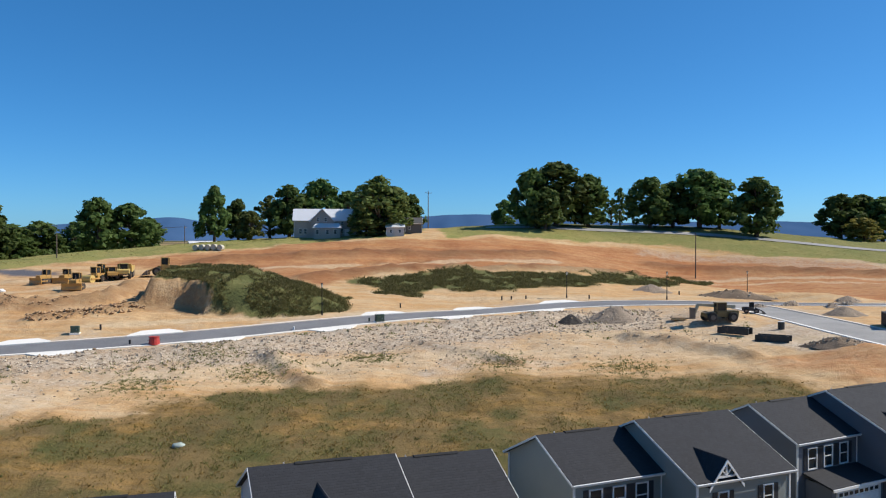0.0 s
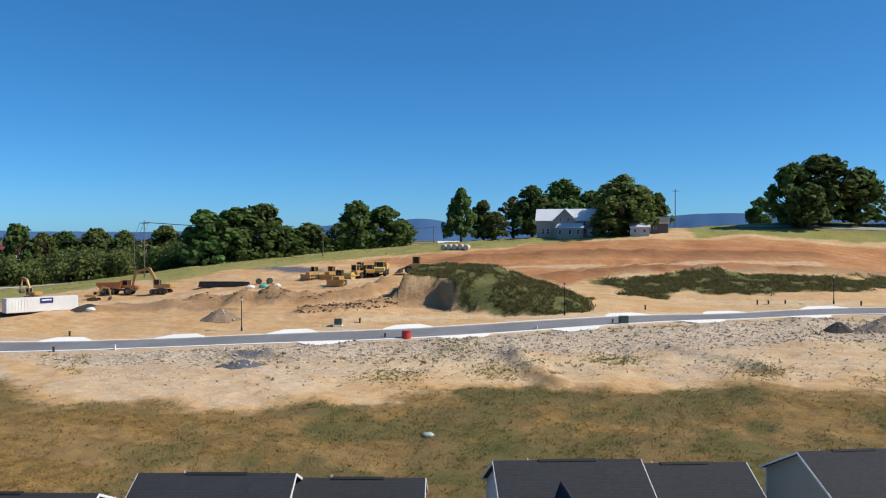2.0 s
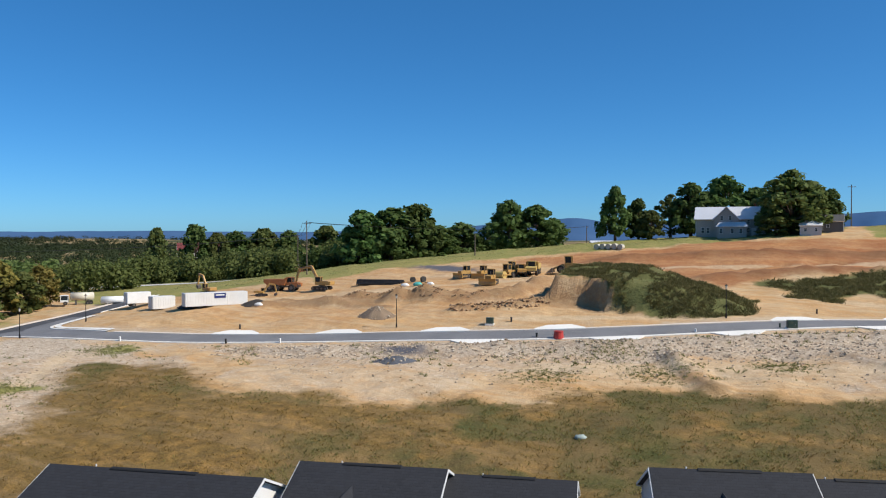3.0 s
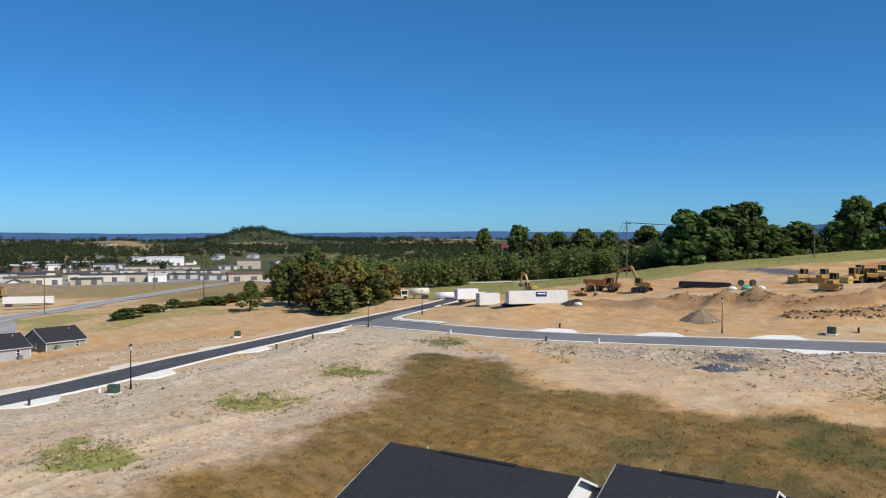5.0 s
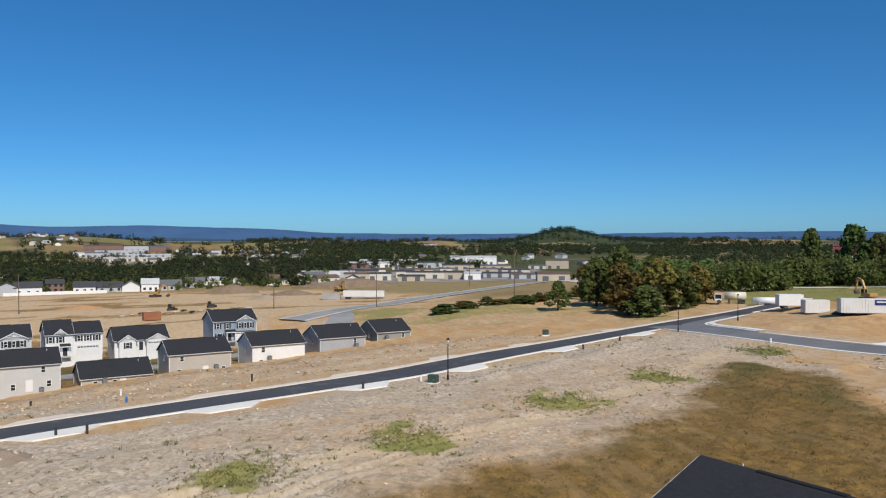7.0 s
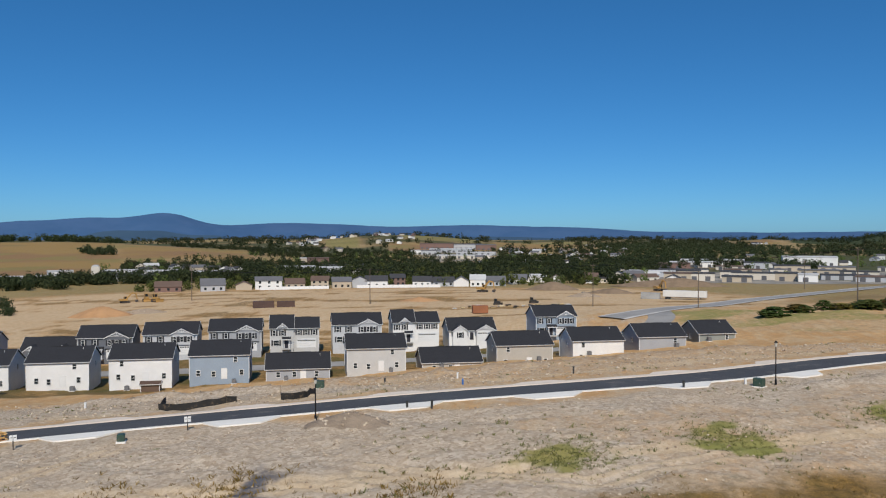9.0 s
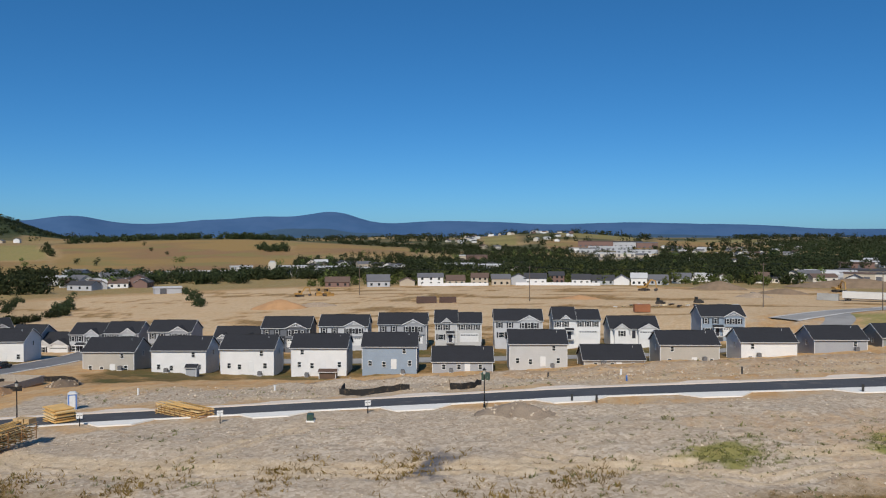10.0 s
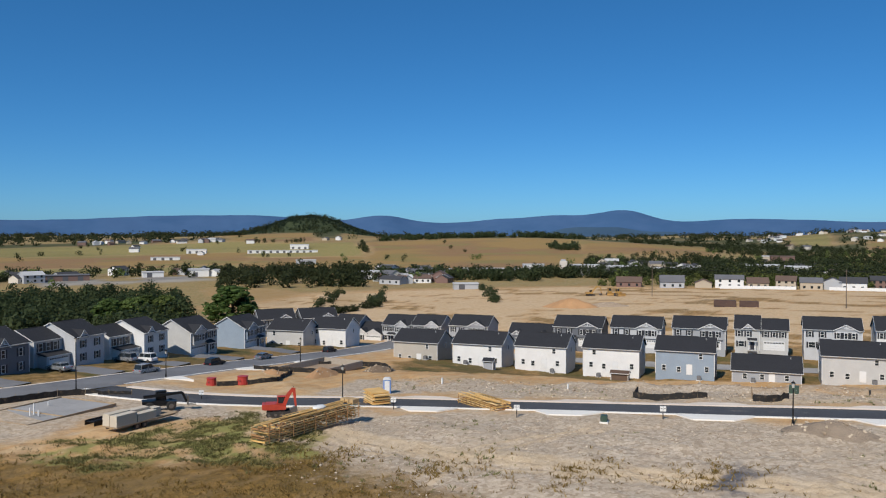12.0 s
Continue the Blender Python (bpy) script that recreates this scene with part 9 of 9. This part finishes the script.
def trench_box(m, label):
    t = thing("trench_box", m, label, "trench box")
    for s in (-1, 1):
        bm = bmesh.new()
        box(bm, 0, s * 0.9, 0.5, 4.6, 0.16, 1.0, 0.02)
        part("panel", bm, plain("dark_steel", (0.04, 0.042, 0.04), 0.6, 0.3, grime=0.3), t)
    for x in (-1.8, 1.8):
        for z in (0.3, 0.8):
            bm = bmesh.new()
            rod(bm, (x, -0.9, z), (x, 0.9, z), 0.08, seg=8)
            part("spreader", bm, STEEL, t)


trench_box(at(43.6, 119.3, 320), "dark steel trench box on the gravel")
trench_box(at(47.0, 113.6, 325), "dark steel trench box with a pale sheet")
panel_stack(at(38.8, 131.8, 0), 2.6, 1.4, 3, STAKE, "low stack of weathered boards")


def barrel(x, y):
    t = thing("barrel", at(x, y, 0), "black barrel with a pale lid", "barrel")
    bm = bmesh.new()
    rod(bm, (0, 0, 0), (0, 0, 1.1), 0.5, 0.5, 14)
    part("drum", bm, DARK_BOX, t)
    bm = bmesh.new()
    rod(bm, (0, 0, 1.1), (0, 0, 1.18), 0.52, 0.52, 14)
    part("lid", bm, WHITE_PAINT, t)


barrel(51.7, 122.1)
for i, (x, y) in enumerate(((-66.5, 215.5), (-64.8, 215.3), (-63.1, 215.1), (-61.4, 214.9), (-59.7, 214.7))):
    bale = thing("hay_bale", at(x, y, 80), "pale wrapped round hay bale on the meadow", "hay bale", "hay bales")
    bm = bmesh.new()
    rod(bm, (-0.75, 0, 0.75), (0.75, 0, 0.75), 0.78, seg=18)
    part("wrap", bm, plain("bale_wrap", (0.5, 0.47, 0.38), 0.6), bale)
for i, (x, y) in enumerate(((60, 152), (68, 156), (74, 152), (70, 160), (80, 158), (84, 166))):
    heap(x, y, 3.2, 1.8, 1.0, GREY_SOIL, "low heap of broken asphalt and stone", 40 + i, i * 37, 50, 0.5)
for i in range(16):
    x, y = -300 - 3.5 * (i % 4), -22 + 2.9 * i
    panel_stack(at(x, y, i * 20), 2.2, 1.4, 3 + i % 5, DARK_BOX if i % 3 else WHITE_PAINT, "pallet of building goods on the lower field")



# ---------------------------------------------------------------- small sheds and cooling units behind the houses
outbuilding(-139.6, -98.4, gz(-139.6, -98.4), 2.2, 1.8, 1.9, 0.5, SIDINGS["grey"], ROOF, -75, "small grey garden shed behind a house", 1)
outbuilding(-150.6, -72.2, gz(-150.6, -72.2), 3.6, 2.0, 1.5, 0.4, plain("brown_shed", (0.12, 0.075, 0.05), 0.85), plain("brown_roof", (0.10, 0.06, 0.042), 0.85), -75, "low brown garden shed behind a house", 1)


def cooling_unit(x, y):
    t = thing("cooling_unit", at(x, y, -75), "grey cooling unit on a pad behind a house", "cooling unit", "cooling units")
    bm = bmesh.new()
    box(bm, 0, 0, 0.5, 0.85, 0.85, 0.9, 0.04)
    part("casing", bm, plain("unit_grey", (0.16, 0.16, 0.165), 0.6, vary=0.3), t)
    bm = bmesh.new()
    rod(bm, (0, 0, 0.95), (0, 0, 0.99), 0.34, seg=14)
    part("fan_grille", bm, BLACK_METAL, t)
    bm = bmesh.new()
    box(bm, 0, 0, 0.03, 1.1, 1.1, 0.12)
    part("pad", bm, CONCRETE, t)


for i, (s, c, w) in enumerate(BACKS):
    q = in_row(167.2, s + (-2.5 if i % 2 else 3.0), 0, False).to_translation()
    cooling_unit(q.x, q.y)
